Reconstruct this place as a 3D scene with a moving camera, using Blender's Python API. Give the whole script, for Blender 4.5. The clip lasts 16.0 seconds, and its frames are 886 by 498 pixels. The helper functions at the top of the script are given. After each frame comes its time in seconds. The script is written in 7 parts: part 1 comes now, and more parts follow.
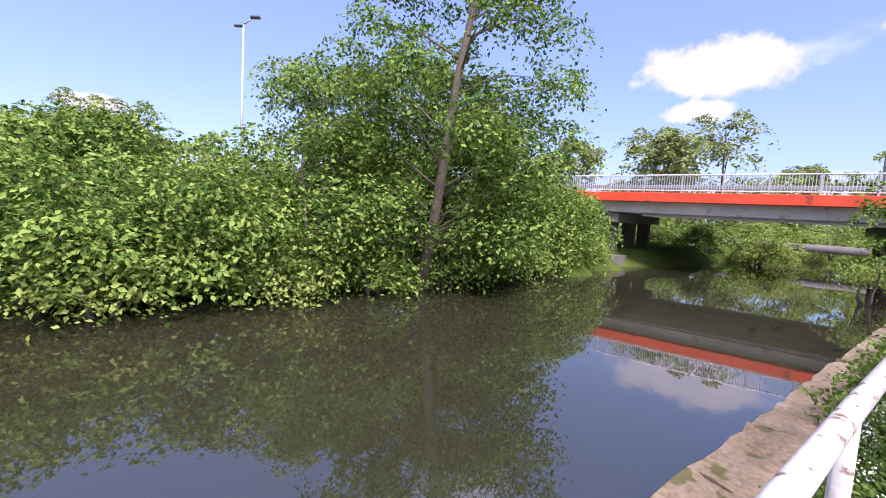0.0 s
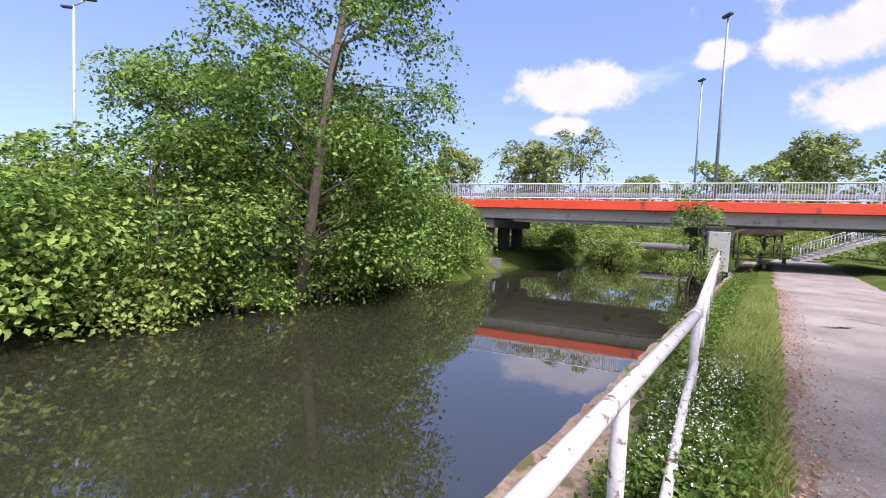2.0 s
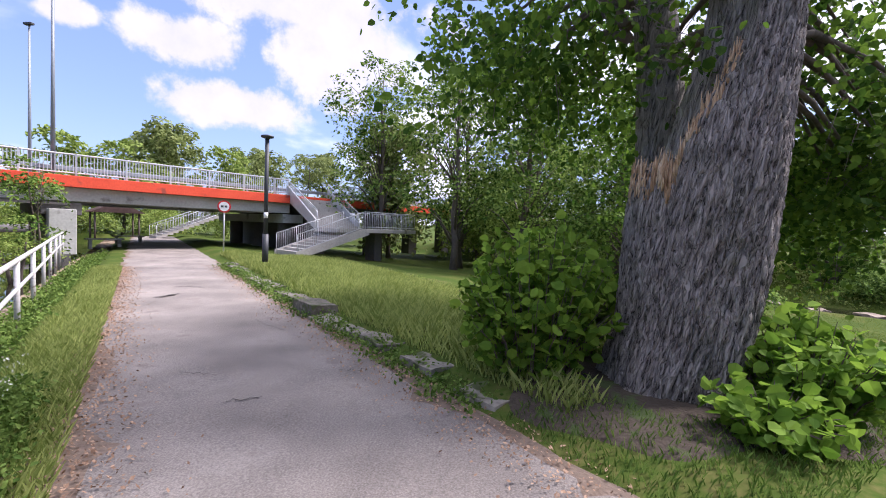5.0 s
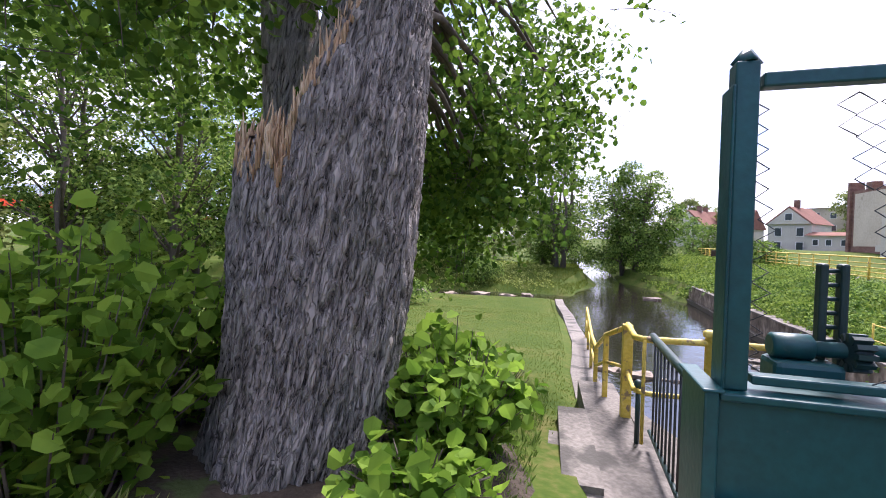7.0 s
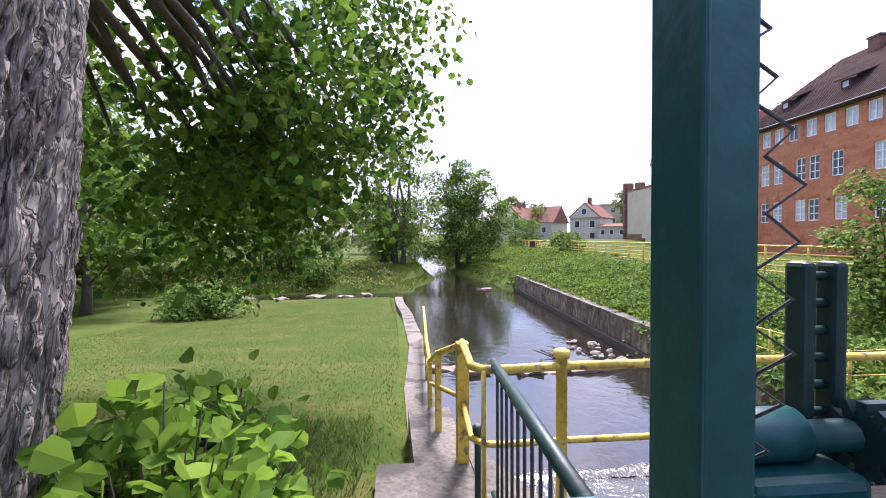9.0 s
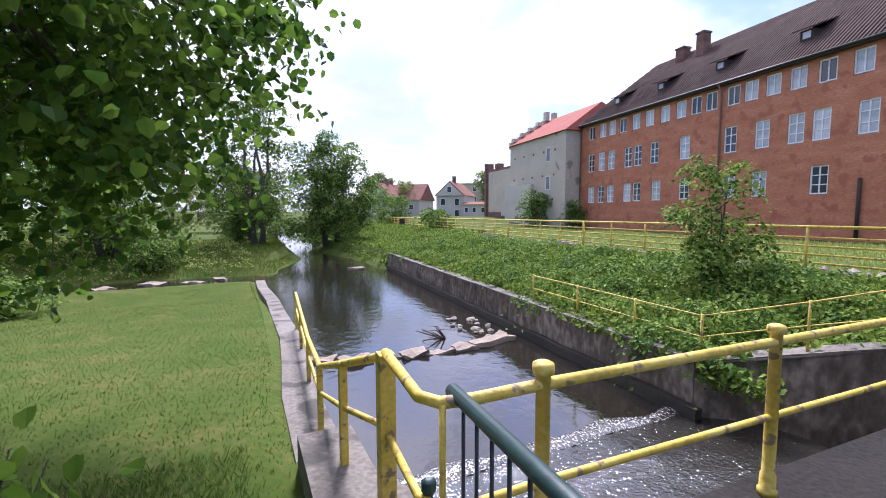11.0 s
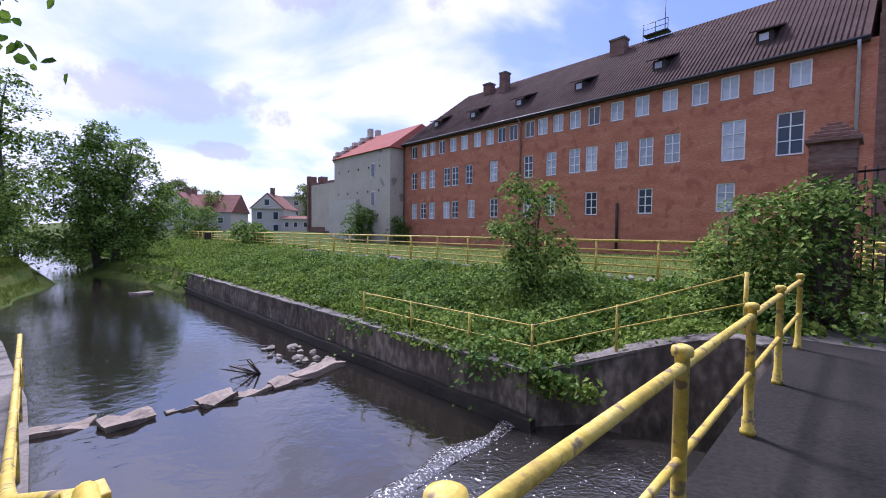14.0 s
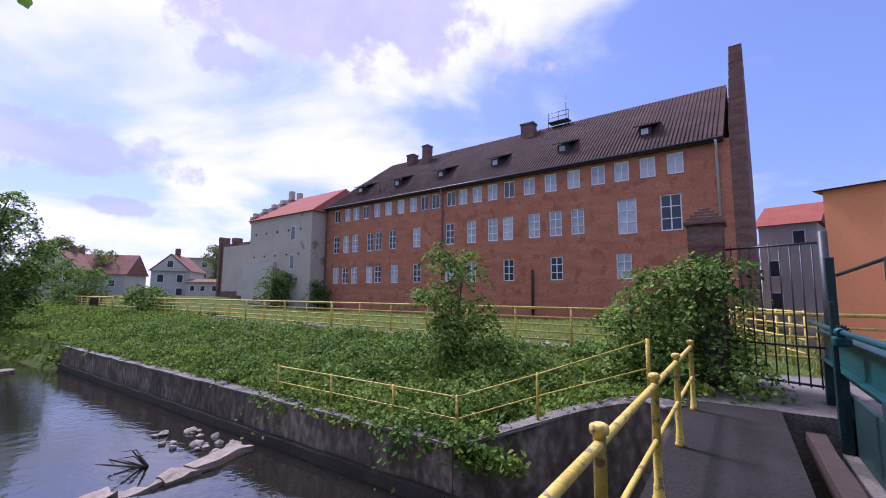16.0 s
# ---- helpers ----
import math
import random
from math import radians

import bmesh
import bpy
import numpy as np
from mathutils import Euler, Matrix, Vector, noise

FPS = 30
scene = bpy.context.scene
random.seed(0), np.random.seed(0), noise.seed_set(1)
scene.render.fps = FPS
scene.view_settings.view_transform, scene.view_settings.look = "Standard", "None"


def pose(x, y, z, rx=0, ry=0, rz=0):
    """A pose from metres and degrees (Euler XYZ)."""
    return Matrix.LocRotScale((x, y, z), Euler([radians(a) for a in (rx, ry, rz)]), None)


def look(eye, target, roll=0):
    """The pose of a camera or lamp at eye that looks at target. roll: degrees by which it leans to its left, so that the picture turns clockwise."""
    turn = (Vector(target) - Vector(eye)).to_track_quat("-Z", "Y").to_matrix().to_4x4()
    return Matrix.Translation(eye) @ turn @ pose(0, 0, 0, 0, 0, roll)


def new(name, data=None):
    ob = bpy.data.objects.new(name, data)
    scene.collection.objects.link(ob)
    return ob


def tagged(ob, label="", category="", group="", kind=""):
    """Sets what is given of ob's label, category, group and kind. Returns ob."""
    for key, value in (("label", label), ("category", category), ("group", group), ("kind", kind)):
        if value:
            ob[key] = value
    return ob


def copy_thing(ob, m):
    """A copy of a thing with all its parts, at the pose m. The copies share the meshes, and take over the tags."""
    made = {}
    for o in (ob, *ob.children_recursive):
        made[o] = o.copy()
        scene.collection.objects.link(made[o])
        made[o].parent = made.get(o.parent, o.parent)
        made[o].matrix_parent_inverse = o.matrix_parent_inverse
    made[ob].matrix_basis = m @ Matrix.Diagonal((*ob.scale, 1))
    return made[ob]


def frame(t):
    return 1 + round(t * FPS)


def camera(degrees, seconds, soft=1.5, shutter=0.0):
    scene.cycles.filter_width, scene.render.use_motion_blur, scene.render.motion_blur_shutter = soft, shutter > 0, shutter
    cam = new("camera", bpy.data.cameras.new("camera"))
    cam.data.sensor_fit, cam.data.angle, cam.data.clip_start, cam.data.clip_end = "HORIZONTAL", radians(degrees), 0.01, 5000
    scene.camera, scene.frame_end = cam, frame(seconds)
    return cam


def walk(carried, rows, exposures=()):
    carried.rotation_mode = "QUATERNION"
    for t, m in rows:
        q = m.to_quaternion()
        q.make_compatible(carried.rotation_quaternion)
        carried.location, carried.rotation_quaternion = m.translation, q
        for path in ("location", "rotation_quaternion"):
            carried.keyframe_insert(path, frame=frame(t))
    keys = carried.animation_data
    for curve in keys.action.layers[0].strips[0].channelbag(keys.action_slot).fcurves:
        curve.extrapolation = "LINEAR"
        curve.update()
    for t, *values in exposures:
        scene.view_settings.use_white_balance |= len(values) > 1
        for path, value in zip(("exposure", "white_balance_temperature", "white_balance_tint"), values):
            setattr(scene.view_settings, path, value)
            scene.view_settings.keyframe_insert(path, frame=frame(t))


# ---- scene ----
cam = camera(91.9, 16.0, soft=1.0)
PATH = [
    (0, (-1.186, 0.119, 1.759), (-1.369, 2.103, 1.589), 3.4),
    (0.5, (-1.113, 0.147, 1.831), (-1.223, 2.136, 1.653), 3.1),
    (1, (-1.009, 0.137, 1.827), (-1.051, 2.13, 1.663), 2.3),
    (1.5, (-0.939, 0.115, 1.824), (-0.848, 2.107, 1.675), 2.0),
    (2, (-0.858, 0.086, 1.826), (-0.531, 2.056, 1.714), 2.3),
    (2.5, (-0.729, 0.144, 1.812), (-0.046, 2.022, 1.715), 1.3),
    (3, (-0.613, 0.198, 1.813), (0.456, 1.886, 1.713), 0.6),
    (3.5, (-0.54, 0.235, 1.806), (0.898, 1.621, 1.7), 0.7),
    (4, (-0.402, 0.279, 1.791), (1.306, 1.313, 1.682), 1.3),
    (4.5, (-0.215, 0.105, 1.809), (1.667, 0.772, 1.705), 2.0),
    (5, (-0.041, -0.098, 1.798), (1.939, 0.173, 1.704), 2.2),
    (5.2, (0.06, -0.165, 1.8), (2.056, -0.069, 1.705), 2.0),
    (7.3, (1.808, -1.265, 1.845), (3.399, -2.475, 1.8), 1.2),
    (7.5, (1.903, -1.342, 1.854), (3.432, -2.629, 1.805), 1.1),
    (8, (2.07, -1.633, 1.814), (3.453, -3.076, 1.751), 1.9),
    (8.2, (2.133, -1.822, 1.842), (3.46, -3.318, 1.797), 1.2),
    (10.5, (3.033, -2.843, 1.765), (3.912, -4.634, 1.621), 0.6),
    (11, (3.236, -3.01, 1.789), (3.878, -4.898, 1.629), -0.1),
    (11.5, (3.312, -3.214, 1.751), (3.823, -5.141, 1.598), -0.4),
    (12, (3.361, -3.525, 1.758), (3.72, -5.486, 1.594), -1.2),
    (12.5, (3.499, -3.74, 1.686), (3.597, -5.733, 1.56), -0.0),
    (13, (3.562, -3.911, 1.668), (3.626, -5.905, 1.528), -0.2),
    (13.5, (3.521, -4.013, 1.697), (3.538, -6.008, 1.562), -0.1),
    (14, (3.501, -4.082, 1.676), (3.35, -6.075, 1.594), 0.5),
    (14.5, (3.546, -4.058, 1.741), (3.218, -6.03, 1.78), 0.7),
    (15, (3.522, -4.06, 1.761), (3.049, -6.0, 1.875), 1.1),
    (15.5, (3.55, -4.017, 1.79), (3.052, -5.945, 1.972), 0.9),
    (16, (3.561, -4.007, 1.791), (3.061, -5.932, 2.009), 0.5),
]
walk(cam, [(t, look(eye, target, roll)) for t, eye, target, roll in PATH],
     exposures=((0, 1.23, 6000, 31), (3.5, 1.03, 5950, 25), (5.2, 1.15, 6000, 25), (8, 1.55, 6050, 27), (11, 1.17, 5700, 26), (13, 0.8, 5450, 29), (16, 0.55, 5400, 38)))

# ---- frames of the plan ----
PO, PD, PR = Vector((1.65, 2.0)), Vector((0.728, 0.686)), Vector((0.686, -0.728))     # towpath: start of its river edge, along, across
LO, LD, LN = Vector((4.5, -5.5)), Vector((0.687, -0.727)), Vector((-0.727, -0.687))   # lower channel: lawn wall, along, across
DO, DD, DN = Vector((3.42, -5.0)), Vector((-0.752, -0.659)), Vector((-0.659, 0.752))  # sluice deck: first rail post, along, upstream
BO, BD, BN = Vector((18.3, 20.6)), Vector((0.83, -0.557)), Vector((0.557, 0.83))      # road bridge: face, along, beyond
RO, RD, RN = Vector((1.35, -11.74)), Vector((0.637, -0.771)), Vector((-0.771, -0.637))  # right channel wall, along, away from the water
HO, HD, HN = Vector((4.27, -55.3)), Vector((-0.619, 0.785)), Vector((-0.785, -0.619))  # brick building: far corner, along its front, inwards
WATER_UP, WATER_LOW = -0.95, -1.95


def path_at(s, u, z=0.0):
    return Vector((*(PO + PD * s + PR * u), z))


def chan_at(w, v, z=0.0):
    return Vector((*(LO + LD * w + LN * v), z))


def deck_at(a, n, z=0.0):
    return Vector((*(DO + DD * a + DN * n), z))


def bridge_at(a, b, z=0.0):
    return Vector((*(BO + BD * a + BN * b), z))


def right_at(a, b, z=0.0):
    return Vector((*(RO + RD * a + RN * b), z))


def house_at(a, b, z=0.0):
    return Vector((*(HO + HD * a + HN * b), z))


def frame_of(o, d, z=0.0):
    """A matrix with its x axis along d, standing at o."""
    return Matrix.Translation((o[0], o[1], z)) @ Matrix.Rotation(math.atan2(d[1], d[0]), 4, "Z")


# ---- world and sun ----
SUN_DIR = Vector((0.40, -0.91, 1.35)).normalized()
sun_el, sun_az = math.asin(SUN_DIR.z), math.atan2(SUN_DIR.x, SUN_DIR.y)
world = bpy.data.worlds.new("sky")
scene.world = world
world.use_nodes = True
wn, wl = world.node_tree.nodes, world.node_tree.links
wn.clear()
sky = wn.new("ShaderNodeTexSky")
sky.sky_type, sky.sun_disc, sky.sun_elevation, sky.sun_rotation = "NISHITA", False, sun_el, sun_az
sky.air_density, sky.dust_density, sky.ozone_density = 1.0, 1.4, 2.4
bg = wn.new("ShaderNodeBackground")
bg.inputs["Strength"].default_value = 0.115
out = wn.new("ShaderNodeOutputWorld")
tc = wn.new("ShaderNodeTexCoord")


def wmath(op, a, b=None, c=None):
    n = wn.new("ShaderNodeMath")
    n.operation = op
    for i, v in enumerate((a, b, c)):
        if v is None:
            continue
        if isinstance(v, (int, float)):
            n.inputs[i].default_value = v
        else:
            wl.new(v, n.inputs[i])
    return n.outputs[0]


# clouds: a noise on a flat layer, thicker towards the sun's side of the sky
sep = wn.new("ShaderNodeSeparateXYZ")
wl.new(tc.outputs["Generated"], sep.inputs[0])
zz = wmath("ADD", wmath("MAXIMUM", sep.outputs["Z"], 0.0), 0.22)
comb = wn.new("ShaderNodeCombineXYZ")
wl.new(wmath("DIVIDE", sep.outputs["X"], zz), comb.inputs[0])
wl.new(wmath("DIVIDE", sep.outputs["Y"], zz), comb.inputs[1])
cn = wn.new("ShaderNodeTexNoise")
cn.inputs["Scale"].default_value, cn.inputs["Detail"].default_value, cn.inputs["Roughness"].default_value = 1.15, 7.0, 0.52
cn.inputs["Distortion"].default_value = 0.25
mp = wn.new("ShaderNodeMapping")
mp.inputs["Location"].default_value = (3.1, 1.7, 0.0)
wl.new(comb.outputs[0], mp.inputs[0])
wl.new(mp.outputs[0], cn.inputs["Vector"])
dot = wmath("ADD", wmath("MULTIPLY", sep.outputs["X"], 0.40), wmath("MULTIPLY", sep.outputs["Y"], -0.55))
cover = wmath("ADD", cn.outputs["Fac"], wmath("MULTIPLY", dot, 0.22))
# extra cover overhead, mostly out of view, added to fill the shade
high = wn.new("ShaderNodeMapRange")
high.interpolation_type = "SMOOTHSTEP"
high.inputs["From Min"].default_value, high.inputs["From Max"].default_value, high.inputs["To Max"].default_value = 0.44, 0.74, 0.26
wl.new(sep.outputs["Z"], high.inputs[0])
cover = wmath("ADD", cover, high.outputs[0])
ramp = wn.new("ShaderNodeMapRange")
ramp.interpolation_type = "SMOOTHSTEP"
ramp.inputs["From Min"].default_value, ramp.inputs["From Max"].default_value = 0.53, 0.72
wl.new(cover, ramp.inputs[0])


def wmix(fac, a, b):
    n = wn.new("ShaderNodeMix")
    n.data_type = "RGBA"
    for socket, v in (("Factor", fac), ("A", a), ("B", b)):
        if isinstance(v, (int, float)):
            n.inputs[socket].default_value = v
        elif isinstance(v, tuple):
            n.inputs[socket].default_value = (*v, 1)
        else:
            wl.new(v, n.inputs[socket])
    return n.outputs["Result"]


# a thin even haze, then the high cloud, then single fair-weather clouds
heaven = wmix(0.42, sky.outputs[0], (1.6, 2.2, 4.0))
heaven = wmix(ramp.outputs[0], heaven, (6.2, 6.25, 6.6))
warp = wn.new("ShaderNodeTexNoise")
warp.inputs["Scale"].default_value, warp.inputs["Detail"].default_value, warp.inputs["Roughness"].default_value = 11.0, 7.0, 0.62
wl.new(tc.outputs["Generated"], warp.inputs["Vector"])


def cumulus(clouds, ragged):
    """Cover of a few soft clouds: (direction x, y, z, half width, half height), in radians."""
    best = None
    for x, y, z, w, h in clouds:
        d = Vector((x, y, z)).normalized()
        r = d.cross(Vector((0, 0, 1))).normalized()
        up = r.cross(d)
        q = []
        for axis, size in ((r, w), (up, h)):
            n = wn.new("ShaderNodeVectorMath")
            n.operation = "DOT_PRODUCT"
            wl.new(tc.outputs["Generated"], n.inputs[0])
            n.inputs[1].default_value = axis / size
            q.append(wmath("POWER", wmath("ABSOLUTE", n.outputs["Value"]), 2.0))
        v = wmath("SUBTRACT", 1.0, wmath("SQRT", wmath("ADD", *q)))
        best = v if best is None else wmath("MAXIMUM", best, v)
    v = wmath("ADD", best, wmath("MULTIPLY", wmath("SUBTRACT", warp.outputs["Fac"], 0.5), ragged))
    n = wn.new("ShaderNodeMapRange")
    n.interpolation_type = "SMOOTHSTEP"
    n.inputs["From Min"].default_value, n.inputs["From Max"].default_value = 0.0, 0.42
    wl.new(v, n.inputs[0])
    return n.outputs[0]


WHITE_CLOUDS = ((0.414, 0.86, 0.298, 0.165, 0.055), (0.396, 0.891, 0.221, 0.07, 0.024), (0.735, 0.593, 0.33, 0.12, 0.055), (0.798, 0.556, 0.234, 0.17, 0.052),
                (0.80, 0.42, 0.43, 0.34, 0.07), (0.615, 0.716, 0.331, 0.05, 0.03), (0.853, 0.347, 0.36, 0.16, 0.13), (-0.69, 0.707, 0.155, 0.06, 0.018), (-0.018, -0.824, 0.566, 0.36, 0.12))
GREY_CLOUDS = ((0.455, -0.855, 0.249, 0.19, 0.05), (0.39, -0.90, 0.16, 0.07, 0.02), (0.20, -0.86, 0.45, 0.10, 0.04))
heaven = wmix(cumulus(WHITE_CLOUDS, 2.0), heaven, wmix(warp.outputs["Fac"], (3.0, 3.1, 3.9), (4.9, 4.75, 5.0)))
heaven = wmix(wmath("MULTIPLY", cumulus(GREY_CLOUDS, 2.4), 0.7), heaven, (3.3, 3.5, 3.7))
wl.new(heaven, bg.inputs[0])
wl.new(bg.outputs[0], out.inputs[0])

sun = new("sun", bpy.data.lights.new("sun", "SUN"))
sun.data.energy, sun.data.angle, sun.data.color = 3.4, radians(12.0), (1.0, 0.95, 0.87)
sun.matrix_world = look(SUN_DIR * 100, (0, 0, 0))


# ---- materials ----
def material(name, colors, scale=2.0, rough=0.8, bump=0.3, fine=18.0, metal=0.0, spots=None, coord="Object", stretch=(1, 1, 1), per_object=0.0, per_island=0.0):
    """colors: two or three base colours mixed by a coarse and a fine noise. spots: (colour, threshold, scale) for stains or rust."""
    m = bpy.data.materials.new(name)
    m.use_nodes = True
    nt = m.node_tree
    n, l = nt.nodes, nt.links
    b = n["Principled BSDF"]
    b.inputs["Roughness"].default_value, b.inputs["Metallic"].default_value = rough, metal
    t = n.new("ShaderNodeTexCoord")
    mpn = n.new("ShaderNodeMapping")
    mpn.inputs["Scale"].default_value = stretch
    l.new(t.outputs[coord], mpn.inputs[0])
    n1, n2 = n.new("ShaderNodeTexNoise"), n.new("ShaderNodeTexNoise")
    n1.inputs["Scale"].default_value, n1.inputs["Detail"].default_value = scale, 5
    n2.inputs["Scale"].default_value, n2.inputs["Detail"].default_value = fine, 4
    l.new(mpn.outputs[0], n1.inputs["Vector"])
    l.new(mpn.outputs[0], n2.inputs["Vector"])
    add = n.new("ShaderNodeMath")
    add.operation = "MULTIPLY_ADD"
    add.inputs[1].default_value = 0.5
    l.new(n2.outputs["Fac"], add.inputs[0])
    half = n.new("ShaderNodeMath")
    half.operation = "MULTIPLY"
    half.inputs[1].default_value = 0.5
    l.new(n1.outputs["Fac"], half.inputs[0])
    l.new(half.outputs[0], add.inputs[2])
    last = add.outputs[0]
    for amount, node, socket in ((per_object, "ShaderNodeObjectInfo", "Random"), (per_island, "ShaderNodeNewGeometry", "Random Per Island")):
        if amount:
            q = n.new(node)
            k = n.new("ShaderNodeMath")
            k.operation = "MULTIPLY_ADD"
            k.inputs[1].default_value = amount
            l.new(q.outputs[socket], k.inputs[0])
            sh = n.new("ShaderNodeMath")
            sh.operation = "SUBTRACT"
            sh.inputs[1].default_value = amount / 2
            l.new(last, sh.inputs[0])
            l.new(sh.outputs[0], k.inputs[2])
            last = k.outputs[0]
    cr = n.new("ShaderNodeValToRGB")
    el = cr.color_ramp.elements
    el[0].position, el[1].position = 0.32, 0.68
    el[0].color, el[1].color = (*colors[0], 1), (*colors[-1], 1)
    if len(colors) == 3:
        el.new(0.5).color = (*colors[1], 1)
    l.new(last, cr.inputs[0])
    colour = cr.outputs[0]
    if spots:
        sp = n.new("ShaderNodeTexNoise")
        sp.inputs["Scale"].default_value, sp.inputs["Detail"].default_value = spots[2], 6
        l.new(t.outputs[coord], sp.inputs["Vector"])
        mr = n.new("ShaderNodeMapRange")
        mr.inputs["From Min"].default_value, mr.inputs["From Max"].default_value = spots[1], spots[1] + 0.06
        l.new(sp.outputs["Fac"], mr.inputs[0])
        mx = n.new("ShaderNodeMix")
        mx.data_type = "RGBA"
        l.new(mr.outputs[0], mx.inputs["Factor"])
        l.new(colour, mx.inputs["A"])
        mx.inputs["B"].default_value = (*spots[0], 1)
        colour = mx.outputs["Result"]
    l.new(colour, b.inputs["Base Color"])
    if bump:
        bp = n.new("ShaderNodeBump")
        bp.inputs["Strength"].default_value, bp.inputs["Distance"].default_value = bump, 0.02
        l.new(n2.outputs["Fac"], bp.inputs["Height"])
        l.new(bp.outputs[0], b.inputs["Normal"])
    return m


def leaf_material(name, dark, light, through_light=0.35):
    m = material(name, (dark, light), scale=0.6, rough=0.68, bump=0, fine=5.0, per_island=0.55)
    nt = m.node_tree
    n, l = nt.nodes, nt.links
    b = n["Principled BSDF"]
    b.inputs["Specular IOR Level"].default_value = 0.14
    tr = n.new("ShaderNodeBsdfTranslucent")
    l.new(b.inputs["Base Color"].links[0].from_socket, tr.inputs[0])
    mx = n.new("ShaderNodeMixShader")
    mx.inputs[0].default_value = through_light
    o = n["Material Output"]
    l.new(b.outputs[0], mx.inputs[1])
    l.new(tr.outputs[0], mx.inputs[2])
    l.new(mx.outputs[0], o.inputs[0])
    return m


def water_material(name, tint, ripple, scale, rough=0.02, stretch=(1, 1, 1), foam=0.0, grain=9.0):
    m = bpy.data.materials.new(name)
    m.use_nodes = True
    n, l = m.node_tree.nodes, m.node_tree.links
    b = n["Principled BSDF"]
    b.inputs["Base Color"].default_value = (*tint, 1)
    b.inputs["Roughness"].default_value, b.inputs["IOR"].default_value = rough, 1.75
    b.inputs["Specular IOR Level"].default_value = 1.0
    t = n.new("ShaderNodeTexCoord")
    mpn = n.new("ShaderNodeMapping")
    mpn.inputs["Scale"].default_value = stretch
    l.new(t.outputs["Object"], mpn.inputs[0])
    a, c = n.new("ShaderNodeTexNoise"), n.new("ShaderNodeTexNoise")
    a.inputs["Scale"].default_value, a.inputs["Detail"].default_value, a.inputs["Distortion"].default_value = scale, 3, 0.6
    c.inputs["Scale"].default_value, c.inputs["Detail"].default_value = scale * 0.15, 2
    l.new(mpn.outputs[0], a.inputs["Vector"])
    l.new(mpn.outputs[0], c.inputs["Vector"])
    mul = n.new("ShaderNodeMath")
    mul.operation = "MULTIPLY"
    l.new(a.outputs["Fac"], mul.inputs[0])
    l.new(c.outputs["Fac"], mul.inputs[1])
    bp = n.new("ShaderNodeBump")
    bp.inputs["Strength"].default_value, bp.inputs["Distance"].default_value = min(1.0, ripple), 0.05 * max(1.0, ripple)
    l.new(mul.outputs[0], bp.inputs["Height"])
    l.new(bp.outputs[0], b.inputs["Normal"])
    if foam:
        f = n.new("ShaderNodeTexNoise")
        f.inputs["Scale"].default_value, f.inputs["Detail"].default_value = grain, 8
        l.new(t.outputs["Object"], f.inputs["Vector"])
        mr = n.new("ShaderNodeMapRange")
        mr.inputs["From Min"].default_value, mr.inputs["From Max"].default_value = foam, foam + 0.30
        l.new(f.outputs["Fac"], mr.inputs[0])
        mx = n.new("ShaderNodeMix")
        mx.data_type = "RGBA"
        l.new(mr.outputs[0], mx.inputs["Factor"])
        mx.inputs["A"].default_value = (*tint, 1)
        mx.inputs["B"].default_value = (0.75, 0.78, 0.8, 1)
        l.new(mx.outputs["Result"], b.inputs["Base Color"])
        l.new(mr.outputs[0], b.inputs["Roughness"])
    return m


M_GRASS = material("grass_ground", ((0.037, 0.07, 0.011), (0.06, 0.093, 0.015), (0.125, 0.118, 0.038)), scale=0.8, fine=11, rough=0.95, bump=0.5)
M_PATH = material("worn_asphalt", ((0.115, 0.10, 0.087), (0.225, 0.196, 0.17), (0.36, 0.316, 0.275)), scale=0.8, fine=62, rough=0.92, bump=0.6, spots=((0.20, 0.168, 0.145), 0.64, 1.6))
M_GRASS.node_tree.nodes["Principled BSDF"].inputs["Specular IOR Level"].default_value = 0.1
M_DIRT = material("bare_earth", ((0.13, 0.093, 0.068), (0.23, 0.17, 0.125)), scale=2, fine=26, rough=0.95, bump=0.7)
M_SOIL = material("dark_garden_soil", ((0.035, 0.026, 0.018), (0.08, 0.06, 0.043)), scale=2.5, fine=24, rough=1.0, bump=0.9, spots=((0.05, 0.075, 0.018), 0.56, 3.0))
M_ALGAE = material("wet_algae_concrete", ((0.018, 0.016, 0.011), (0.06, 0.05, 0.035)), scale=1.2, fine=9, rough=0.6, bump=0.6)
M_CONC = material("weathered_concrete", ((0.075, 0.067, 0.058), (0.155, 0.139, 0.12), (0.25, 0.226, 0.195)), scale=0.9, fine=22, rough=0.9, bump=0.5, spots=((0.07, 0.065, 0.055), 0.56, 1.6))
M_WALL = material("stained_river_wall", ((0.05, 0.041, 0.032), (0.16, 0.13, 0.10), (0.40, 0.335, 0.265)), scale=0.9, fine=7, rough=0.85, bump=0.7, stretch=(1, 1, 0.5), spots=((0.10, 0.083, 0.064), 0.60, 0.9))
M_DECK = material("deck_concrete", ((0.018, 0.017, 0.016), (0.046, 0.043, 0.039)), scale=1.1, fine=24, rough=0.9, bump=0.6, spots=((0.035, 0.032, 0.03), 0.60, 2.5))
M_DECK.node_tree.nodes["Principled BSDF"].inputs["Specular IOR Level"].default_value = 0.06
M_WALL.node_tree.nodes["Principled BSDF"].inputs["Specular IOR Level"].default_value = 0.15
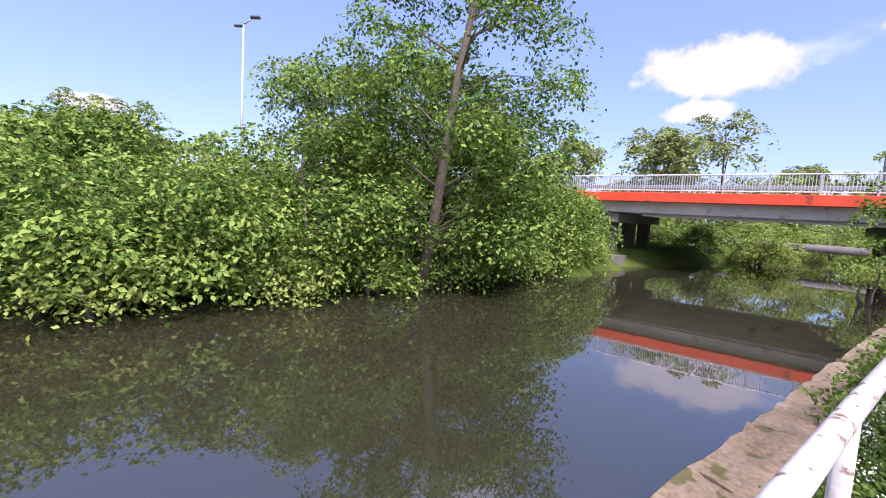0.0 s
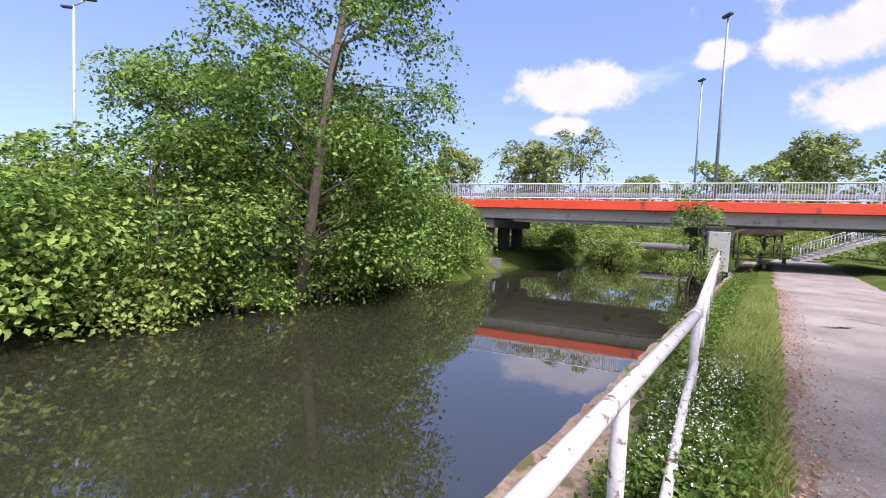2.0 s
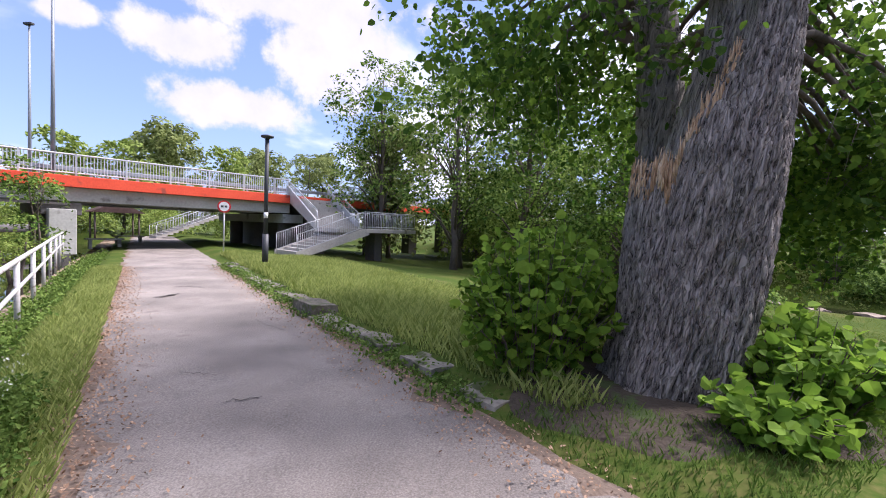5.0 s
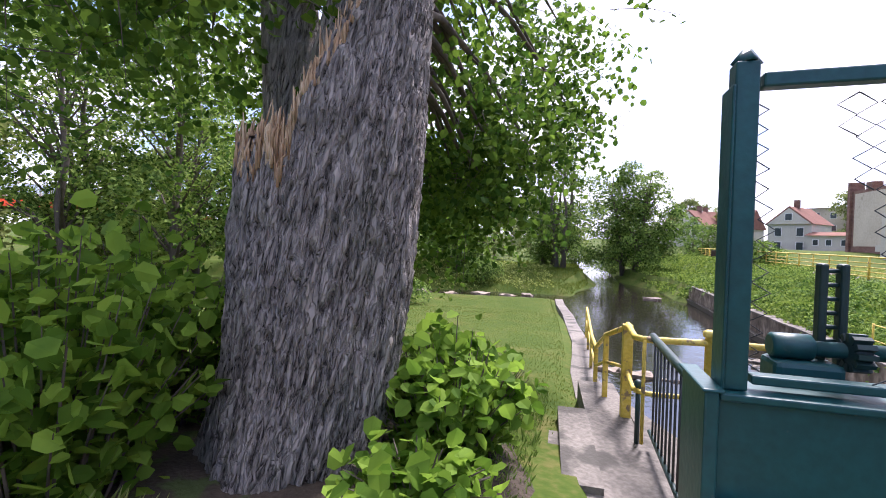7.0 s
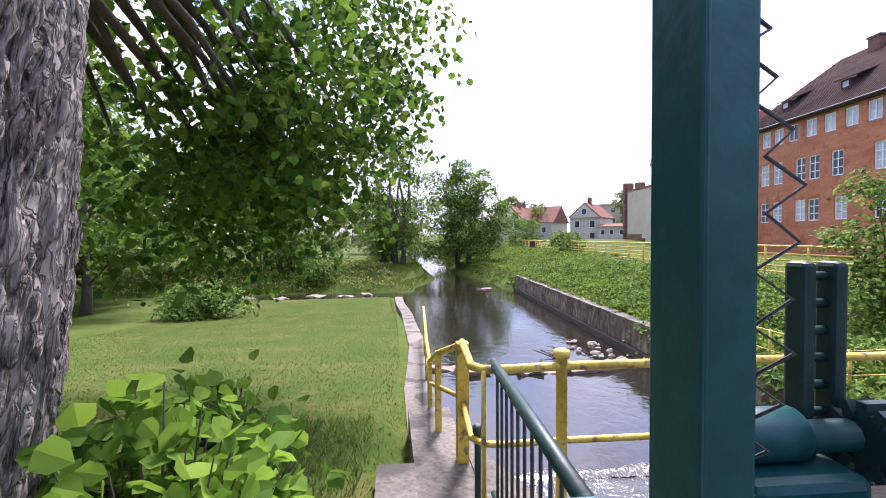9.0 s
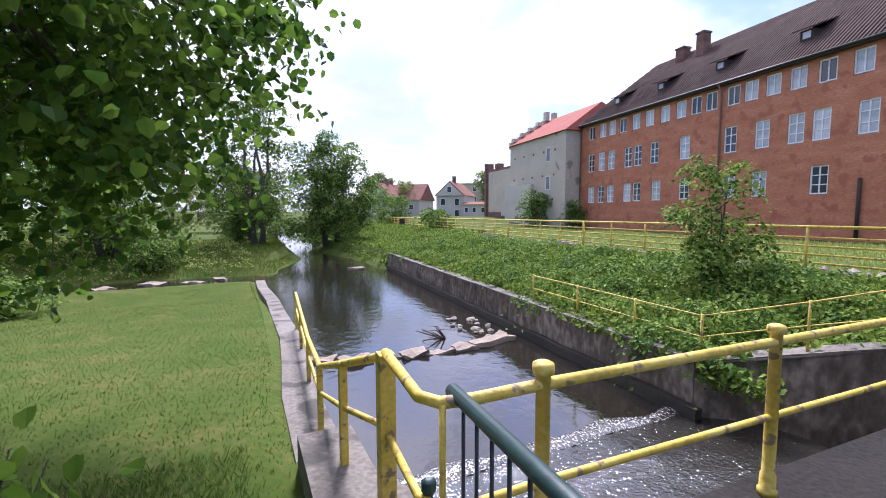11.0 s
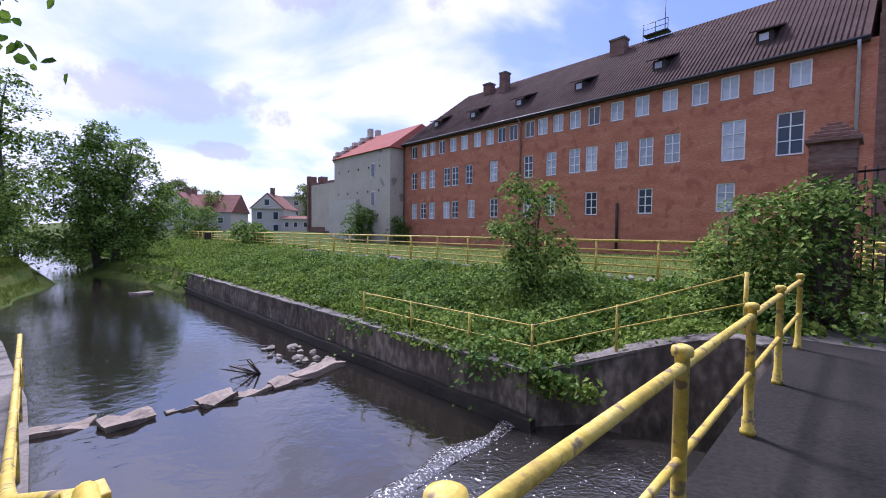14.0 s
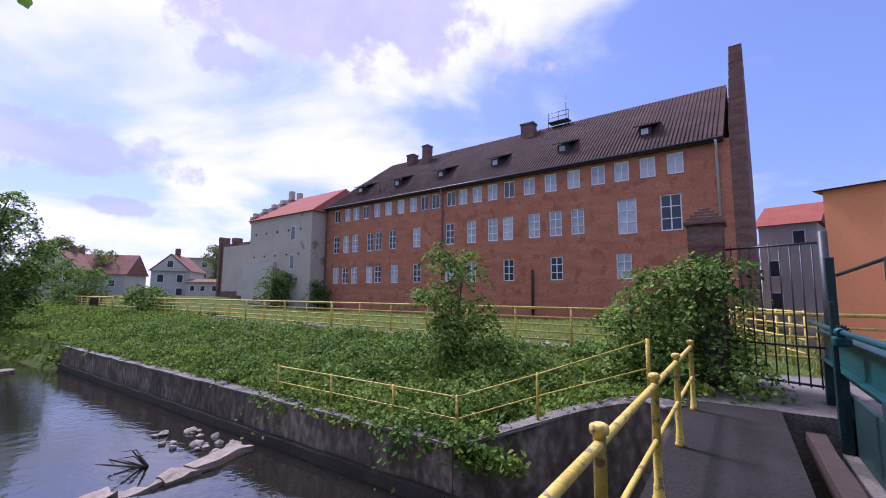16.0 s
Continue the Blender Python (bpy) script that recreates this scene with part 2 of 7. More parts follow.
M_QUAY = material("mossy_quay_stone", ((0.13, 0.088, 0.052), (0.235, 0.172, 0.11), (0.31, 0.26, 0.20)), scale=2.2, fine=20, rough=0.95, bump=0.8, spots=((0.10, 0.09, 0.03), 0.58, 3.0))
M_WHITE = material("chipped_white_paint", ((0.40, 0.385, 0.37), (0.57, 0.56, 0.545)), scale=3, fine=25, rough=0.55, bump=0.2, spots=((0.16, 0.09, 0.06), 0.60, 13.0))
M_YELLOW = material("worn_yellow_paint", ((0.42, 0.30, 0.05), (0.62, 0.46, 0.06), (0.72, 0.58, 0.18)), scale=3, fine=30, rough=0.6, bump=0.3, spots=((0.24, 0.17, 0.09), 0.575, 11.0))
M_TEAL = material("dark_teal_paint", ((0.003, 0.044, 0.048), (0.006, 0.078, 0.080)), scale=2, fine=20, rough=0.42, bump=0.15, spots=((0.10, 0.10, 0.09), 0.68, 9.0))
M_DGREEN = material("dark_green_paint", ((0.006, 0.022, 0.022), (0.012, 0.045, 0.045)), scale=2, fine=20, rough=0.5, bump=0.15)
M_RED = material("red_orange_fascia", ((0.60, 0.055, 0.018), (0.78, 0.09, 0.03)), scale=1.2, fine=12, rough=0.6, bump=0.1, spots=((0.30, 0.05, 0.03), 0.64, 1.5))
M_GIRDER = material("grey_bridge_concrete", ((0.34, 0.34, 0.31), (0.52, 0.52, 0.48)), scale=0.6, fine=9, rough=0.85, bump=0.2, spots=((0.2, 0.19, 0.17), 0.62, 1.0))
# Dark concrete of the under-bridge parts; also paints shade on the stair landing support.
M_DARKCONC_SHADE = material("dark_concrete_and_shade", ((0.09, 0.085, 0.08), (0.17, 0.16, 0.15)), scale=0.6, fine=9, rough=0.9, bump=0.2)
M_GALV = material("galvanised_steel", ((0.45, 0.46, 0.47), (0.62, 0.63, 0.64)), scale=2, fine=20, rough=0.45, metal=0.4, bump=0.05)
M_BARRIER = material("dull_barrier_steel", ((0.22, 0.25, 0.27), (0.32, 0.35, 0.37)), scale=2, fine=20, rough=0.55, metal=0.3, bump=0.05)


def bark_material(name, furrow, plate, pale, across, along, depth):
    """Ridged bark: dark furrows between rough plates, drawn out along the trunk."""
    m = bpy.data.materials.new(name)
    m.use_nodes = True
    n, l = m.node_tree.nodes, m.node_tree.links
    b = n["Principled BSDF"]
    b.inputs["Roughness"].default_value = 0.95
    t = n.new("ShaderNodeTexCoord")
    mpn = n.new("ShaderNodeMapping")
    mpn.inputs["Scale"].default_value = (1, 1, along / across)
    lean = n.new("ShaderNodeVectorRotate")
    lean.rotation_type = "X_AXIS"
    lean.inputs["Angle"].default_value = -0.17
    l.new(t.outputs["Object"], lean.inputs["Vector"])
    l.new(lean.outputs[0], mpn.inputs[0])

    def ridge(scale, detail):
        a = n.new("ShaderNodeTexNoise")
        a.inputs["Scale"].default_value, a.inputs["Detail"].default_value, a.inputs["Distortion"].default_value = scale, detail, 0.55
        l.new(mpn.outputs[0], a.inputs["Vector"])
        c = n.new("ShaderNodeMath")
        c.operation = "SUBTRACT"
        c.inputs[1].default_value = 0.5
        l.new(a.outputs["Fac"], c.inputs[0])
        d = n.new("ShaderNodeMath")
        d.operation = "ABSOLUTE"
        l.new(c.outputs[0], d.inputs[0])
        e = n.new("ShaderNodeMapRange")
        e.inputs["From Max"].default_value = 0.085
        l.new(d.outputs[0], e.inputs[0])
        return e.outputs[0]
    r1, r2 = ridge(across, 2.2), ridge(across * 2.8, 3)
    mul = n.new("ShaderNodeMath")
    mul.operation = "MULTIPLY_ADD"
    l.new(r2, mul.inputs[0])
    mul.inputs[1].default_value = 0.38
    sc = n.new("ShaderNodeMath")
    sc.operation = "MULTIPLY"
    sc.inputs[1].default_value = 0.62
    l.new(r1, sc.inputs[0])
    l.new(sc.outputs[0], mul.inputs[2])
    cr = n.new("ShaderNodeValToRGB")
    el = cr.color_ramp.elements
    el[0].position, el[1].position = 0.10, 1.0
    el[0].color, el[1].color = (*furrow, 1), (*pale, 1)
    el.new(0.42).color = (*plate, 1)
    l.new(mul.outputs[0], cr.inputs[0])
    st = n.new("ShaderNodeTexNoise")
    st.inputs["Scale"].default_value, st.inputs["Detail"].default_value = 1.6, 5
    l.new(t.outputs["Object"], st.inputs["Vector"])
    mr = n.new("ShaderNodeMapRange")
    mr.inputs["From Min"].default_value, mr.inputs["From Max"].default_value, mr.inputs["To Max"].default_value = 0.52, 0.72, 0.45
    l.new(st.outputs["Fac"], mr.inputs[0])
    mx = n.new("ShaderNodeMix")
    mx.data_type = "RGBA"
    l.new(mr.outputs[0], mx.inputs["Factor"])
    l.new(cr.outputs[0], mx.inputs["A"])
    mx.inputs["B"].default_value = (0.10, 0.11, 0.075, 1)
    l.new(mx.outputs["Result"], b.inputs["Base Color"])
    bp = n.new("ShaderNodeBump")
    bp.inputs["Strength"].default_value, bp.inputs["Distance"].default_value = 1.0, depth
    l.new(mul.outputs[0], bp.inputs["Height"])
    l.new(bp.outputs[0], b.inputs["Normal"])
    return m


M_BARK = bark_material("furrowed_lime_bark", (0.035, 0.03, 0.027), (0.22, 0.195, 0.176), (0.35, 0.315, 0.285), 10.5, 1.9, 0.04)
M_TWIG = material("grey_brown_bark", ((0.07, 0.055, 0.045), (0.16, 0.13, 0.105)), scale=3, fine=18, rough=0.95, bump=0.5, stretch=(1, 1, 0.3))
M_BREAK = material("splintered_wood", ((0.20, 0.10, 0.05), (0.46, 0.31, 0.18), (0.66, 0.54, 0.38)), scale=4, fine=20, rough=0.9, bump=0.8, stretch=(3, 3, 0.25))
M_BRICK = material("red_brick", ((0.36, 0.125, 0.065), (0.48, 0.19, 0.10), (0.58, 0.31, 0.20)), scale=0.55, fine=4.5, rough=0.9, bump=0.25, stretch=(1, 1, 3), per_island=0.25, spots=((0.36, 0.125, 0.07), 0.56, 1.1))
M_TILE = material("dark_roof_tile", ((0.055, 0.035, 0.03), (0.11, 0.075, 0.065)), scale=0.7, fine=6, rough=0.85, bump=0.4)
M_BROWNTILE = material("brown_roof_tile", ((0.17, 0.085, 0.065), (0.27, 0.14, 0.11)), scale=0.7, fine=6, rough=0.85, bump=0.4)
M_REDTILE = material("red_roof_tile", ((0.24, 0.068, 0.048), (0.33, 0.105, 0.075)), scale=0.7, fine=6, rough=0.8, bump=0.4)
M_RENDER = material("stained_grey_render", ((0.40, 0.35, 0.27), (0.56, 0.50, 0.40)), scale=0.35, fine=5, rough=0.9, bump=0.15, spots=((0.25, 0.22, 0.17), 0.63, 0.5))
M_CREAM = material("cream_render", ((0.42, 0.39, 0.33), (0.56, 0.53, 0.46)), scale=0.5, fine=6, rough=0.9, bump=0.1)
M_ORANGE = material("orange_render", ((0.72, 0.27, 0.10), (0.80, 0.33, 0.14)), scale=0.5, fine=6, rough=0.9, bump=0.05)
for m_ in (M_REDTILE, M_BROWNTILE, M_TILE):
    m_.node_tree.nodes["Principled BSDF"].inputs["Specular IOR Level"].default_value = 0.08
M_FRAME = material("white_window_frame", ((0.74, 0.74, 0.72), (0.84, 0.84, 0.83)), scale=3, fine=20, rough=0.5, bump=0.05)
M_STONE = material("grey_field_stone", ((0.15, 0.13, 0.105), (0.32, 0.285, 0.235)), scale=3, fine=14, rough=0.9, bump=0.6, per_object=0.3, per_island=0.3)
M_KERB = material("mossy_kerb_stone", ((0.09, 0.082, 0.06), (0.20, 0.18, 0.145), (0.29, 0.265, 0.22)), scale=2.4, fine=16, rough=0.95, bump=0.8, per_object=0.3, spots=((0.07, 0.085, 0.03), 0.54, 4.0))
M_LAMP = material("dark_lamp_steel", ((0.025, 0.028, 0.03), (0.05, 0.055, 0.06)), scale=4, fine=20, rough=0.5, bump=0.05)
M_RIVER = water_material("still_river_water", (0.025, 0.0245, 0.014), 0.022, 3.0)
M_LOW = water_material("rippled_river_water", (0.016, 0.014, 0.010), 0.42, 3.0, rough=0.07, stretch=(1, 1, 1))
M_FOAM = water_material("foaming_water", (0.05, 0.045, 0.035), 0.9, 9.0, rough=0.1, foam=0.50, grain=24.0)
L_BUSH = leaf_material("bush_leaf", (0.045, 0.105, 0.015), (0.29, 0.40, 0.085))
L_TREE = leaf_material("tree_leaf", (0.045, 0.10, 0.015), (0.25, 0.37, 0.075))
L_LIME = leaf_material("lime_leaf", (0.045, 0.105, 0.014), (0.15, 0.255, 0.032), 0.52)
L_LIGHT = leaf_material("light_spring_leaf", (0.14, 0.21, 0.04), (0.33, 0.41, 0.10))
L_FAR = leaf_material("distant_leaf", (0.14, 0.18, 0.055), (0.30, 0.35, 0.12))
L_GRASS = leaf_material("grass_blade", (0.19, 0.25, 0.055), (0.42, 0.47, 0.15), 0.45)
# darker grass tone for the lawn and the lower river
L_LAWN = leaf_material("darker_grass_blade", (0.065, 0.108, 0.013), (0.155, 0.19, 0.03), 0.42)

M_WEIR = water_material("broken_weir_water", (0.024, 0.022, 0.018), 0.7, 16.0, rough=0.24, foam=0.66, grain=30.0)
M_LITTER = material("dry_litter", ((0.22, 0.13, 0.08), (0.42, 0.28, 0.18)), scale=3, fine=30, rough=0.95, bump=0, per_island=0.5)
M_CRACK = material("crack_dirt", ((0.035, 0.03, 0.027), (0.08, 0.07, 0.06)), scale=6, fine=30, rough=1.0, bump=0.5)
# pale panes: sky reflection and light curtains painted into the colour
M_SKYPANE = material("sky_toned_pane", ((0.32, 0.35, 0.385), (0.56, 0.585, 0.61)), scale=0.9, fine=3, rough=0.12, bump=0, per_object=0.5)
M_DARKWOOD = material("dark_brown_wood", ((0.035, 0.022, 0.018), (0.07, 0.045, 0.035)), scale=2, fine=14, rough=0.8, bump=0.3)
M_PIPE = material("brownish_pipe_paint", ((0.22, 0.13, 0.11), (0.32, 0.20, 0.17)), scale=2, fine=10, rough=0.6, bump=0.1)
M_OLDBRICK = material("weathered_old_brick", ((0.09, 0.045, 0.035), (0.19, 0.10, 0.075), (0.25, 0.17, 0.13)), scale=0.9, fine=7, rough=0.95, bump=0.6, stretch=(1, 1, 3))
M_STEP = material("pale_stair_concrete", ((0.34, 0.32, 0.29), (0.50, 0.48, 0.44)), scale=1.5, fine=14, rough=0.9, bump=0.2, spots=((0.2, 0.19, 0.17), 0.63, 2.0))
M_SIGNRED = material("red_sign_film", ((0.50, 0.02, 0.02), (0.58, 0.03, 0.03)), scale=3, fine=20, rough=0.4, bump=0)
L_NETTLE = leaf_material("nettle_leaf", (0.07, 0.13, 0.02), (0.19, 0.28, 0.06))
L_IVY = leaf_material("bank_leaf", (0.075, 0.14, 0.02), (0.25, 0.34, 0.06))
L_BRAMBLE = leaf_material("bramble_leaf", (0.05, 0.115, 0.02), (0.20, 0.31, 0.06))
L_SUCKER = leaf_material("young_lime_leaf", (0.085, 0.175, 0.018), (0.25, 0.40, 0.05), 0.5)
M_FLOWER = material("white_flower", ((0.62, 0.62, 0.52), (0.75, 0.75, 0.66)), scale=5, fine=20, rough=0.7, bump=0)
M_PALEBARK = material("pale_maple_bark", ((0.11, 0.085, 0.065), (0.22, 0.175, 0.135)), scale=3, fine=16, rough=0.9, bump=0.5, stretch=(1, 1, 0.4))
M_SLAB = material("brown_wet_slab", ((0.13, 0.10, 0.075), (0.30, 0.24, 0.18)), scale=2.5, fine=12, rough=0.75, bump=0.6, per_object=0.2)
# window glass: dark, glossy panes
M_PANE = bpy.data.materials.new("window_glass")
M_PANE.use_nodes = True
M_PANE.node_tree.nodes["Principled BSDF"].inputs["Base Color"].default_value = (0.05, 0.06, 0.07, 1)
M_PANE.node_tree.nodes["Principled BSDF"].inputs["Roughness"].default_value = 0.06


# ---- building blocks ----
def part(name, bm, mat, parent=None, label=""):
    me = bpy.data.meshes.new(name)
    bm.to_mesh(me)
    bm.free()
    me.materials.append(mat)
    ob = new(name, me)
    ob.parent = parent
    return tagged(ob, label) if label else ob


def empty(name, m=Matrix(), **tags):
    ob = new(name)
    ob.empty_display_size = 0.2
    ob.matrix_world = m
    return tagged(ob, **tags)


def box(bm, lo, hi, m=Matrix(), bevel=0.0):
    vs = bmesh.ops.create_cube(bm, size=1.0)["verts"]
    c, d = (Vector(lo) + Vector(hi)) / 2, Vector(hi) - Vector(lo)
    bmesh.ops.transform(bm, verts=vs, matrix=m @ Matrix.Translation(c) @ Matrix.Diagonal((*d, 1)))
    if bevel:
        es = list({e for v in vs for e in v.link_edges})
        bmesh.ops.bevel(bm, geom=es, offset=bevel, segments=2, affect="EDGES", profile=0.5)
    return bm


def boxed(lo, hi, m=Matrix(), bevel=0.0):
    return box(bmesh.new(), lo, hi, m, bevel)


def tube(bm, points, radii, sides=10, cap=True):
    """A round bar along points; radii is one number or one for each point."""
    pts = [Vector(p) for p in points]
    if isinstance(radii, (int, float)):
        radii = [radii] * len(pts)
    rings, side = [], None
    for i, p in enumerate(pts):
        d = (pts[min(i + 1, len(pts) - 1)] - pts[max(i - 1, 0)]).normalized()
        if side is None:
            side = d.orthogonal().normalized()
        side = (side - d * side.dot(d)).normalized()
        up = d.cross(side)
        rings.append([bm.verts.new(p + (side * math.cos(k * 2 * math.pi / sides) + up * math.sin(k * 2 * math.pi / sides)) * radii[i]) for k in range(sides)])
    for a, b in zip(rings, rings[1:]):
        for k in range(sides):
            f = bm.faces.new((a[k], a[(k + 1) % sides], b[(k + 1) % sides], b[k]))
            f.smooth = True
    if cap:
        bm.faces.new(rings[0][::-1])
        bm.faces.new(rings[-1])
    return bm


def tubed(points, radii, sides=10):
    return tube(bmesh.new(), points, radii, sides)


def prism(bm, outline, z0, z1):
    """An upright prism over a plan outline."""
    lo = [bm.verts.new((x, y, z0)) for x, y in outline]
    hi = [bm.verts.new((x, y, z1)) for x, y in outline]
    n = len(outline)
    bm.faces.new(lo[::-1])
    bm.faces.new(hi)
    for i in range(n):
        bm.faces.new((lo[i], lo[(i + 1) % n], hi[(i + 1) % n], hi[i]))
    bmesh.ops.recalc_face_normals(bm, faces=bm.faces)
    return bm


def mesh_of(name, verts, faces, mat, smooth=False):
    """One mesh from arrays of vertices and quads."""
    me = bpy.data.meshes.new(name)
    verts, faces = np.asarray(verts, np.float32), np.asarray(faces, np.int32)
    me.vertices.add(len(verts))
    me.vertices.foreach_set("co", verts.ravel())
    k = faces.shape[1]
    me.loops.add(faces.size)
    me.loops.foreach_set("vertex_index", faces.ravel())
    me.polygons.add(len(faces))
    me.polygons.foreach_set("loop_start", np.arange(0, faces.size, k, dtype=np.int32))
    me.polygons.foreach_set("use_smooth", np.full(len(faces), smooth))
    me.update(calc_edges=True)
    me.materials.append(mat)
    return me


rng = np.random.default_rng(7)


def unit(v):
    return v / (np.linalg.norm(v, axis=1)[:, None] + 1e-9)


def leaf_arrays(centres, size, droop=0.0, aspect=0.62, facing=None):
    """A folded four-cornered leaf at each centre, turned at random or, with facing, lying roughly across that direction."""
    n = len(centres)
    d = rng.normal(size=(n, 3))
    d[:, 2] -= droop
    if facing is not None:
        d = d - facing * (d * facing).sum(1)[:, None]
    d = unit(d)
    up = rng.normal(size=(n, 3)) * 0.75 + (0, 0, 1.0) if facing is None else facing
    side = unit(np.cross(d, up))
    nrm = np.cross(side, d)
    ln = (size * rng.uniform(0.65, 1.35, n))[:, None]
    base, tip = centres - d * ln * 0.5, centres + d * ln * 0.5
    mid = centres - d * ln * 0.08 + nrm * ln * 0.10
    a, b = mid + side * ln * aspect * 0.5, mid - side * ln * aspect * 0.5
    v = np.stack((base, a, tip, b), 1).reshape(-1, 3)
    return v, np.arange(4 * n).reshape(n, 4)


def crown_leaves(blobs, per, spread, leaf, surface=0.70):
    """Leaves in drooping fronds on the skins of a set of round blobs (x, y, z, radius, squash), with dark gaps between them."""
    pts, face = [], []
    m = 17
    for x, y, z, r, q in blobs:
        k = max(5, int(per * r * r * 0.62))
        d = unit(rng.normal(size=(k, 3)))
        d = d[d[:, 2] > -0.5]
        k = len(d)
        rad = r * (surface + (1.15 - surface) * rng.random(k) ** 0.7)
        c = d * rad[:, None] * (1, 1, q) + (x, y, z)
        nf = unit(d * 0.75 + (0, 0, 0.7) + rng.normal(size=(k, 3)) * 0.22)
        e1 = unit(np.cross(nf, rng.normal(size=(k, 3))))
        e2 = np.cross(nf, e1)
        g = rng.normal(size=(k, m, 3)) * (spread * 1.15, spread * 1.15, spread * 0.26)
        o = e1[:, None] * g[..., :1] + e2[:, None] * g[..., 1:2] + nf[:, None] * g[..., 2:]
        o[..., 2] -= 0.55 * (g[..., 0] ** 2 + g[..., 1] ** 2) / spread * 0.5
        pts.append((c[:, None] + o).reshape(-1, 3))
        face.append(unit((nf[:, None] + rng.normal(size=(k, m, 3)) * 0.38).reshape(-1, 3)))
    return leaf_arrays(np.concatenate(pts), leaf, 0.3, 0.62, np.concatenate(face))


def blob_crown(height, radius, bottom, count, rmin, rmax, lean=0.0, top=0.55):
    """Blobs that fill an uneven egg from bottom to height."""
    out_ = []
    for _ in range(count):
        t = rng.random()
        z = bottom + (height - bottom) * t
        w = radius * math.sqrt(max(0.05, 1 - ((t - 0.42) / 0.66) ** 2))
        a, q = rng.random() * 6.283, math.sqrt(rng.random())
        r = rng.uniform(rmin, rmax) * (1 - 0.35 * t * top)
        out_.append((math.cos(a) * q * w + lean * z, math.sin(a) * q * w, z, r, 0.75))
    return out_


def limbs_of(bm, base, top, r0, blobs, every=2, sides=7):
    """A tapered trunk from base to top, with limbs that reach out into the blobs."""
    base, top = Vector(base), Vector(top)
    pts, rad = [], []
    for i in range(7):
        t = i / 6
        w = (top - base).length * 0.018
        pts.append(base.lerp(top, t) + Vector((random.uniform(-w, w), random.uniform(-w, w), 0)) * (t > 0))
        rad.append(r0 * (1.25 if i == 0 else 1.0) * (1 - 0.85 * t))
    tube(bm, pts, rad, max(sides, 8))
    for x, y, z, r, q in blobs[::every]:
        t = min(0.9, max(0.15, (z - base.z) / (top.z - base.z + 1e-6) - 0.22))
        p = base.lerp(top, t)
        e = Vector((x, y, z))
        mid = p.lerp(e, 0.55) + Vector((0, 0, 0.12 * (e - p).length))
        rr = max(0.02, r0 * (1 - 0.85 * t) * 0.42)
        tube(bm, [p, mid, e], [rr, rr * 0.6, rr * 0.18], 5)
    return bm


def tree_thing(name, m, height, radius, bottom, blobs_n, rmin, rmax, per, leaf, mat, r0, label, category="tree", spread=0.22, lean=0.0, bark=None, stems=1, group=""):
    th = empty(name, m, label=label, category=category, group=group)
    blobs = blob_crown(height, radius, bottom, blobs_n, rmin, rmax, lean)
    bm = bmesh.new()
    for k in range(stems):
        a = k * 6.283 / stems + 0.4
        off = Vector((math.cos(a), math.sin(a), 0)) * (0.0 if stems == 1 else r0 * 1.6)
        spread_top = off * (0 if stems == 1 else 4.5)
        limbs_of(bm, off - Vector((0, 0, 0.3)), spread_top + Vector((lean * height, 0, height * 0.93)), r0, blobs[k::stems], every=2)
    part("trunk", bm, bark or M_TWIG, th)
    v, f = crown_leaves(blobs, per, spread, leaf)
    crown = new("crown", mesh_of("crown", v, f, mat))
    crown.parent = th
    return th


# ---- ground ----
def smooth01(t):
    t = np.clip(t, 0, 1)
    return t * t * (3 - 2 * t)


def bow(w):
    """How far the lawn wall swings out over the channel."""
    return 0.26 * smooth01((w - 2.5) / 5) * smooth01((21.0 - w) / 7)


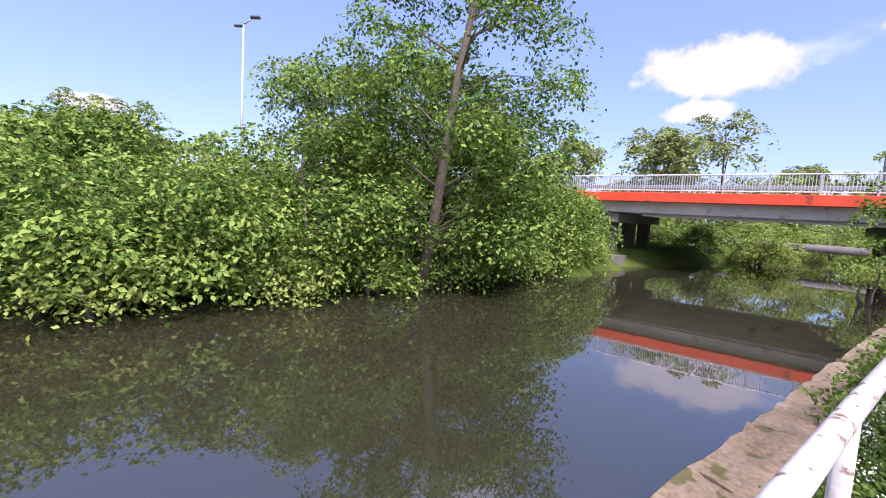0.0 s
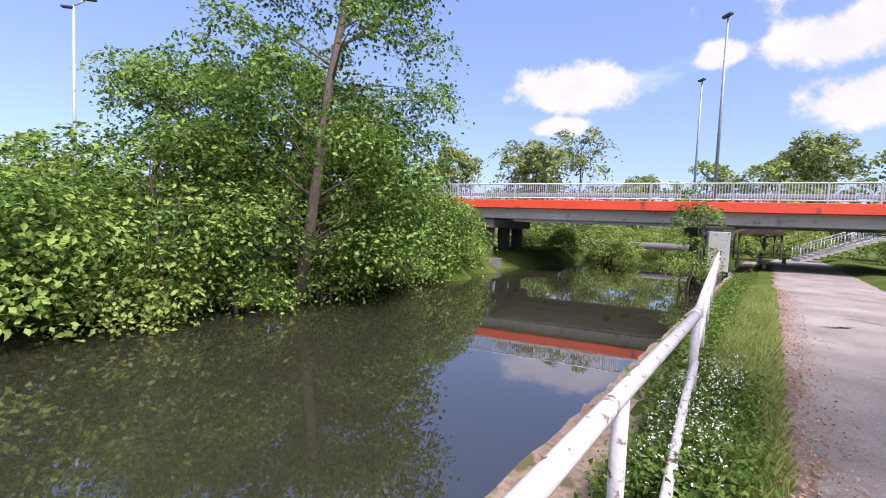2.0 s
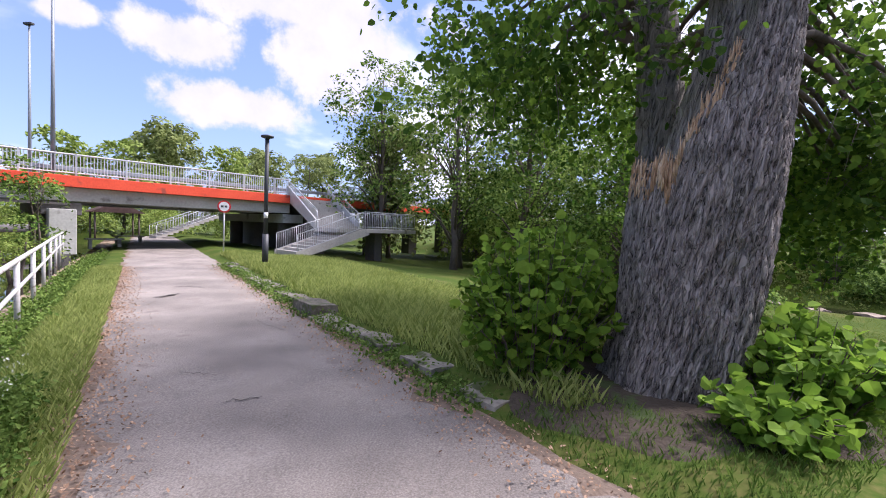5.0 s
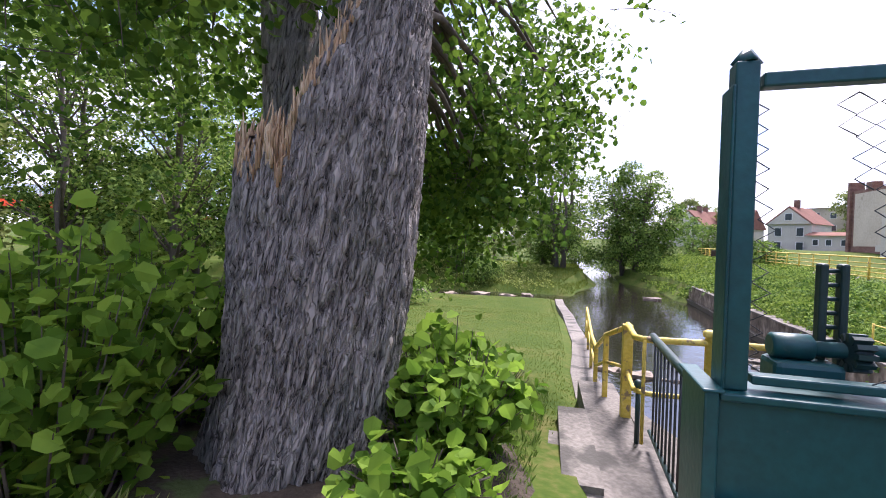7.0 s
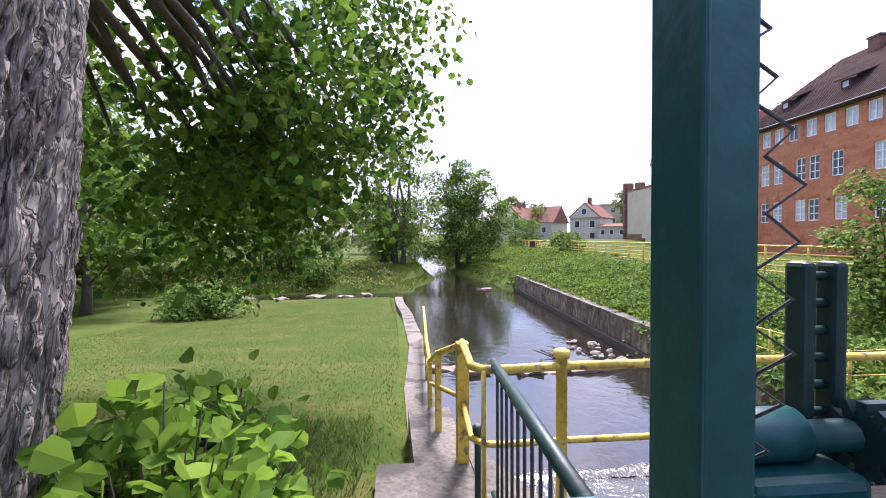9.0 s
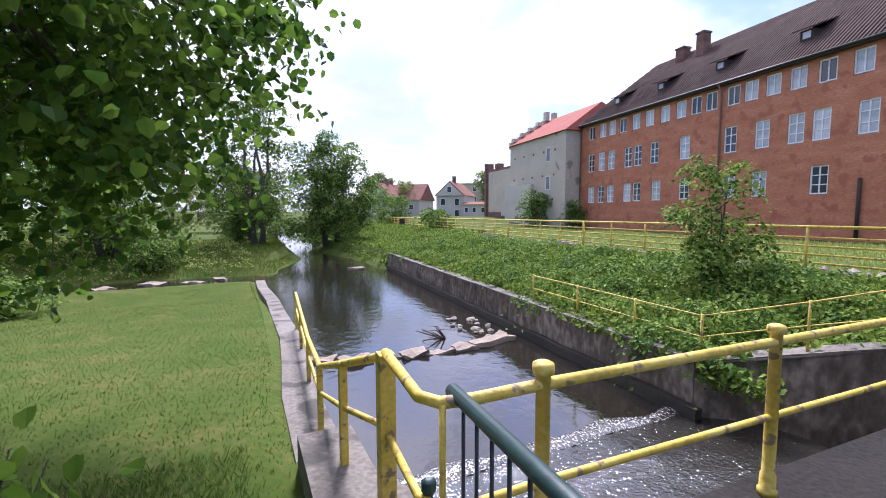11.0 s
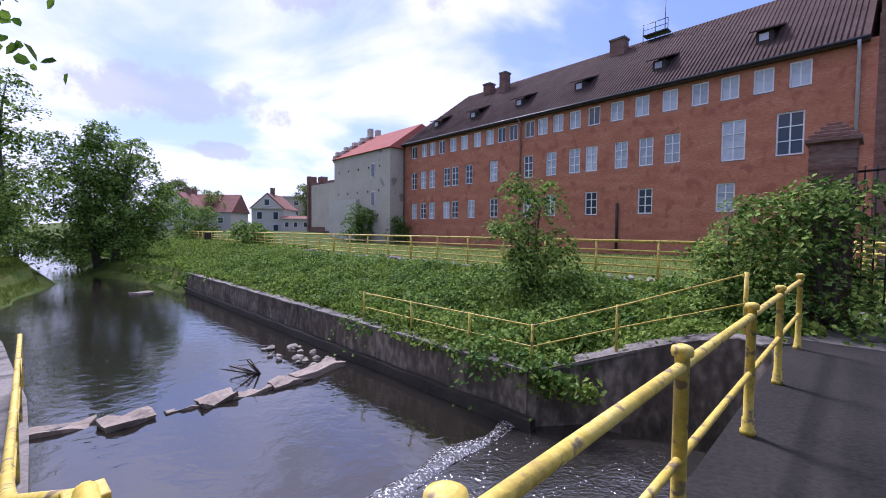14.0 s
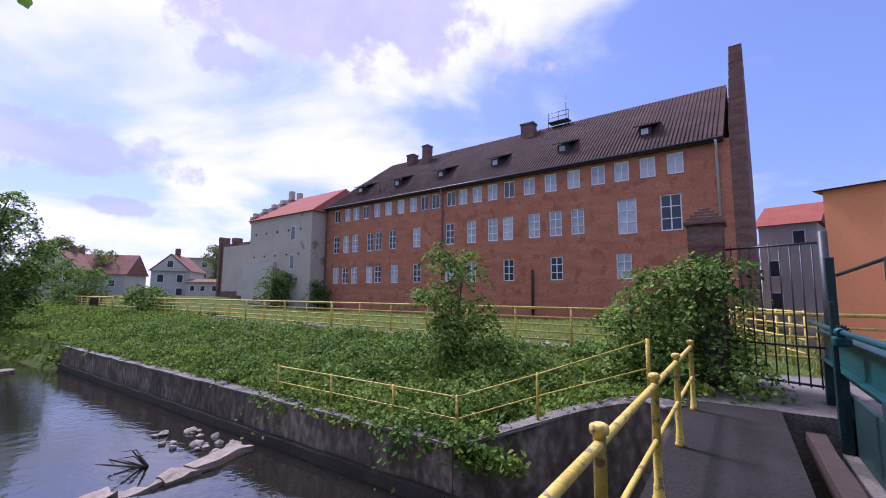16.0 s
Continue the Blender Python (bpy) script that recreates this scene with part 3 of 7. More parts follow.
def ground_height(x, y):
    s, u = (x - PO.x) * PD.x + (y - PO.y) * PD.y, (x - PO.x) * PR.x + (y - PO.y) * PR.y
    w, v = (x - LO.x) * LD.x + (y - LO.y) * LD.y, (x - LO.x) * LN.x + (y - LO.y) * LN.y
    v = v - bow(w)
    a, n = (x - DO.x) * DD.x + (y - DO.y) * DD.y, (x - DO.x) * DN.x + (y - DO.y) * DN.y
    rb = (x - RO.x) * RN.x + (y - RO.y) * RN.y
    ra = (x - RO.x) * RD.x + (y - RO.y) * RD.y
    wob = 0.10 * np.sin(x * 0.45 + 1.3) * np.sin(y * 0.38) + 0.04 * np.sin(x * 1.7) * np.cos(y * 1.4)
    h = 0.02 * wob - 0.01
    # verge beside the towpath, a low bank of grass towards the stairs
    h = h + smooth01((u - 2.95) / 1.0) * (0.18 + 0.5 * wob) * smooth01((-w - 1) / 2)
    h = h - 0.30 * smooth01((-0.75 - u) / 0.35) * (u > -1.95) * smooth01((s + 5) / 2)
    # lawn below the big tree, sloping down along the lower channel
    lawn = -0.28 - 0.085 * np.clip(w, 0, 17) + 0.3 * wob + 0.25 * smooth01((-v - 8) / 14)
    lawn = lawn - 0.10 * smooth01((v + 0.75) / 0.25)
    k = smooth01((w + 1.0) / 1.4) * smooth01((-v - 0.2) / 0.3)
    h = h * (1 - k) + lawn * k
    h = np.where((w > 1.0) & (v > -0.6), np.minimum(h, lawn), h)
    h = np.where((w > -2.5) & (w < 1.1) & (v > -0.62) & (v < 1.3) & (n < 2.4) & (a > -2.0), np.minimum(h, -0.16), h)
    # side stream that joins at the end of the lawn, and the meadow beyond it
    left = v < -0.2 + 2.4 * smooth01((w - 27) / 9)
    side = smooth01((w - 21.9) / 1.4) * left
    h = h * (1 - side) + side * (-2.25 + smooth01((-v - 5) / 9) * 0.45)
    meadow = -1.45 + smooth01((w - 27) / 8) * 0.7 + smooth01((-v - 4) / 20) * 0.8 + 0.8 * wob
    kk = smooth01((w - 25.2) / 2.2) * left
    h = h * (1 - kk) + meadow * kk
    # right bank
    bank = -0.93 + 1.08 * smooth01(rb / 6.5) + 0.9 * wob * smooth01(rb / 2)
    bank = bank + smooth01((ra - 23.5) / 3) * (-0.75) * (1 - smooth01(rb / 6))
    wing = smooth01(-ra / 3.2)
    bank = np.maximum(bank, -0.93 + wing * 0.9)
    xr = np.clip(-ra, 0.0, 3.5)
    edge_r = 0.20 + 0.16 * np.minimum(xr, 1.0) + 0.95 * xr - 0.13 * xr * xr - 2.6 * smooth01((ra - 27) / 12)
    h = np.where((rb > edge_r) & (n < -0.3), bank, h)
    h = np.where((a > 6.9) & (n > -0.8) & (n < 6), -0.06, h)
    # lower channel bed
    bend = -0.2 + 2.4 * smooth01((w - 27) / 9)
    bed = (v > bend) & (rb <= edge_r) & (n < 0.2) & ((w > 0.0) | (v > 0.2))
    nat = smooth01((w - 24) / 3)
    edge = np.minimum(v - bend - 0.2, np.where(ra > 24, edge_r - rb, -rb))
    h = np.where(bed, np.where(nat > 0, -2.6 + (1 - smooth01(edge / 2.2)) * 1.1 * nat, -2.7), h)
    # upper river
    far = -13.0 + 0.7 * np.sin(s * 0.5) + 0.5 * np.sin(s * 1.3 + 1)
    up = (u < -1.6) & (u > far) & (s < 50)
    up = up | ((s < -5.2) & (n > 2.9) & (u > far) & (a > 0.4))
    h = np.where(up, -2.3, h)
    h = np.where(u <= far, -1.2 + 1.3 * smooth01((far - u) / 2.5) + 1.6 * smooth01((far - u - 8) / 14) + wob, h)
    # sluice pit beside the deck
    h = np.where((a > -0.2) & (a < 8.4) & (n > -0.3) & (n < 3.2), -2.7, h)
    # road embankment beyond the stairs
    ba, bb = (x - BO.x) * BD.x + (y - BO.y) * BD.y, (x - BO.x) * BN.x + (y - BO.y) * BN.y
    h = h + 3.4 * smooth01((ba - 38) / 6) * smooth01((bb + 6) / 6) * smooth01((16 - bb) / 6) * (u > 3)
    h = h + 1.3 * smooth01((-52 - y) / 25) * (rb > 10)
    # gentle hills at the horizon
    r = np.hypot(x, y)
    return h + smooth01((r - 150) / 500) * 6


def axis_steps():
    out_ = [0.0]
    while out_[-1] < 1500:
        d = out_[-1]
        out_.append(d + (0.2 if d < 20 else 0.2 + (d - 20) * 0.06))
    return np.array([-d for d in out_[:0:-1]] + out_)


def build_ground():
    g = axis_steps()
    A, B = np.meshgrid(g, g, indexing="ij")
    X, Y = 4.0 + A * 0.71 + B * 0.704, -6.0 + A * 0.704 - B * 0.71
    Z = ground_height(X, Y)
    n = len(g)
    idx = np.arange(n * n).reshape(n, n)
    f = np.stack((idx[:-1, :-1], idx[:-1, 1:], idx[1:, 1:], idx[1:, :-1]), -1).reshape(-1, 4)
    tagged(new("ground", mesh_of("ground", np.stack((X, Y, Z), -1).reshape(-1, 3), f, M_GRASS, True)), "green grassy ground with worn bare patches", "ground", kind="structure")


def ground_z(x, y):
    return float(ground_height(np.array([x]), np.array([y]))[0])


build_ground()


def sheet(name, rows, mat, **tags):
    """A sheet through rows of points."""
    bm = bmesh.new()
    vs = [[bm.verts.new(p) for p in r] for r in rows]
    for a, b in zip(vs, vs[1:]):
        for i in range(len(a) - 1):
            bm.faces.new((a[i], b[i], b[i + 1], a[i + 1])).smooth = True
    bmesh.ops.recalc_face_normals(bm, faces=bm.faces)
    if sum(f.normal.z for f in bm.faces) < 0:
        bmesh.ops.reverse_faces(bm, faces=bm.faces)
    return tagged(part(name, bm, mat), kind="structure", **tags)


def build_water():
    bm = prism(bmesh.new(), [tuple(p.xy) for p in (path_at(-70, -40), path_at(52, -40), path_at(52, -1.7), path_at(-5.3, -1.7), deck_at(0.4, 2.9), deck_at(7, 2.9), path_at(-70, 3))], -1.6, WATER_UP)
    tagged(part("water_upper", bm, M_RIVER), "calm dark green river water with mirror reflections", "water", kind="structure")
    bm = prism(bmesh.new(), [tuple(p.xy) for p in (chan_at(2.7, -0.1), chan_at(21.5, -0.1), chan_at(22.5, -30), chan_at(25.5, -30), chan_at(27.5, -1.5), chan_at(160, -3), chan_at(160, 18), right_at(24, 2.5), right_at(23.5, 0.1), right_at(-1.2, 0.1))], -2.4, WATER_LOW)
    tagged(part("water_lower", bm, M_LOW), "rippled shallow river water below the weir", "water", kind="structure")


build_water()


def build_weir():
    """The sloping apron of the weir, with a sheet of broken water and foam along its foot."""
    rows = []
    for i in range(10):
        w = -1.6 + i * 0.48
        rows.append([chan_at(w, v_, -1.55 - 0.045 * i + 0.01 * math.sin(7 * v_ + i)) for v_ in np.linspace(0.0, 7.2, 30)])
    sheet("weir_water", rows, M_WEIR, label="broken shallow water running over the weir apron", category="water")
    rows = []
    for i in range(8):
        t = i / 7
        rows.append([chan_at(2.50 + 0.03 * math.sin(v_ * 3) + t * (0.34 + 0.07 * math.sin(v_ * 4.1) + 0.06 * math.sin(v_ * 1.7)), v_, -1.93 + 0.06 * math.sin(math.pi * t) + 0.012 * math.sin(v_ * 23 + i * 5)) for v_ in np.linspace(0.05, 6.5, 60)])
    sheet("weir_foam", rows, M_FOAM, label="white foam at the foot of the weir", category="water")


build_weir()


def build_path():
    rows, dirt = [], []
    for i in range(126):
        s = -3.35 + i * 0.4
        wob_l = 0.07 * math.sin(s * 1.9) + 0.05 * math.sin(s * 4.7 + 1) + 0.05 * math.sin(s * 0.6)
        wob_r = 0.07 * math.sin(s * 2.3 + 2) + 0.05 * math.sin(s * 5.1)
        right = 2.92 + wob_r + min(2.2, 1.25 * max(0, -s - 0.9)) + max(0, s - 14) * 0.06
        rows.append([path_at(s, wob_l + (right - wob_l) * k / 8, 0.035 - 0.02 * abs(k - 4) / 4 + 0.006 * math.sin(s * 3 + k)) for k in range(9)])
        near = smooth01(np.array([(6 - s) / 8]))[0]
        dirt.append([path_at(s, -0.12 - 0.45 * near + wob_r, 0.006), path_at(s, -0.02 - 0.2 * near, 0.012), path_at(s, 0.35, 0.012), path_at(s, 2.6, 0.012), path_at(s, right + 0.1, 0.012), path_at(s, right + 0.32 + wob_l, 0.004)])
    sheet("trim_earth", dirt, M_DIRT, label="bare brown earth along the towpath edges", category="earth")
    sheet("pavement", rows, M_PATH, label="worn grey asphalt towpath with cracks and pits", category="path")
    # cracks and pot holes
    for s0, u0, s1, u1, wd in ((8.6, 0.6, 9.1, 1.25, 0.07), (6.4, 1.9, 3.9, 2.4, 0.03), (3.0, 0.75, 2.7, 1.1, 0.012), (10.4, 1.1, 9.9, 1.9, 0.04), (1.9, 1.0, 1.75, 1.45, 0.01), (2.2, 2.35, 2.0, 2.7, 0.01)):
        bm = bmesh.new()
        n = 14
        l_, r_ = [], []
        for k in range(n + 1):
            t = k / n
            s, u = s0 + (s1 - s0) * t + random.uniform(-0.05, 0.05), u0 + (u1 - u0) * t + random.uniform(-0.05, 0.05)
            h = wd * math.sin(math.pi * min(max(t, 0.04), 0.96)) * random.uniform(0.5, 1.2)
            l_.append(bm.verts.new(path_at(s - h, u, 0.044)))
            r_.append(bm.verts.new(path_at(s + h, u, 0.044)))
        for k in range(n):
            bm.faces.new((l_[k], r_[k], r_[k + 1], l_[k + 1]))
        bmesh.ops.recalc_face_normals(bm, faces=bm.faces)
        tagged(part("path_crack", bm, M_CRACK), "dark crack in the worn asphalt", "crack", kind="structure")


build_path()


def rough_block(bm, lo, hi, m, jag=0.02, cuts=3, seed=0):
    """A box with subdivided, uneven faces."""
    vs = bmesh.ops.create_cube(bm, size=1.0)["verts"]
    es = list({e for v in vs for e in v.link_edges})
    bmesh.ops.subdivide_edges(bm, edges=es, cuts=cuts, use_grid_fill=True)
    c, d = (Vector(lo) + Vector(hi)) / 2, Vector(hi) - Vector(lo)
    for v in bm.verts:
        p = Vector((v.co.x * d.x, v.co.y * d.y, v.co.z * d.z)) + c
        q = p * 3.1 + Vector((seed * 7.3, seed * 1.7, 0))
        v.co = m @ (p + noise.noise_vector(q) * jag)
    return bm


def build_quay():
    qy = tagged(empty("quay_wall"), "crumbling mossy stone quay edge along the river", "wall", kind="structure")
    s, i = -5.3, 0
    while s < 44:
        ln = random.uniform(1.1, 1.9)
        bm = rough_block(bmesh.new(), (s, -1.97, -2.3), (s + ln - 0.015, -1.12, -0.28 + random.uniform(-0.015, 0.015)), Matrix.Identity(4), 0.06, 4, i)
        for v in bm.verts:
            v.co = path_at(v.co.x, v.co.y, v.co.z)
        bmesh.ops.recalc_face_normals(bm, faces=bm.faces)
        part("coping_stone", bm, M_QUAY, qy)
        s += ln
        i += 1


build_quay()


def build_kerb():
    """Old stones half sunk in the verge on the land side of the towpath."""
    s, i = 0.35, 0
    while s < 15.5:
        l_, w_, h_ = random.uniform(0.22, 0.44), random.uniform(0.16, 0.24), random.uniform(0.07, 0.14)
        if abs(s - 5.4) < 0.45:
            l_, w_, h_ = 0.48, 0.28, 0.24
        p = path_at(s + l_, 3.32 + random.uniform(-0.06, 0.06) + 0.05 * math.sin(s))
        bm = rough_block(bmesh.new(), (-l_, -w_, -0.15), (l_, w_, h_), Matrix.Translation((p.x, p.y, 0.0)) @ Matrix.Rotation(0.756 + random.uniform(-0.08, 0.08), 4, "Z") @ Matrix.Rotation(random.uniform(-0.09, 0.09), 4, "X"), 0.055, 4, i)
        tagged(part("kerb_stone", bm, M_KERB), "old flat grey kerb stone half sunk in grass", "stone", group="stones along the towpath")
        s += 2 * l_ + random.choice((0.03, 0.06, 0.12, 0.5))
        i += 1


build_kerb()


# ---- lower channel walls and the deck ----
def ramp_wall(bm, o_at, rows, v0, v1, bottom):
    for (w0, z0), (w1, z1) in zip(rows, rows[1:]):
        if w1 - w0 < 0.1:
            continue
        q = [o_at(w0, v0), o_at(w1, v0), o_at(w1, v1), o_at(w0, v1)]
        lo = [bm.verts.new((p.x, p.y, bottom)) for p in q]
        hi = [bm.verts.new((p.x, p.y, z)) for p, z in zip(q, (z0, z1, z1, z0))]
        bm.faces.new(hi)
        for i in range(4):
            bm.faces.new((lo[i], lo[(i + 1) % 4], hi[(i + 1) % 4], hi[i]))
    bmesh.ops.recalc_face_normals(bm, faces=bm.faces)
    return bm


def catmull(ctrl, t):
    """A point on the smooth curve through the given points, t from 0 to 1."""
    q = t * (len(ctrl) - 1)
    i = min(int(q), len(ctrl) - 2)
    f = q - i
    a, b, c, d = (ctrl[min(max(k, 0), len(ctrl) - 1)] for k in (i - 1, i, i + 1, i + 2))
    return b * 1.0 + (c - a) * (0.5 * f) + (a * 2 - b * 5 + c * 4 - d) * (0.5 * f * f) + (b * 3 - a - c * 3 + d) * (0.5 * f ** 3)


def build_channel():
    rows = [(-2.35, 0.0), (-1.9, -0.003), (-0.3, -0.03), (1.05, -0.09), (1.06, -0.42), (3.2, -0.606), (5.2, -0.78), (7.4, -0.961), (9.6, -1.142), (12, -1.34), (15, -1.47), (19.4, -1.66), (22.2, -1.72)]
    tagged(part("wall_lawn", ramp_wall(bmesh.new(), lambda w, v: chan_at(w, v + float(bow(np.array(w)))), rows, -0.46, 0.0, -2.7), M_CONC), "low weathered concrete retaining wall beside the lawn", "wall", kind="structure")
    tagged(part("trim_kerb", ramp_wall(bmesh.new(), chan_at, [(-1.9, 0.05), (-0.35, 0.04)], -0.76, -0.463, -0.8), M_CONC), "short rough concrete kerb beside the lawn wall", "kerb", kind="structure")
    tagged(part("wall_right", ramp_wall(bmesh.new(), right_at, [(x, -0.9 + 0.012 * math.sin(x * 2.3)) for x in np.arange(0, 24.1, 1.0)], 0.0, 0.38, -2.7), M_WALL), "stained concrete channel wall with dark water marks", "wall", kind="structure")
    tagged(part("trim_footing", ramp_wall(bmesh.new(), right_at, [(x, -1.70 + 0.02 * math.sin(x * 3.1)) for x in np.arange(-0.2, 24.1, 1.0)], -0.17, -0.003, -2.7), M_ALGAE), "narrow dark wet concrete footing ledge at the water line", "ledge", kind="structure")
    tagged(part("trim_coping", ramp_wall(bmesh.new(), right_at, [(x, -0.858 + 0.012 * math.sin(x * 2.3)) for x in np.arange(0, 24.1, 1.0)], -0.035, 0.40, -0.915), M_CONC), "worn pale coping along the channel wall", "coping", kind="structure")
    # wing wall that climbs to the deck
    bm = bmesh.new()
    ctrl = [right_at(-0.02, 0.0, -0.9), Vector((-0.28, -11.5, -0.5)), Vector((-1.25, -11.05, -0.18)), Vector((-1.9, -10.6, -0.03)), deck_at(7.2, -0.17, 0.0)]
    top = [tuple(catmull(ctrl, k / 24)) for k in range(25)]
    n = 24
    off = Vector((-0.36, -0.42, 0))
    lo_f = [bm.verts.new((x, y, -2.7)) for x, y, z in top]
    hi_f = [bm.verts.new(p) for p in top]
    hi_b = [bm.verts.new(Vector(p) + off) for p in top]
    lo_b = [bm.verts.new(Vector((p[0], p[1], -2.7)) + off) for p in top]
    for i in range(n):
        for r0, r1 in ((lo_f, hi_f), (hi_f, hi_b), (hi_b, lo_b)):
            bm.faces.new((r0[i], r0[i + 1], r1[i + 1], r1[i]))
    for i in (0, n):
        bm.faces.new((lo_f[i], hi_f[i], hi_b[i], lo_b[i]))
    bmesh.ops.recalc_face_normals(bm, faces=bm.faces)
    cap = bmesh.new()
    tube(cap, [Vector(p) + off * 0.5 + Vector((0, 0, -0.015)) for p in top], 0.045, 8)
    for v in cap.verts:
        k = min(range(25), key=lambda q: (Vector(top[q]).xy + off.xy * 0.5 - v.co.xy).length)
        c = Vector(top[k]).xy + off.xy * 0.5
        d = (v.co.xy - c) * 6.2
        v.co.x, v.co.y = c.x + d.x, c.y + d.y
    tagged(part("trim_wing_coping", cap, M_CONC), "rounded pale coping on the wing wall", "coping", kind="structure")
    tagged(part("wall_wing", bm, M_WALL), "dark concrete wing wall climbing to the deck", "wall", kind="structure")


def build_deck():
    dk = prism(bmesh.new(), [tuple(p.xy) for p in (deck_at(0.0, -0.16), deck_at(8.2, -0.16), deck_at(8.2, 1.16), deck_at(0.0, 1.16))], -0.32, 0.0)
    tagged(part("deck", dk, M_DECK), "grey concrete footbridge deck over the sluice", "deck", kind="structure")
    ab = prism(bmesh.new(), [tuple(p.xy) for p in (deck_at(-1.3, -0.16), deck_at(-0.002, -0.16), deck_at(-0.002, 2.6), deck_at(-1.3, 2.6))], -2.7, -0.004)
    tagged(part("wall_abutment", ab, M_CONC), "concrete abutment at the end of the sluice", "wall", kind="structure")
    ab = prism(bmesh.new(), [tuple(p.xy) for p in (deck_at(8.202, -0.6), deck_at(12.5, -0.6), deck_at(12.5, 4.0), deck_at(8.202, 4.0))], -2.7, -0.01)
    tagged(part("wall_far_abutment", ab, M_CONC), "concrete landing at the far end of the deck", "wall", kind="structure")
    beam = prism(bmesh.new(), [tuple(p.xy) for p in (deck_at(0.0, 1.85), deck_at(8.2, 1.85), deck_at(8.2, 2.35), deck_at(0.0, 2.35))], -2.7, -0.5)
    tagged(part("wall_sluice", beam, M_CONC), "concrete sill below the sluice gates", "wall", kind="structure")
    tm = rough_block(bmesh.new(), (3.2, 1.45, -0.5), (8.1, 1.68, -0.25), Matrix.Identity(4), 0.03, 4, 5)
    for v in tm.verts:
        v.co = deck_at(v.co.x, v.co.y, v.co.z)
    bmesh.ops.recalc_face_normals(tm, faces=tm.faces)
    # dark wood here also holds the shade of the sluice pit
    tagged(part("timber_beam", tm, M_DARKWOOD), "weathered brown timber beam lying beside the deck", "beam")


build_channel()
build_deck()
gap = prism(bmesh.new(), [tuple(p.xy) for p in (chan_at(-0.92, 0.003), chan_at(0.2, 0.003), deck_at(0.0, -0.163))], -2.7, -0.018)
tagged(part("trim_landing", gap, M_CONC), "worn concrete landing beside the lawn wall", "landing", kind="structure")


# ---- brick building ----
def window_unit(parent, w, h, x, z, y0, bars_v=1, bars_h=1, frame_mat=None, depth=0.10):
    """A casement window set into a wall whose outer face is at y0 and looks along -y."""
    fm = frame_mat or M_FRAME
    wd = new("window")
    wd.parent = parent
    wd.location = (x, y0, z)
    t = 0.085
    bm = bmesh.new()
    for lo, hi in (((-w / 2, -0.03, -h / 2), (-w / 2 + t, 0.09, h / 2)), ((w / 2 - t, -0.03, -h / 2), (w / 2, 0.09, h / 2)), ((-w / 2 + t, -0.03, h / 2 - t), (w / 2 - t, 0.09, h / 2)), ((-w / 2 + t, -0.03, -h / 2), (w / 2 - t, 0.09, -h / 2 + t))):
        box(bm, lo, hi)
    for k in range(bars_v):
        x_ = -w / 2 + w * (k + 1) / (bars_v + 1)
        box(bm, (x_ - 0.035, -0.02, -h / 2 + t), (x_ + 0.035, 0.07, h / 2 - t))
    for k in range(bars_h):
        z_ = -h / 2 + h * (k + 1) / (bars_h + 1)
        box(bm, (-w / 2 + t, -0.015, z_ - 0.028), (w / 2 - t, 0.065, z_ + 0.028))
    part("window_frame", bm, fm, wd)
    part("pane", boxed((-w / 2 + t, 0.03, -h / 2 + t), (w / 2 - t, 0.045, h / 2 - t)), M_PANE if random.random() < 0.3 else M_SKYPANE, wd)
    part("sill", boxed((-w / 2 - 0.06, -0.10, -h / 2 - 0.07), (w / 2 + 0.06, 0.05, -h / 2 - 0.004)), M_STONE, wd)
    return wd


def wall_with_holes(length, z0, z1, holes, depth):
    """A wall slab in the xz plane, its outer face at y = 0, with rectangular holes (x, z, w, h)."""
    xs = sorted({0.0, length, *(q for x, z, w, h in holes for q in (x - w / 2, x + w / 2))})
    zs = sorted({z0, z1, *(q for x, z, w, h in holes for q in (z - h / 2, z + h / 2))})
    bm = bmesh.new()
    grid = {}

    def vert(i, k, y):
        if (i, k, y) not in grid:
            grid[i, k, y] = bm.verts.new((xs[i], y, zs[k]))
        return grid[i, k, y]

    solid = {}
    for i in range(len(xs) - 1):
        for k in range(len(zs) - 1):
            cx, cz = (xs[i] + xs[i + 1]) / 2, (zs[k] + zs[k + 1]) / 2
            solid[i, k] = not any(abs(cx - x) < w / 2 and abs(cz - z) < h / 2 for x, z, w, h in holes)
    for (i, k), ok in solid.items():
        if not ok:
            continue
        bm.faces.new((vert(i, k, 0), vert(i + 1, k, 0), vert(i + 1, k + 1, 0), vert(i, k + 1, 0)))
        for di, dk, e in ((-1, 0, ((i, k), (i, k + 1))), (1, 0, ((i + 1, k), (i + 1, k + 1))), (0, -1, ((i, k), (i + 1, k))), (0, 1, ((i, k + 1), (i + 1, k + 1)))):
            if not solid.get((i + di, k + dk), False):
                (a0, b0), (a1, b1) = e
                bm.faces.new((vert(a0, b0, 0), vert(a1, b1, 0), vert(a1, b1, depth), vert(a0, b0, depth)))
    bmesh.ops.recalc_face_normals(bm, faces=bm.faces)
    return bm


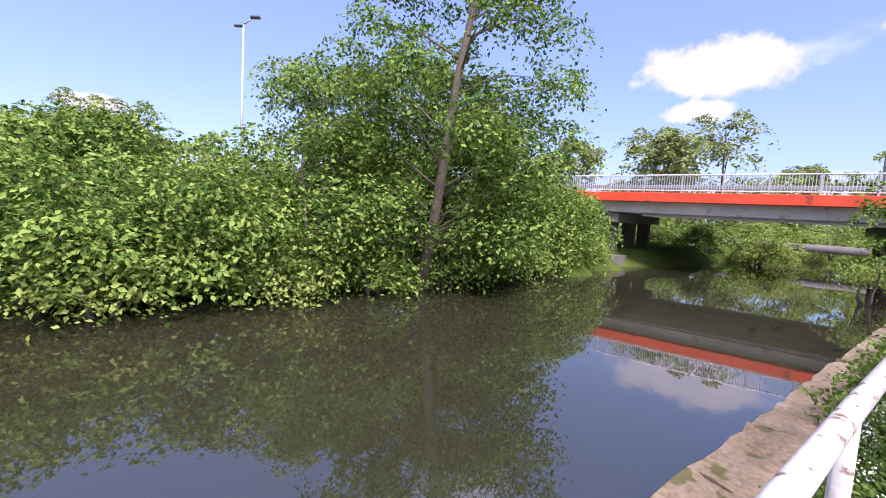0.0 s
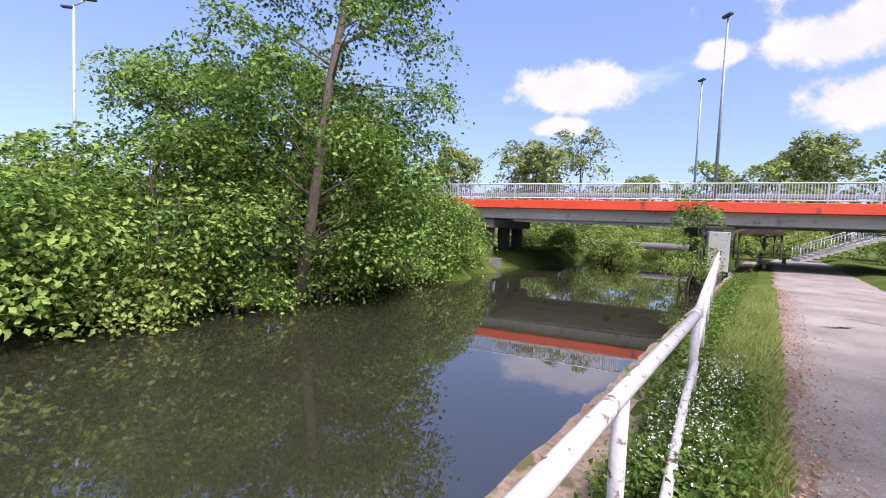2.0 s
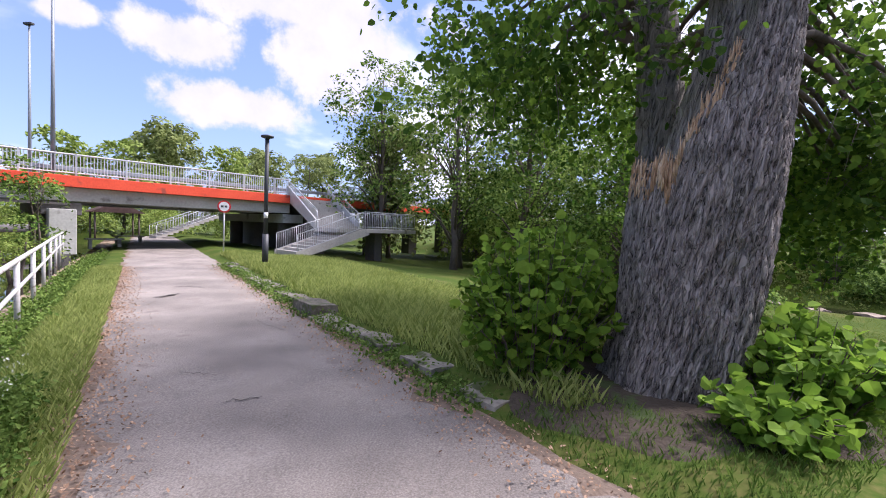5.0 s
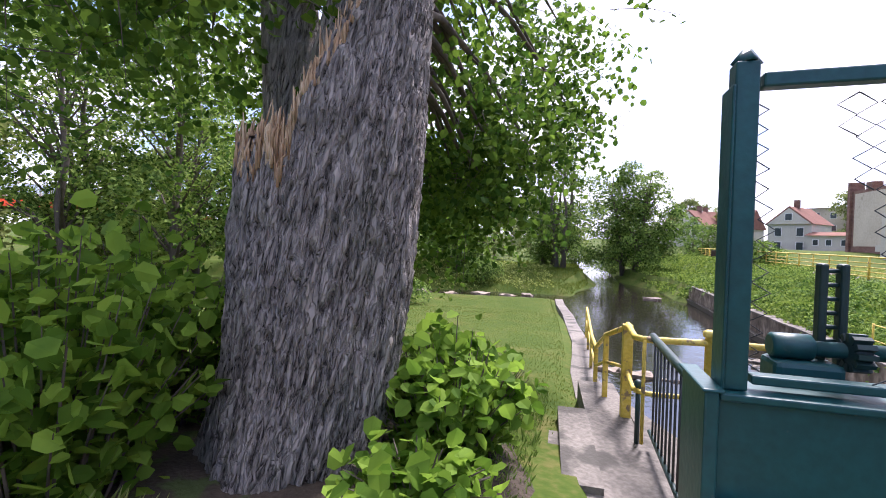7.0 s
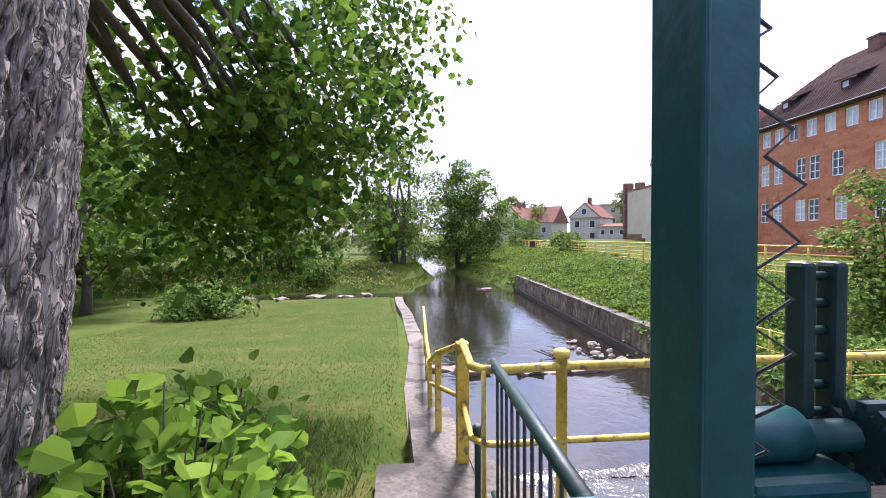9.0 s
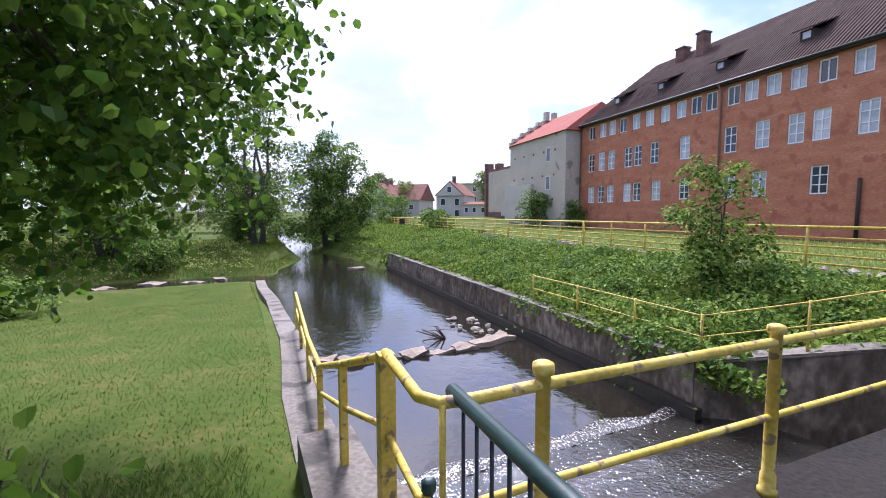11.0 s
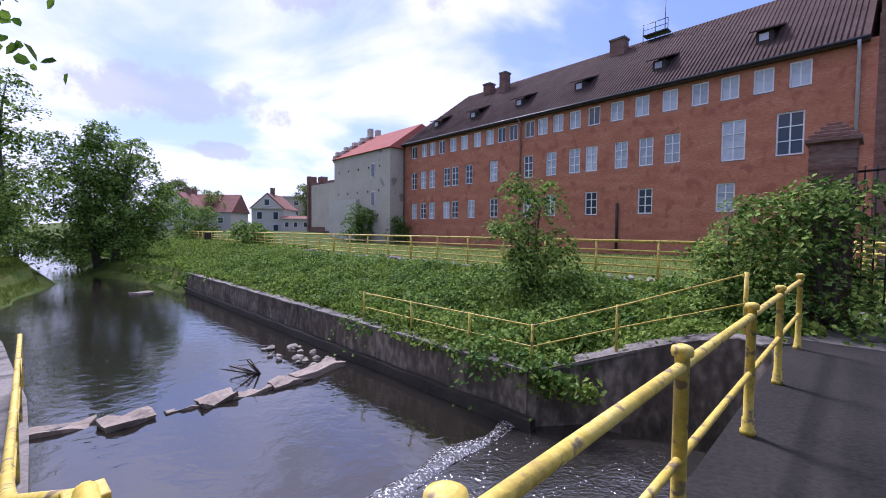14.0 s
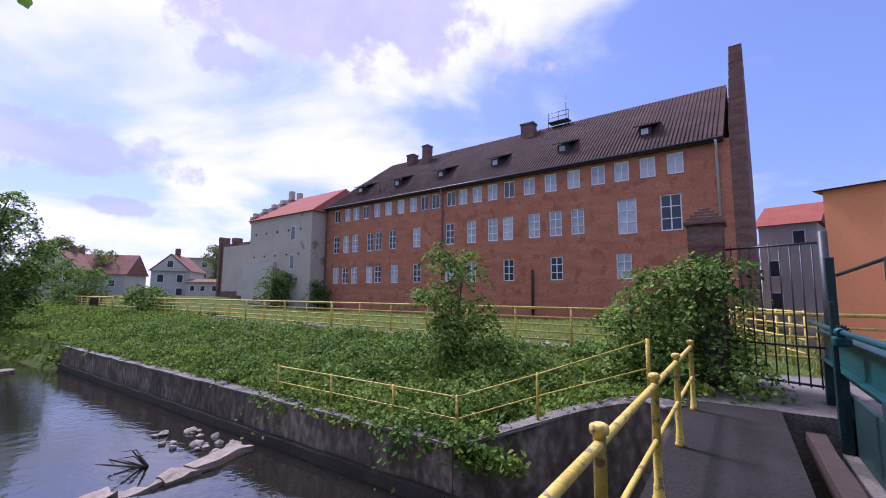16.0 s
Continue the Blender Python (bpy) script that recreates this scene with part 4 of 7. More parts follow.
def build_brick_building():
    hs = empty("brick_building", frame_of(HO, HD), label="long three-storey red brick building with dark tiled roof", category="building")
    tops = (1.82, 3.58, 4.99, 6.52, 8.25, 9.9, 11.64, 13.3, 14.74, 16.1, 17.9, 19.22, 20.73, 22.28, 23.91, 25.71, 27.54, 29.39, 31.21, 32.86, 34.56, 36.25)
    mids = (1.8, 3.46, 4.95, 7.3, 8.58, 10.56, 13.8, 17.8, 20.14, 22.3, 23.75, 26.1, 27.89, 29.62)
    lows = (1.89, 3.44, 4.92, 7.28, 8.55, 10.9, 13.87, 17.8, 20.09, 23.8, 27.91, 32.81)
    wins = [(x, 10.68, 1.0, 1.42, 1, 0) for x in tops] + [(x, 7.42, 1.0, 1.95, 1, 2) for x in mids] + [(x, 7.42, 1.28, 2.45, 1, 2) for x in (33.13, 35.88)] + [(x, 3.95, 1.02, 1.8, 1, 2) for x in lows]
    length = 39.3
    part("front_wall", wall_with_holes(length, -0.5, 11.75, [w_[:4] for w_ in wins], 0.35), M_BRICK, hs)
    bm = bmesh.new()
    box(bm, (0.0, 0.352, -0.5), (0.4, 14.6, 11.7))
    box(bm, (length - 0.4, 0.352, -0.5), (length, 14.6, 11.7))
    box(bm, (0, 14.6, -0.5), (length, 15.0, 11.7))
    box(bm, (0.4, 0.9, -0.5), (length - 0.4, 1.0, 11.7))
    part("side_wall", bm, M_BRICK, hs)
    for x, z, w_, h_, bv, bh in wins:
        window_unit(hs, w_, h_, x, z, 0.10, bv, bh)
    bm = bmesh.new()
    p = [bm.verts.new(c) for c in ((-0.35, -0.45, 11.75), (39.0, -0.45, 11.75), (39.0, 7.4, 18.35), (3.2, 7.4, 18.35), (-0.35, 15.3, 11.75), (39.0, 15.3, 11.75))]
    for q in ((0, 1, 2, 3), (4, 0, 3), (5, 4, 3, 2), (1, 5, 2), (0, 4, 5, 1)):
        bm.faces.new([p[i] for i in q])
    bmesh.ops.recalc_face_normals(bm, faces=bm.faces)
    roof = part("roof", bm, M_TILE, hs)
    # rows of pantiles as low ribs down the front slope
    slope = Vector((0, 7.85, 6.6)).normalized()
    bm = bmesh.new()
    for i in range(150):
        x = 0.2 + i * 0.258
        run = min(10.2, max(0.3, (x + 0.35) / 3.55 * 10.25)) - 0.05
        a0 = Vector((x, -0.45, 11.77))
        tube(bm, [a0, a0 + slope * run], 0.036, 4)
    part("pantile_ribs", bm, M_TILE, roof)
    part("eaves_board", boxed((-0.3, -0.42, 11.56), (39.0, -0.02, 11.73)), M_DARKWOOD, hs)
    part("gutter", tubed([(-0.3, -0.5, 11.72), (39.0, -0.5, 11.72)], 0.075), M_LAMP, hs)
    part("downpipe", tubed([(17.0, -0.5, 11.65), (17.0, -0.12, 11.2), (17.0, -0.12, 0.3)], 0.07), M_PIPE, hs)
    part("downpipe", tubed([(38.6, -0.5, 11.65), (38.6, -0.12, 11.2), (38.6, -0.12, 0.3)], 0.08), M_GALV, hs)
    part("downpipe", tubed([(0.05, -0.5, 11.65), (0.05, -0.12, 11.2), (0.05, -0.12, 0.3)], 0.06), M_PIPE, hs)
    part("vent_pipe", tubed([(25.95, -0.1, 0.3), (25.95, -0.1, 3.9)], 0.10), M_DARKWOOD, hs)
    for x, t in ((3.9, 0.27), (9.7, 0.26), (15.6, 0.26), (21.7, 0.27), (28.0, 0.27), (34.2, 0.27)):
        d = new("dormer")
        d.parent = hs
        y, z = -0.45 + 7.85 * t, 11.75 + 6.6 * t
        d.location = (x, y, z)
        part("dormer_body", boxed((-0.42, -0.15, -0.1), (0.42, 1.3, 0.62)), M_DARKWOOD, d)
        bm = bmesh.new()
        q = [bm.verts.new(c) for c in ((-0.75, -0.45, 0.58), (0.75, -0.45, 0.58), (0.75, 2.6, 1.75), (-0.75, 2.6, 1.75), (-0.75, -0.45, 0.68), (0.75, -0.45, 0.68), (0.75, 2.6, 1.85), (-0.75, 2.6, 1.85))]
        for c in ((0, 1, 2, 3), (7, 6, 5, 4), (0, 4, 5, 1), (1, 5, 6, 2), (2, 6, 7, 3), (3, 7, 4, 0)):
            bm.faces.new([q[i] for i in c])
        part("dormer_roof", bm, M_TILE, d)
        part("pane", boxed((-0.24, -0.19, 0.05), (0.24, -0.155, 0.48)), M_SKYPANE, d)
    for x, y, z0, z1, w_ in ((22.6, 6.6, 16.5, 18.7, 0.65), (10.1, 6.0, 16.5, 18.9, 0.4), (7.3, 6.6, 16.6, 18.5, 0.5)):
        ch = part("chimney", boxed((x - w_, y - 0.45, z0), (x + w_, y + 0.45, z1)), M_OLDBRICK, hs)
        part("chimney_cap", boxed((x - w_ - 0.07, y - 0.52, z1), (x + w_ + 0.07, y + 0.52, z1 + 0.16)), M_CONC, ch)
    bm = bmesh.new()
    for x in (24.6, 25.6, 26.6):
        tube(bm, [(x, 6.8, 17.8), (x, 6.8, 19.5)], 0.03, 5)
    for z in (18.6, 19.0, 19.45):
        tube(bm, [(24.6, 6.8, z), (26.6, 6.8, z)], 0.03, 5)
    tube(bm, [(26.3, 7.0, 18.2), (26.3, 7.0, 21.0)], 0.035, 5)
    box(bm, (24.6, 6.7, 18.5), (26.6, 7.6, 18.58))
    part("roof_platform", bm, M_LAMP, hs)
    # stepped gable at the near end
    bm = bmesh.new()
    for k in range(9):
        y0, y1 = 0.0 + k * 0.85, 15.0 - k * 0.85
        z0 = 11.0 if k == 0 else 11.9 + k * 1.02
        box(bm, (39.302, y0, z0 if k else -0.5), (40.15, y1, 12.92 + k * 1.02))
    part("stepped_gable", bm, M_OLDBRICK, hs)


build_brick_building()


def gable_house(name, m, w, d, h, rise, wall_mat, roof_mat, label, wins=(), hip=0.0, chimneys=(), end_wins=(), hip_first=None):
    """A house w wide (x), d deep (y), with its ridge along x; front at y = 0."""
    th = empty(name, m, label=label, category="house")
    part("wall", boxed((0, 0, -1.5), (w, d, h)), wall_mat, th)
    bm = bmesh.new()
    e = 0.35
    p = [bm.verts.new(c) for c in ((-e, -e, h + 0.004), (w + e, -e, h + 0.004), (w + e, d + e, h + 0.004), (-e, d + e, h + 0.004), (-e + (hip if hip_first is None else hip_first), d / 2, h + rise), (w + e - hip, d / 2, h + rise))]
    for q in ((0, 1, 5, 4), (2, 3, 4, 5), (3, 0, 4), (1, 2, 5), (3, 2, 1, 0)):
        bm.faces.new([p[i] for i in q])
    bmesh.ops.recalc_face_normals(bm, faces=bm.faces)
    roof = part("roof", bm, roof_mat, th)
    for x, z, ww, hh in wins:
        wd = new("window")
        wd.parent = th
        wd.location = (x, 0, z)
        bm = bmesh.new()
        for lo, hi in (((-ww / 2, -0.05, -hh / 2), (-ww / 2 + 0.08, 0.0, hh / 2)), ((ww / 2 - 0.08, -0.05, -hh / 2), (ww / 2, 0.0, hh / 2)), ((-ww / 2, -0.05, hh / 2 - 0.08), (ww / 2, 0.0, hh / 2)), ((-ww / 2, -0.05, -hh / 2), (ww / 2, 0.0, -hh / 2 + 0.08))):
            box(bm, lo, hi)
        part("window_frame", bm, M_FRAME, wd)
        part("pane", boxed((-ww / 2 + 0.08, -0.03, -hh / 2 + 0.08), (ww / 2 - 0.08, -0.008, hh / 2 - 0.08)), M_PANE, wd)
    if not hip:
        bm = bmesh.new()
        q = [bm.verts.new(c) for c in ((-0.004, 0, h), (-0.004, d, h), (-0.004, d / 2, h + rise * d / (d + 2 * e)), (0.3, 0, h), (0.3, d, h), (0.3, d / 2, h + rise * d / (d + 2 * e)))]
        for c in ((0, 1, 2), (5, 4, 3), (0, 3, 4, 1), (1, 4, 5, 2), (2, 5, 3, 0)):
            bm.faces.new([q[i] for i in c])
        bmesh.ops.recalc_face_normals(bm, faces=bm.faces)
        for v in bm.verts:
            v.co.x -= e + 0.02
        part("gable", bm, wall_mat, th)
    for y, z, ww, hh in end_wins:
        wd = new("window")
        wd.parent = th
        wd.location = (-e - 0.02 if z > h else 0.0, y, z)
        part("window_frame", boxed((-0.06, -ww / 2 - 0.08, -hh / 2 - 0.08), (-0.008, ww / 2 + 0.08, hh / 2 + 0.08)), M_FRAME, wd)
        part("pane", boxed((-0.075, -ww / 2, -hh / 2), (-0.062, ww / 2, hh / 2)), M_PANE, wd)
    for x, y, z in chimneys:
        part("chimney", boxed((x - 0.35, y - 0.35, h), (x + 0.35, y + 0.35, z)), M_OLDBRICK, roof)
    return th


def stepped_gable(d, h, rise):
    """A parapet that climbs a gable in steps, a chimney pier on each, one brick-thick wall in one piece."""
    bm = bmesh.new()
    n = 5
    for k in range(n):
        y0 = d / 2 * k / n
        z1 = h + rise * (k + 0.75) / n
        for a in (y0, d - y0 - d / 2 / n):
            box(bm, (-0.42, a + 0.004 * k, h - 0.3), (0.1, a + d / 2 / n - 0.002, z1))
            box(bm, (-0.40, a + 0.35, z1), (0.30, a + 0.95, z1 + (0.55 if k < n - 1 else 1.25)))
    return bm


def build_other_houses():
    g = gable_house("grey_building", frame_of(house_at(-13.2, -2.0), HD, 0.3), 13.1, 13.0, 11.0, 4.2, M_RENDER, M_REDTILE, "tall grey rendered building with red tiled roof",
                    wins=((9.6, 8.7, 0.9, 1.7), (9.6, 5.3, 0.9, 1.7)), hip=2.5, hip_first=0.25)
    part("stepped_gable", stepped_gable(13.0, 11.0, 4.2), M_RENDER, g)
    for k in range(5):
        for j in range(3):
            x, z = 0.9 + k * 2.4 + 0.2 * j, 3.2 + j * 2.9
            part("anchor_plate", boxed((x, -0.06, z), (x + 0.22, -0.004, z + 0.22)), M_DARKWOOD, g)
    part("low_wall", boxed((-0.6, -0.5, -1.0), (6.4, -0.004, 5.4)), M_CREAM, g)
    ru = empty("ruined_wall", frame_of(house_at(-22, 1.0), HD, 0.0), label="tall ruined brick wall with peeling plaster", category="wall")
    bm = boxed((-5.0, 0, -0.5), (6.0, 1.0, 9.4))
    box(bm, (-5.6, -0.3, -0.5), (-5.002, 1.2, 10.6))
    box(bm, (-1.8, -0.2, 9.4), (-0.6, 0.9, 10.2))
    part("wall", bm, M_OLDBRICK, ru)
    part("plaster", boxed((-4.4, -0.05, 2.2), (5.6, -0.004, 9.0)), M_RENDER, ru)
    part("ledge", boxed((1.0, -0.4, 1.6), (6.0, -0.004, 2.4)), M_CREAM, ru)

    west, south = Vector((-1, 0)), Vector((0, -1))
    gable_house("white_house", frame_of((27.6, -88.0), south, 1.5), 9.0, 6.0, 4.2, 3.0, M_CREAM, M_BROWNTILE, "white rendered gabled house with brown tiled roof", chimneys=((3.0, 3.0, 8.4),), end_wins=((1.5, 2.9, 0.9, 1.3), (4.5, 2.9, 0.9, 1.3), (3.0, 5.4, 0.9, 1.1), (1.5, 0.6, 0.9, 1.2), (4.5, 0.6, 0.9, 1.2)))
    gable_house("low_annex", frame_of((27.5, -86.0), west, 1.2), 6.5, 5.0, 2.6, 0.6, M_CREAM, M_BROWNTILE, "low white annex with shallow roof", wins=((1.0, 1.5, 0.8, 1.0), (2.6, 1.5, 0.8, 1.0), (4.4, 1.5, 0.8, 1.0), (5.8, 1.5, 0.8, 1.0)))
    gable_house("apartment_block", frame_of((42.0, -124.0), west, 1.0), 12.0, 9.0, 9.8, 0.4, M_RENDER, M_TILE, "pale apartment block with flat roof", wins=[(1.5 + 2.9 * k, 2.5 + 2.8 * j, 1.2, 1.4) for k in range(4) for j in range(3)])
    gable_house("gabled_house", frame_of((43.5, -87.0), south, 1.5), 6.0, 6.0, 4.0, 3.2, M_CREAM, M_BROWNTILE, "cream gabled house front with balcony", end_wins=((1.6, 3.0, 1.2, 1.5), (4.4, 3.0, 0.9, 1.3), (1.6, 0.6, 1.0, 1.2)), chimneys=((4.0, 3.0, 8.2),))
    gable_house("brown_roofed_house", frame_of((55.0, -92.0), west, 1.5), 16.0, 9.0, 3.6, 3.8, M_CREAM, M_BROWNTILE, "wide house with brown tiled roof", wins=((2.0, 2.0, 1.1, 1.2), (14.0, 2.0, 1.1, 1.2)), chimneys=((7.0, 4.5, 8.3),))
    # beyond the iron gate
    gable_house("orange_building", frame_of((-21.5, -20.5), Vector((-0.3, 0.954)), 0.0), 16.0, 12.0, 7.5, 0.25, M_ORANGE, M_TILE, "plain orange rendered building with flat roof")
    gable_house("pale_block", frame_of((-33.5, -33.8), Vector((-0.45, 0.89)), 0.0), 4.0, 9.0, 8.2, 2.4, M_CREAM, M_REDTILE, "pale grey house with red tiled roof", wins=((1.0, 1.6, 0.9, 1.5), (1.0, 4.4, 0.9, 1.5), (2.8, 7.0, 0.9, 1.3)))
    gable_house("dark_roofed_house", frame_of((-62.0, -53.0), Vector((-0.5, 0.87)), 0.0), 9.0, 9.0, 7.0, 2.5, M_CREAM, M_TILE, "distant pale house with dark roof", wins=[(1.5 + 2.4 * k, 2 + 2.8 * j, 1.0, 1.3) for k in range(3) for j in range(2)])


build_other_houses()


# ---- road bridge and stairs ----
def build_bridge():
    m = frame_of(BO, BD)
    br = empty("road_bridge", m, label="low concrete road bridge with red fascia and railings", category="bridge")
    part("fascia", boxed((-70, -0.42, 3.12), (46, -0.02, 3.66), Matrix(), 0.02), M_RED, br)
    part("fascia", boxed((-70, 11.02, 3.12), (46, 11.4, 3.66)), M_RED, br)
    for y in (0.0, 2.5, 5.0, 7.5, 10.2):
        part("girder", boxed((-70, y, 2.45), (11.2, y + 0.75, 3.1)), M_GIRDER, br)
    part("deck_slab", boxed((-70, -0.018, 3.104), (46, 11.018, 3.6)), M_DARKCONC_SHADE, br)
    part("bearing_edge", boxed((-12, -0.06, 2.25), (-0.2, -0.004, 2.375)), M_DARKCONC_SHADE, br)
    for a in (-14.2, -0.5, 11.5):
        pr = new("pier")
        pr.parent = br
        pr.location = (a, 0, 0)
        part("pier_cap", boxed((-0.75, 0.05, 1.78), (0.75, 10.9, 2.376), Matrix(), 0.03), M_DARKCONC_SHADE if a < 5 else M_GIRDER, pr)
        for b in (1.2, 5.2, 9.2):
            part("column", tubed([(0, b, -2.4), (0, b, 1.776)], 0.48, 16), M_DARKCONC_SHADE, pr)
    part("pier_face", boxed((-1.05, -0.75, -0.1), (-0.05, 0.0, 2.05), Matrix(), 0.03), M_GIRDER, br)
    part("abutment", boxed((12.5, 0.0, -1.0), (14.0, 11, 3.1)), M_DARKCONC_SHADE, br)
    for a in (19.5, 24, 28.5, 33):
        part("column", boxed((a - 0.5, 1.0, -0.6), (a + 0.5, 2.0, 3.1), Matrix(), 0.03), M_DARKCONC_SHADE, br)
    part("embankment_slab", prism(bmesh.new(), [(-24, -6.5), (-14.2, -5.5), (-13.0, 0.0), (-13.2, 12), (-24, 12)], -1.8, -0.3), M_DARKCONC_SHADE, br)
    # railing: posts, three rails, upright bars
    rail = new("railing")
    rail.parent = br
    for z, r in ((4.68, 0.04), (3.8, 0.03)):
        part("rail", tubed([(-70, -0.2, z), (11.0, -0.2, z)], r, 6), M_GALV, rail)
        part("rail", tubed([(14.6, -0.2, z), (46, -0.2, z)], r, 6), M_GALV, rail)
    post = part("post", boxed((-0.04, -0.24, 3.65), (0.04, -0.16, 4.72)), M_GALV, rail)
    for k in range(-34, 23):
        if 5.5 < k < 7.2:
            continue
        o = new("post", post.data)
        o.parent, o.location = rail, (k * 2.0, 0, 0)
    bar = bmesh.new()
    box(bar, (-0.016, -0.216, 3.8), (0.016, -0.184, 4.66))
    bar = part("bar", bar, M_GALV, rail)
    for k in range(288):
        o = new("bar", bar.data)
        o.parent, o.location = rail, (-26.9 + k * 0.132, 0, 0)
    bm = bmesh.new()
    for k in range(300):
        box(bm, (-69.9 + k * 0.143 - 0.011, -0.212, 3.8), (-69.9 + k * 0.143 + 0.011, -0.188, 4.66))
    for k in range(220):
        box(bm, (14.7 + k * 0.142 - 0.011, -0.212, 3.8), (14.7 + k * 0.142 + 0.011, -0.188, 4.66))
    tagged(part("far_bars", bm, M_GALV, rail), kind="stuff")
    # crash barrier behind the railing
    cb = new("crash_barrier")
    cb.parent = br
    part("barrier_beam", boxed((-70, 0.9, 3.98), (46, 0.98, 4.2), Matrix(), 0.03), M_BARRIER, cb)
    for k in range(-35, 23):
        part("barrier_post", boxed((k * 2 + 0.7, 1.0, 3.6), (k * 2 + 0.82, 1.08, 4.15)), M_GALV, cb)


build_bridge()


def stair_flight(parent, o, d, side, width, z0, z1, steps, run):
    """Concrete flight from o, climbing along d; side points across it."""
    bm = bmesh.new()
    rise = (z1 - z0) / steps
    for i in range(steps):
        a, b = Vector(o) + Vector(d) * (i * run), Vector(o) + Vector(d) * ((i + 1) * run + 0.03)
        s_ = Vector(side) * width
        t = z0 + rise * (i + 1)
        q = [a, b, b + s_, a + s_]
        lo = [bm.verts.new((p.x, p.y, t - rise - 0.1)) for p in q]
        hi = [bm.verts.new((p.x, p.y, t)) for p in q]
        bm.faces.new(hi)
        bm.faces.new(lo[::-1])
        for k in range(4):
            bm.faces.new((lo[k], lo[(k + 1) % 4], hi[(k + 1) % 4], hi[k]))
    bmesh.ops.recalc_face_normals(bm, faces=bm.faces)
    part("treads", bm, M_STEP, parent)


def sloped_rail(parent, p, q, h=1.05, gap=0.14, mat=None, panel=False):
    """A bar railing from p to q, both on the walking surface."""
    mat = mat or M_GALV
    p, q = Vector(p), Vector(q)
    up = Vector((0, 0, h))
    rl = new("handrail")
    rl.parent = parent
    part("rail", tubed([p + up, q + up], 0.03, 6), mat, rl)
    part("rail", tubed([p + Vector((0, 0, 0.12)), q + Vector((0, 0, 0.12))], 0.022, 6), mat, rl)
    n = max(2, int((q - p).length / gap))
    for i in range(n + 1):
        c = p.lerp(q, i / n)
        thick = 0.025 if i % 9 == 0 or i == n else 0.011
        part("post" if thick > 0.02 else "bar", tubed([c, c + up], thick, 5), mat, rl)


def build_stairs():
    st = empty("outdoor_stairs", frame_of(BO, BD), label="grey concrete outdoor stairs up to the road bridge", category="stairs")
    # lower flight along the bridge, landing, upper flight towards the road
    stair_flight(st, (8.3, -6.2, 0), (1, 0, 0), (0, 1, 0), 2.2, 0.1, 1.6, 10, 0.45)
    part("stringer", prism_xz([(8.2, -0.05), (8.7, -0.05), (13.1, 1.25), (13.1, 1.62), (12.7, 1.62), (8.2, 0.25)], -6.32, -6.2), M_STEP, st)
    part("stringer", prism_xz([(8.2, -0.05), (8.7, -0.05), (13.1, 1.25), (13.1, 1.62), (12.7, 1.62), (8.2, 0.25)], -4.0, -3.88), M_STEP, st)
    part("landing", boxed((12.8, -6.35, 1.36), (17.1, -3.4, 1.598), Matrix(), 0.02), M_STEP, st)
    # support lies in the landing's shade, which its dark colour carries
    part("landing_support", boxed((14.6, -5.0, -0.6), (15.2, -4.0, 1.356), Matrix(), 0.03), M_DARKCONC_SHADE, st)
    stair_flight(st, (11.2, -3.7, 0), (0, 1, 0), (1, 0, 0), 2.9, 1.6, 3.64, 13, 0.29)
    part("landing", boxed((11.0, -6.2, 1.36), (12.796, -3.4, 1.596)), M_STEP, st)
    for x in (11.05, 14.2):
        part("parapet", prism_yz([(-3.8, 1.35), (-3.8, 1.95), (0.0, 4.35), (0.0, 3.35)], x - 0.06, x + 0.06), M_GALV, st)
        sloped_rail(st, (x, -3.7, 1.75), (x, 0.0, 3.8), 0.9)
    for y in (-6.26, -3.94):
        sloped_rail(st, (8.3, y, 0.15), (12.8, y, 1.62))
    sloped_rail(st, (12.8, -6.26, 1.6), (17.0, -6.26, 1.6))
    sloped_rail(st, (17.0, -6.26, 1.6), (17.0, -3.5, 1.6))
    sloped_rail(st, (14.3, -3.5, 1.6), (17.0, -3.5, 1.6))
    far = empty("far_stairs", frame_of(bridge_at(7.4, 15.5), BD), label="concrete stairs beyond the bridge", category="stairs")
    stair_flight(far, (0, 0, 0), (1, 0, 0), (0, 1, 0), 2.0, 0.1, 2.2, 12, 0.42)
    sloped_rail(far, (0, 0, 0.1), (5.0, 0, 2.2), gap=0.22)
    sloped_rail(far, (0, 2, 0.1), (5.0, 2, 2.2), gap=0.22)


def prism_xz(outline, y0, y1):
    bm = bmesh.new()
    a, b = [bm.verts.new((x, y0, z)) for x, z in outline], [bm.verts.new((x, y1, z)) for x, z in outline]
    bm.faces.new(a)
    bm.faces.new(b[::-1])
    n = len(outline)
    for i in range(n):
        bm.faces.new((a[i], b[i], b[(i + 1) % n], a[(i + 1) % n]))
    bmesh.ops.recalc_face_normals(bm, faces=bm.faces)
    return bm


def prism_yz(outline, x0, x1):
    bm = prism_xz(outline, -x1, -x0)
    bm.transform(Matrix.Rotation(math.pi / 2, 4, "Z"))
    return bm


build_stairs()


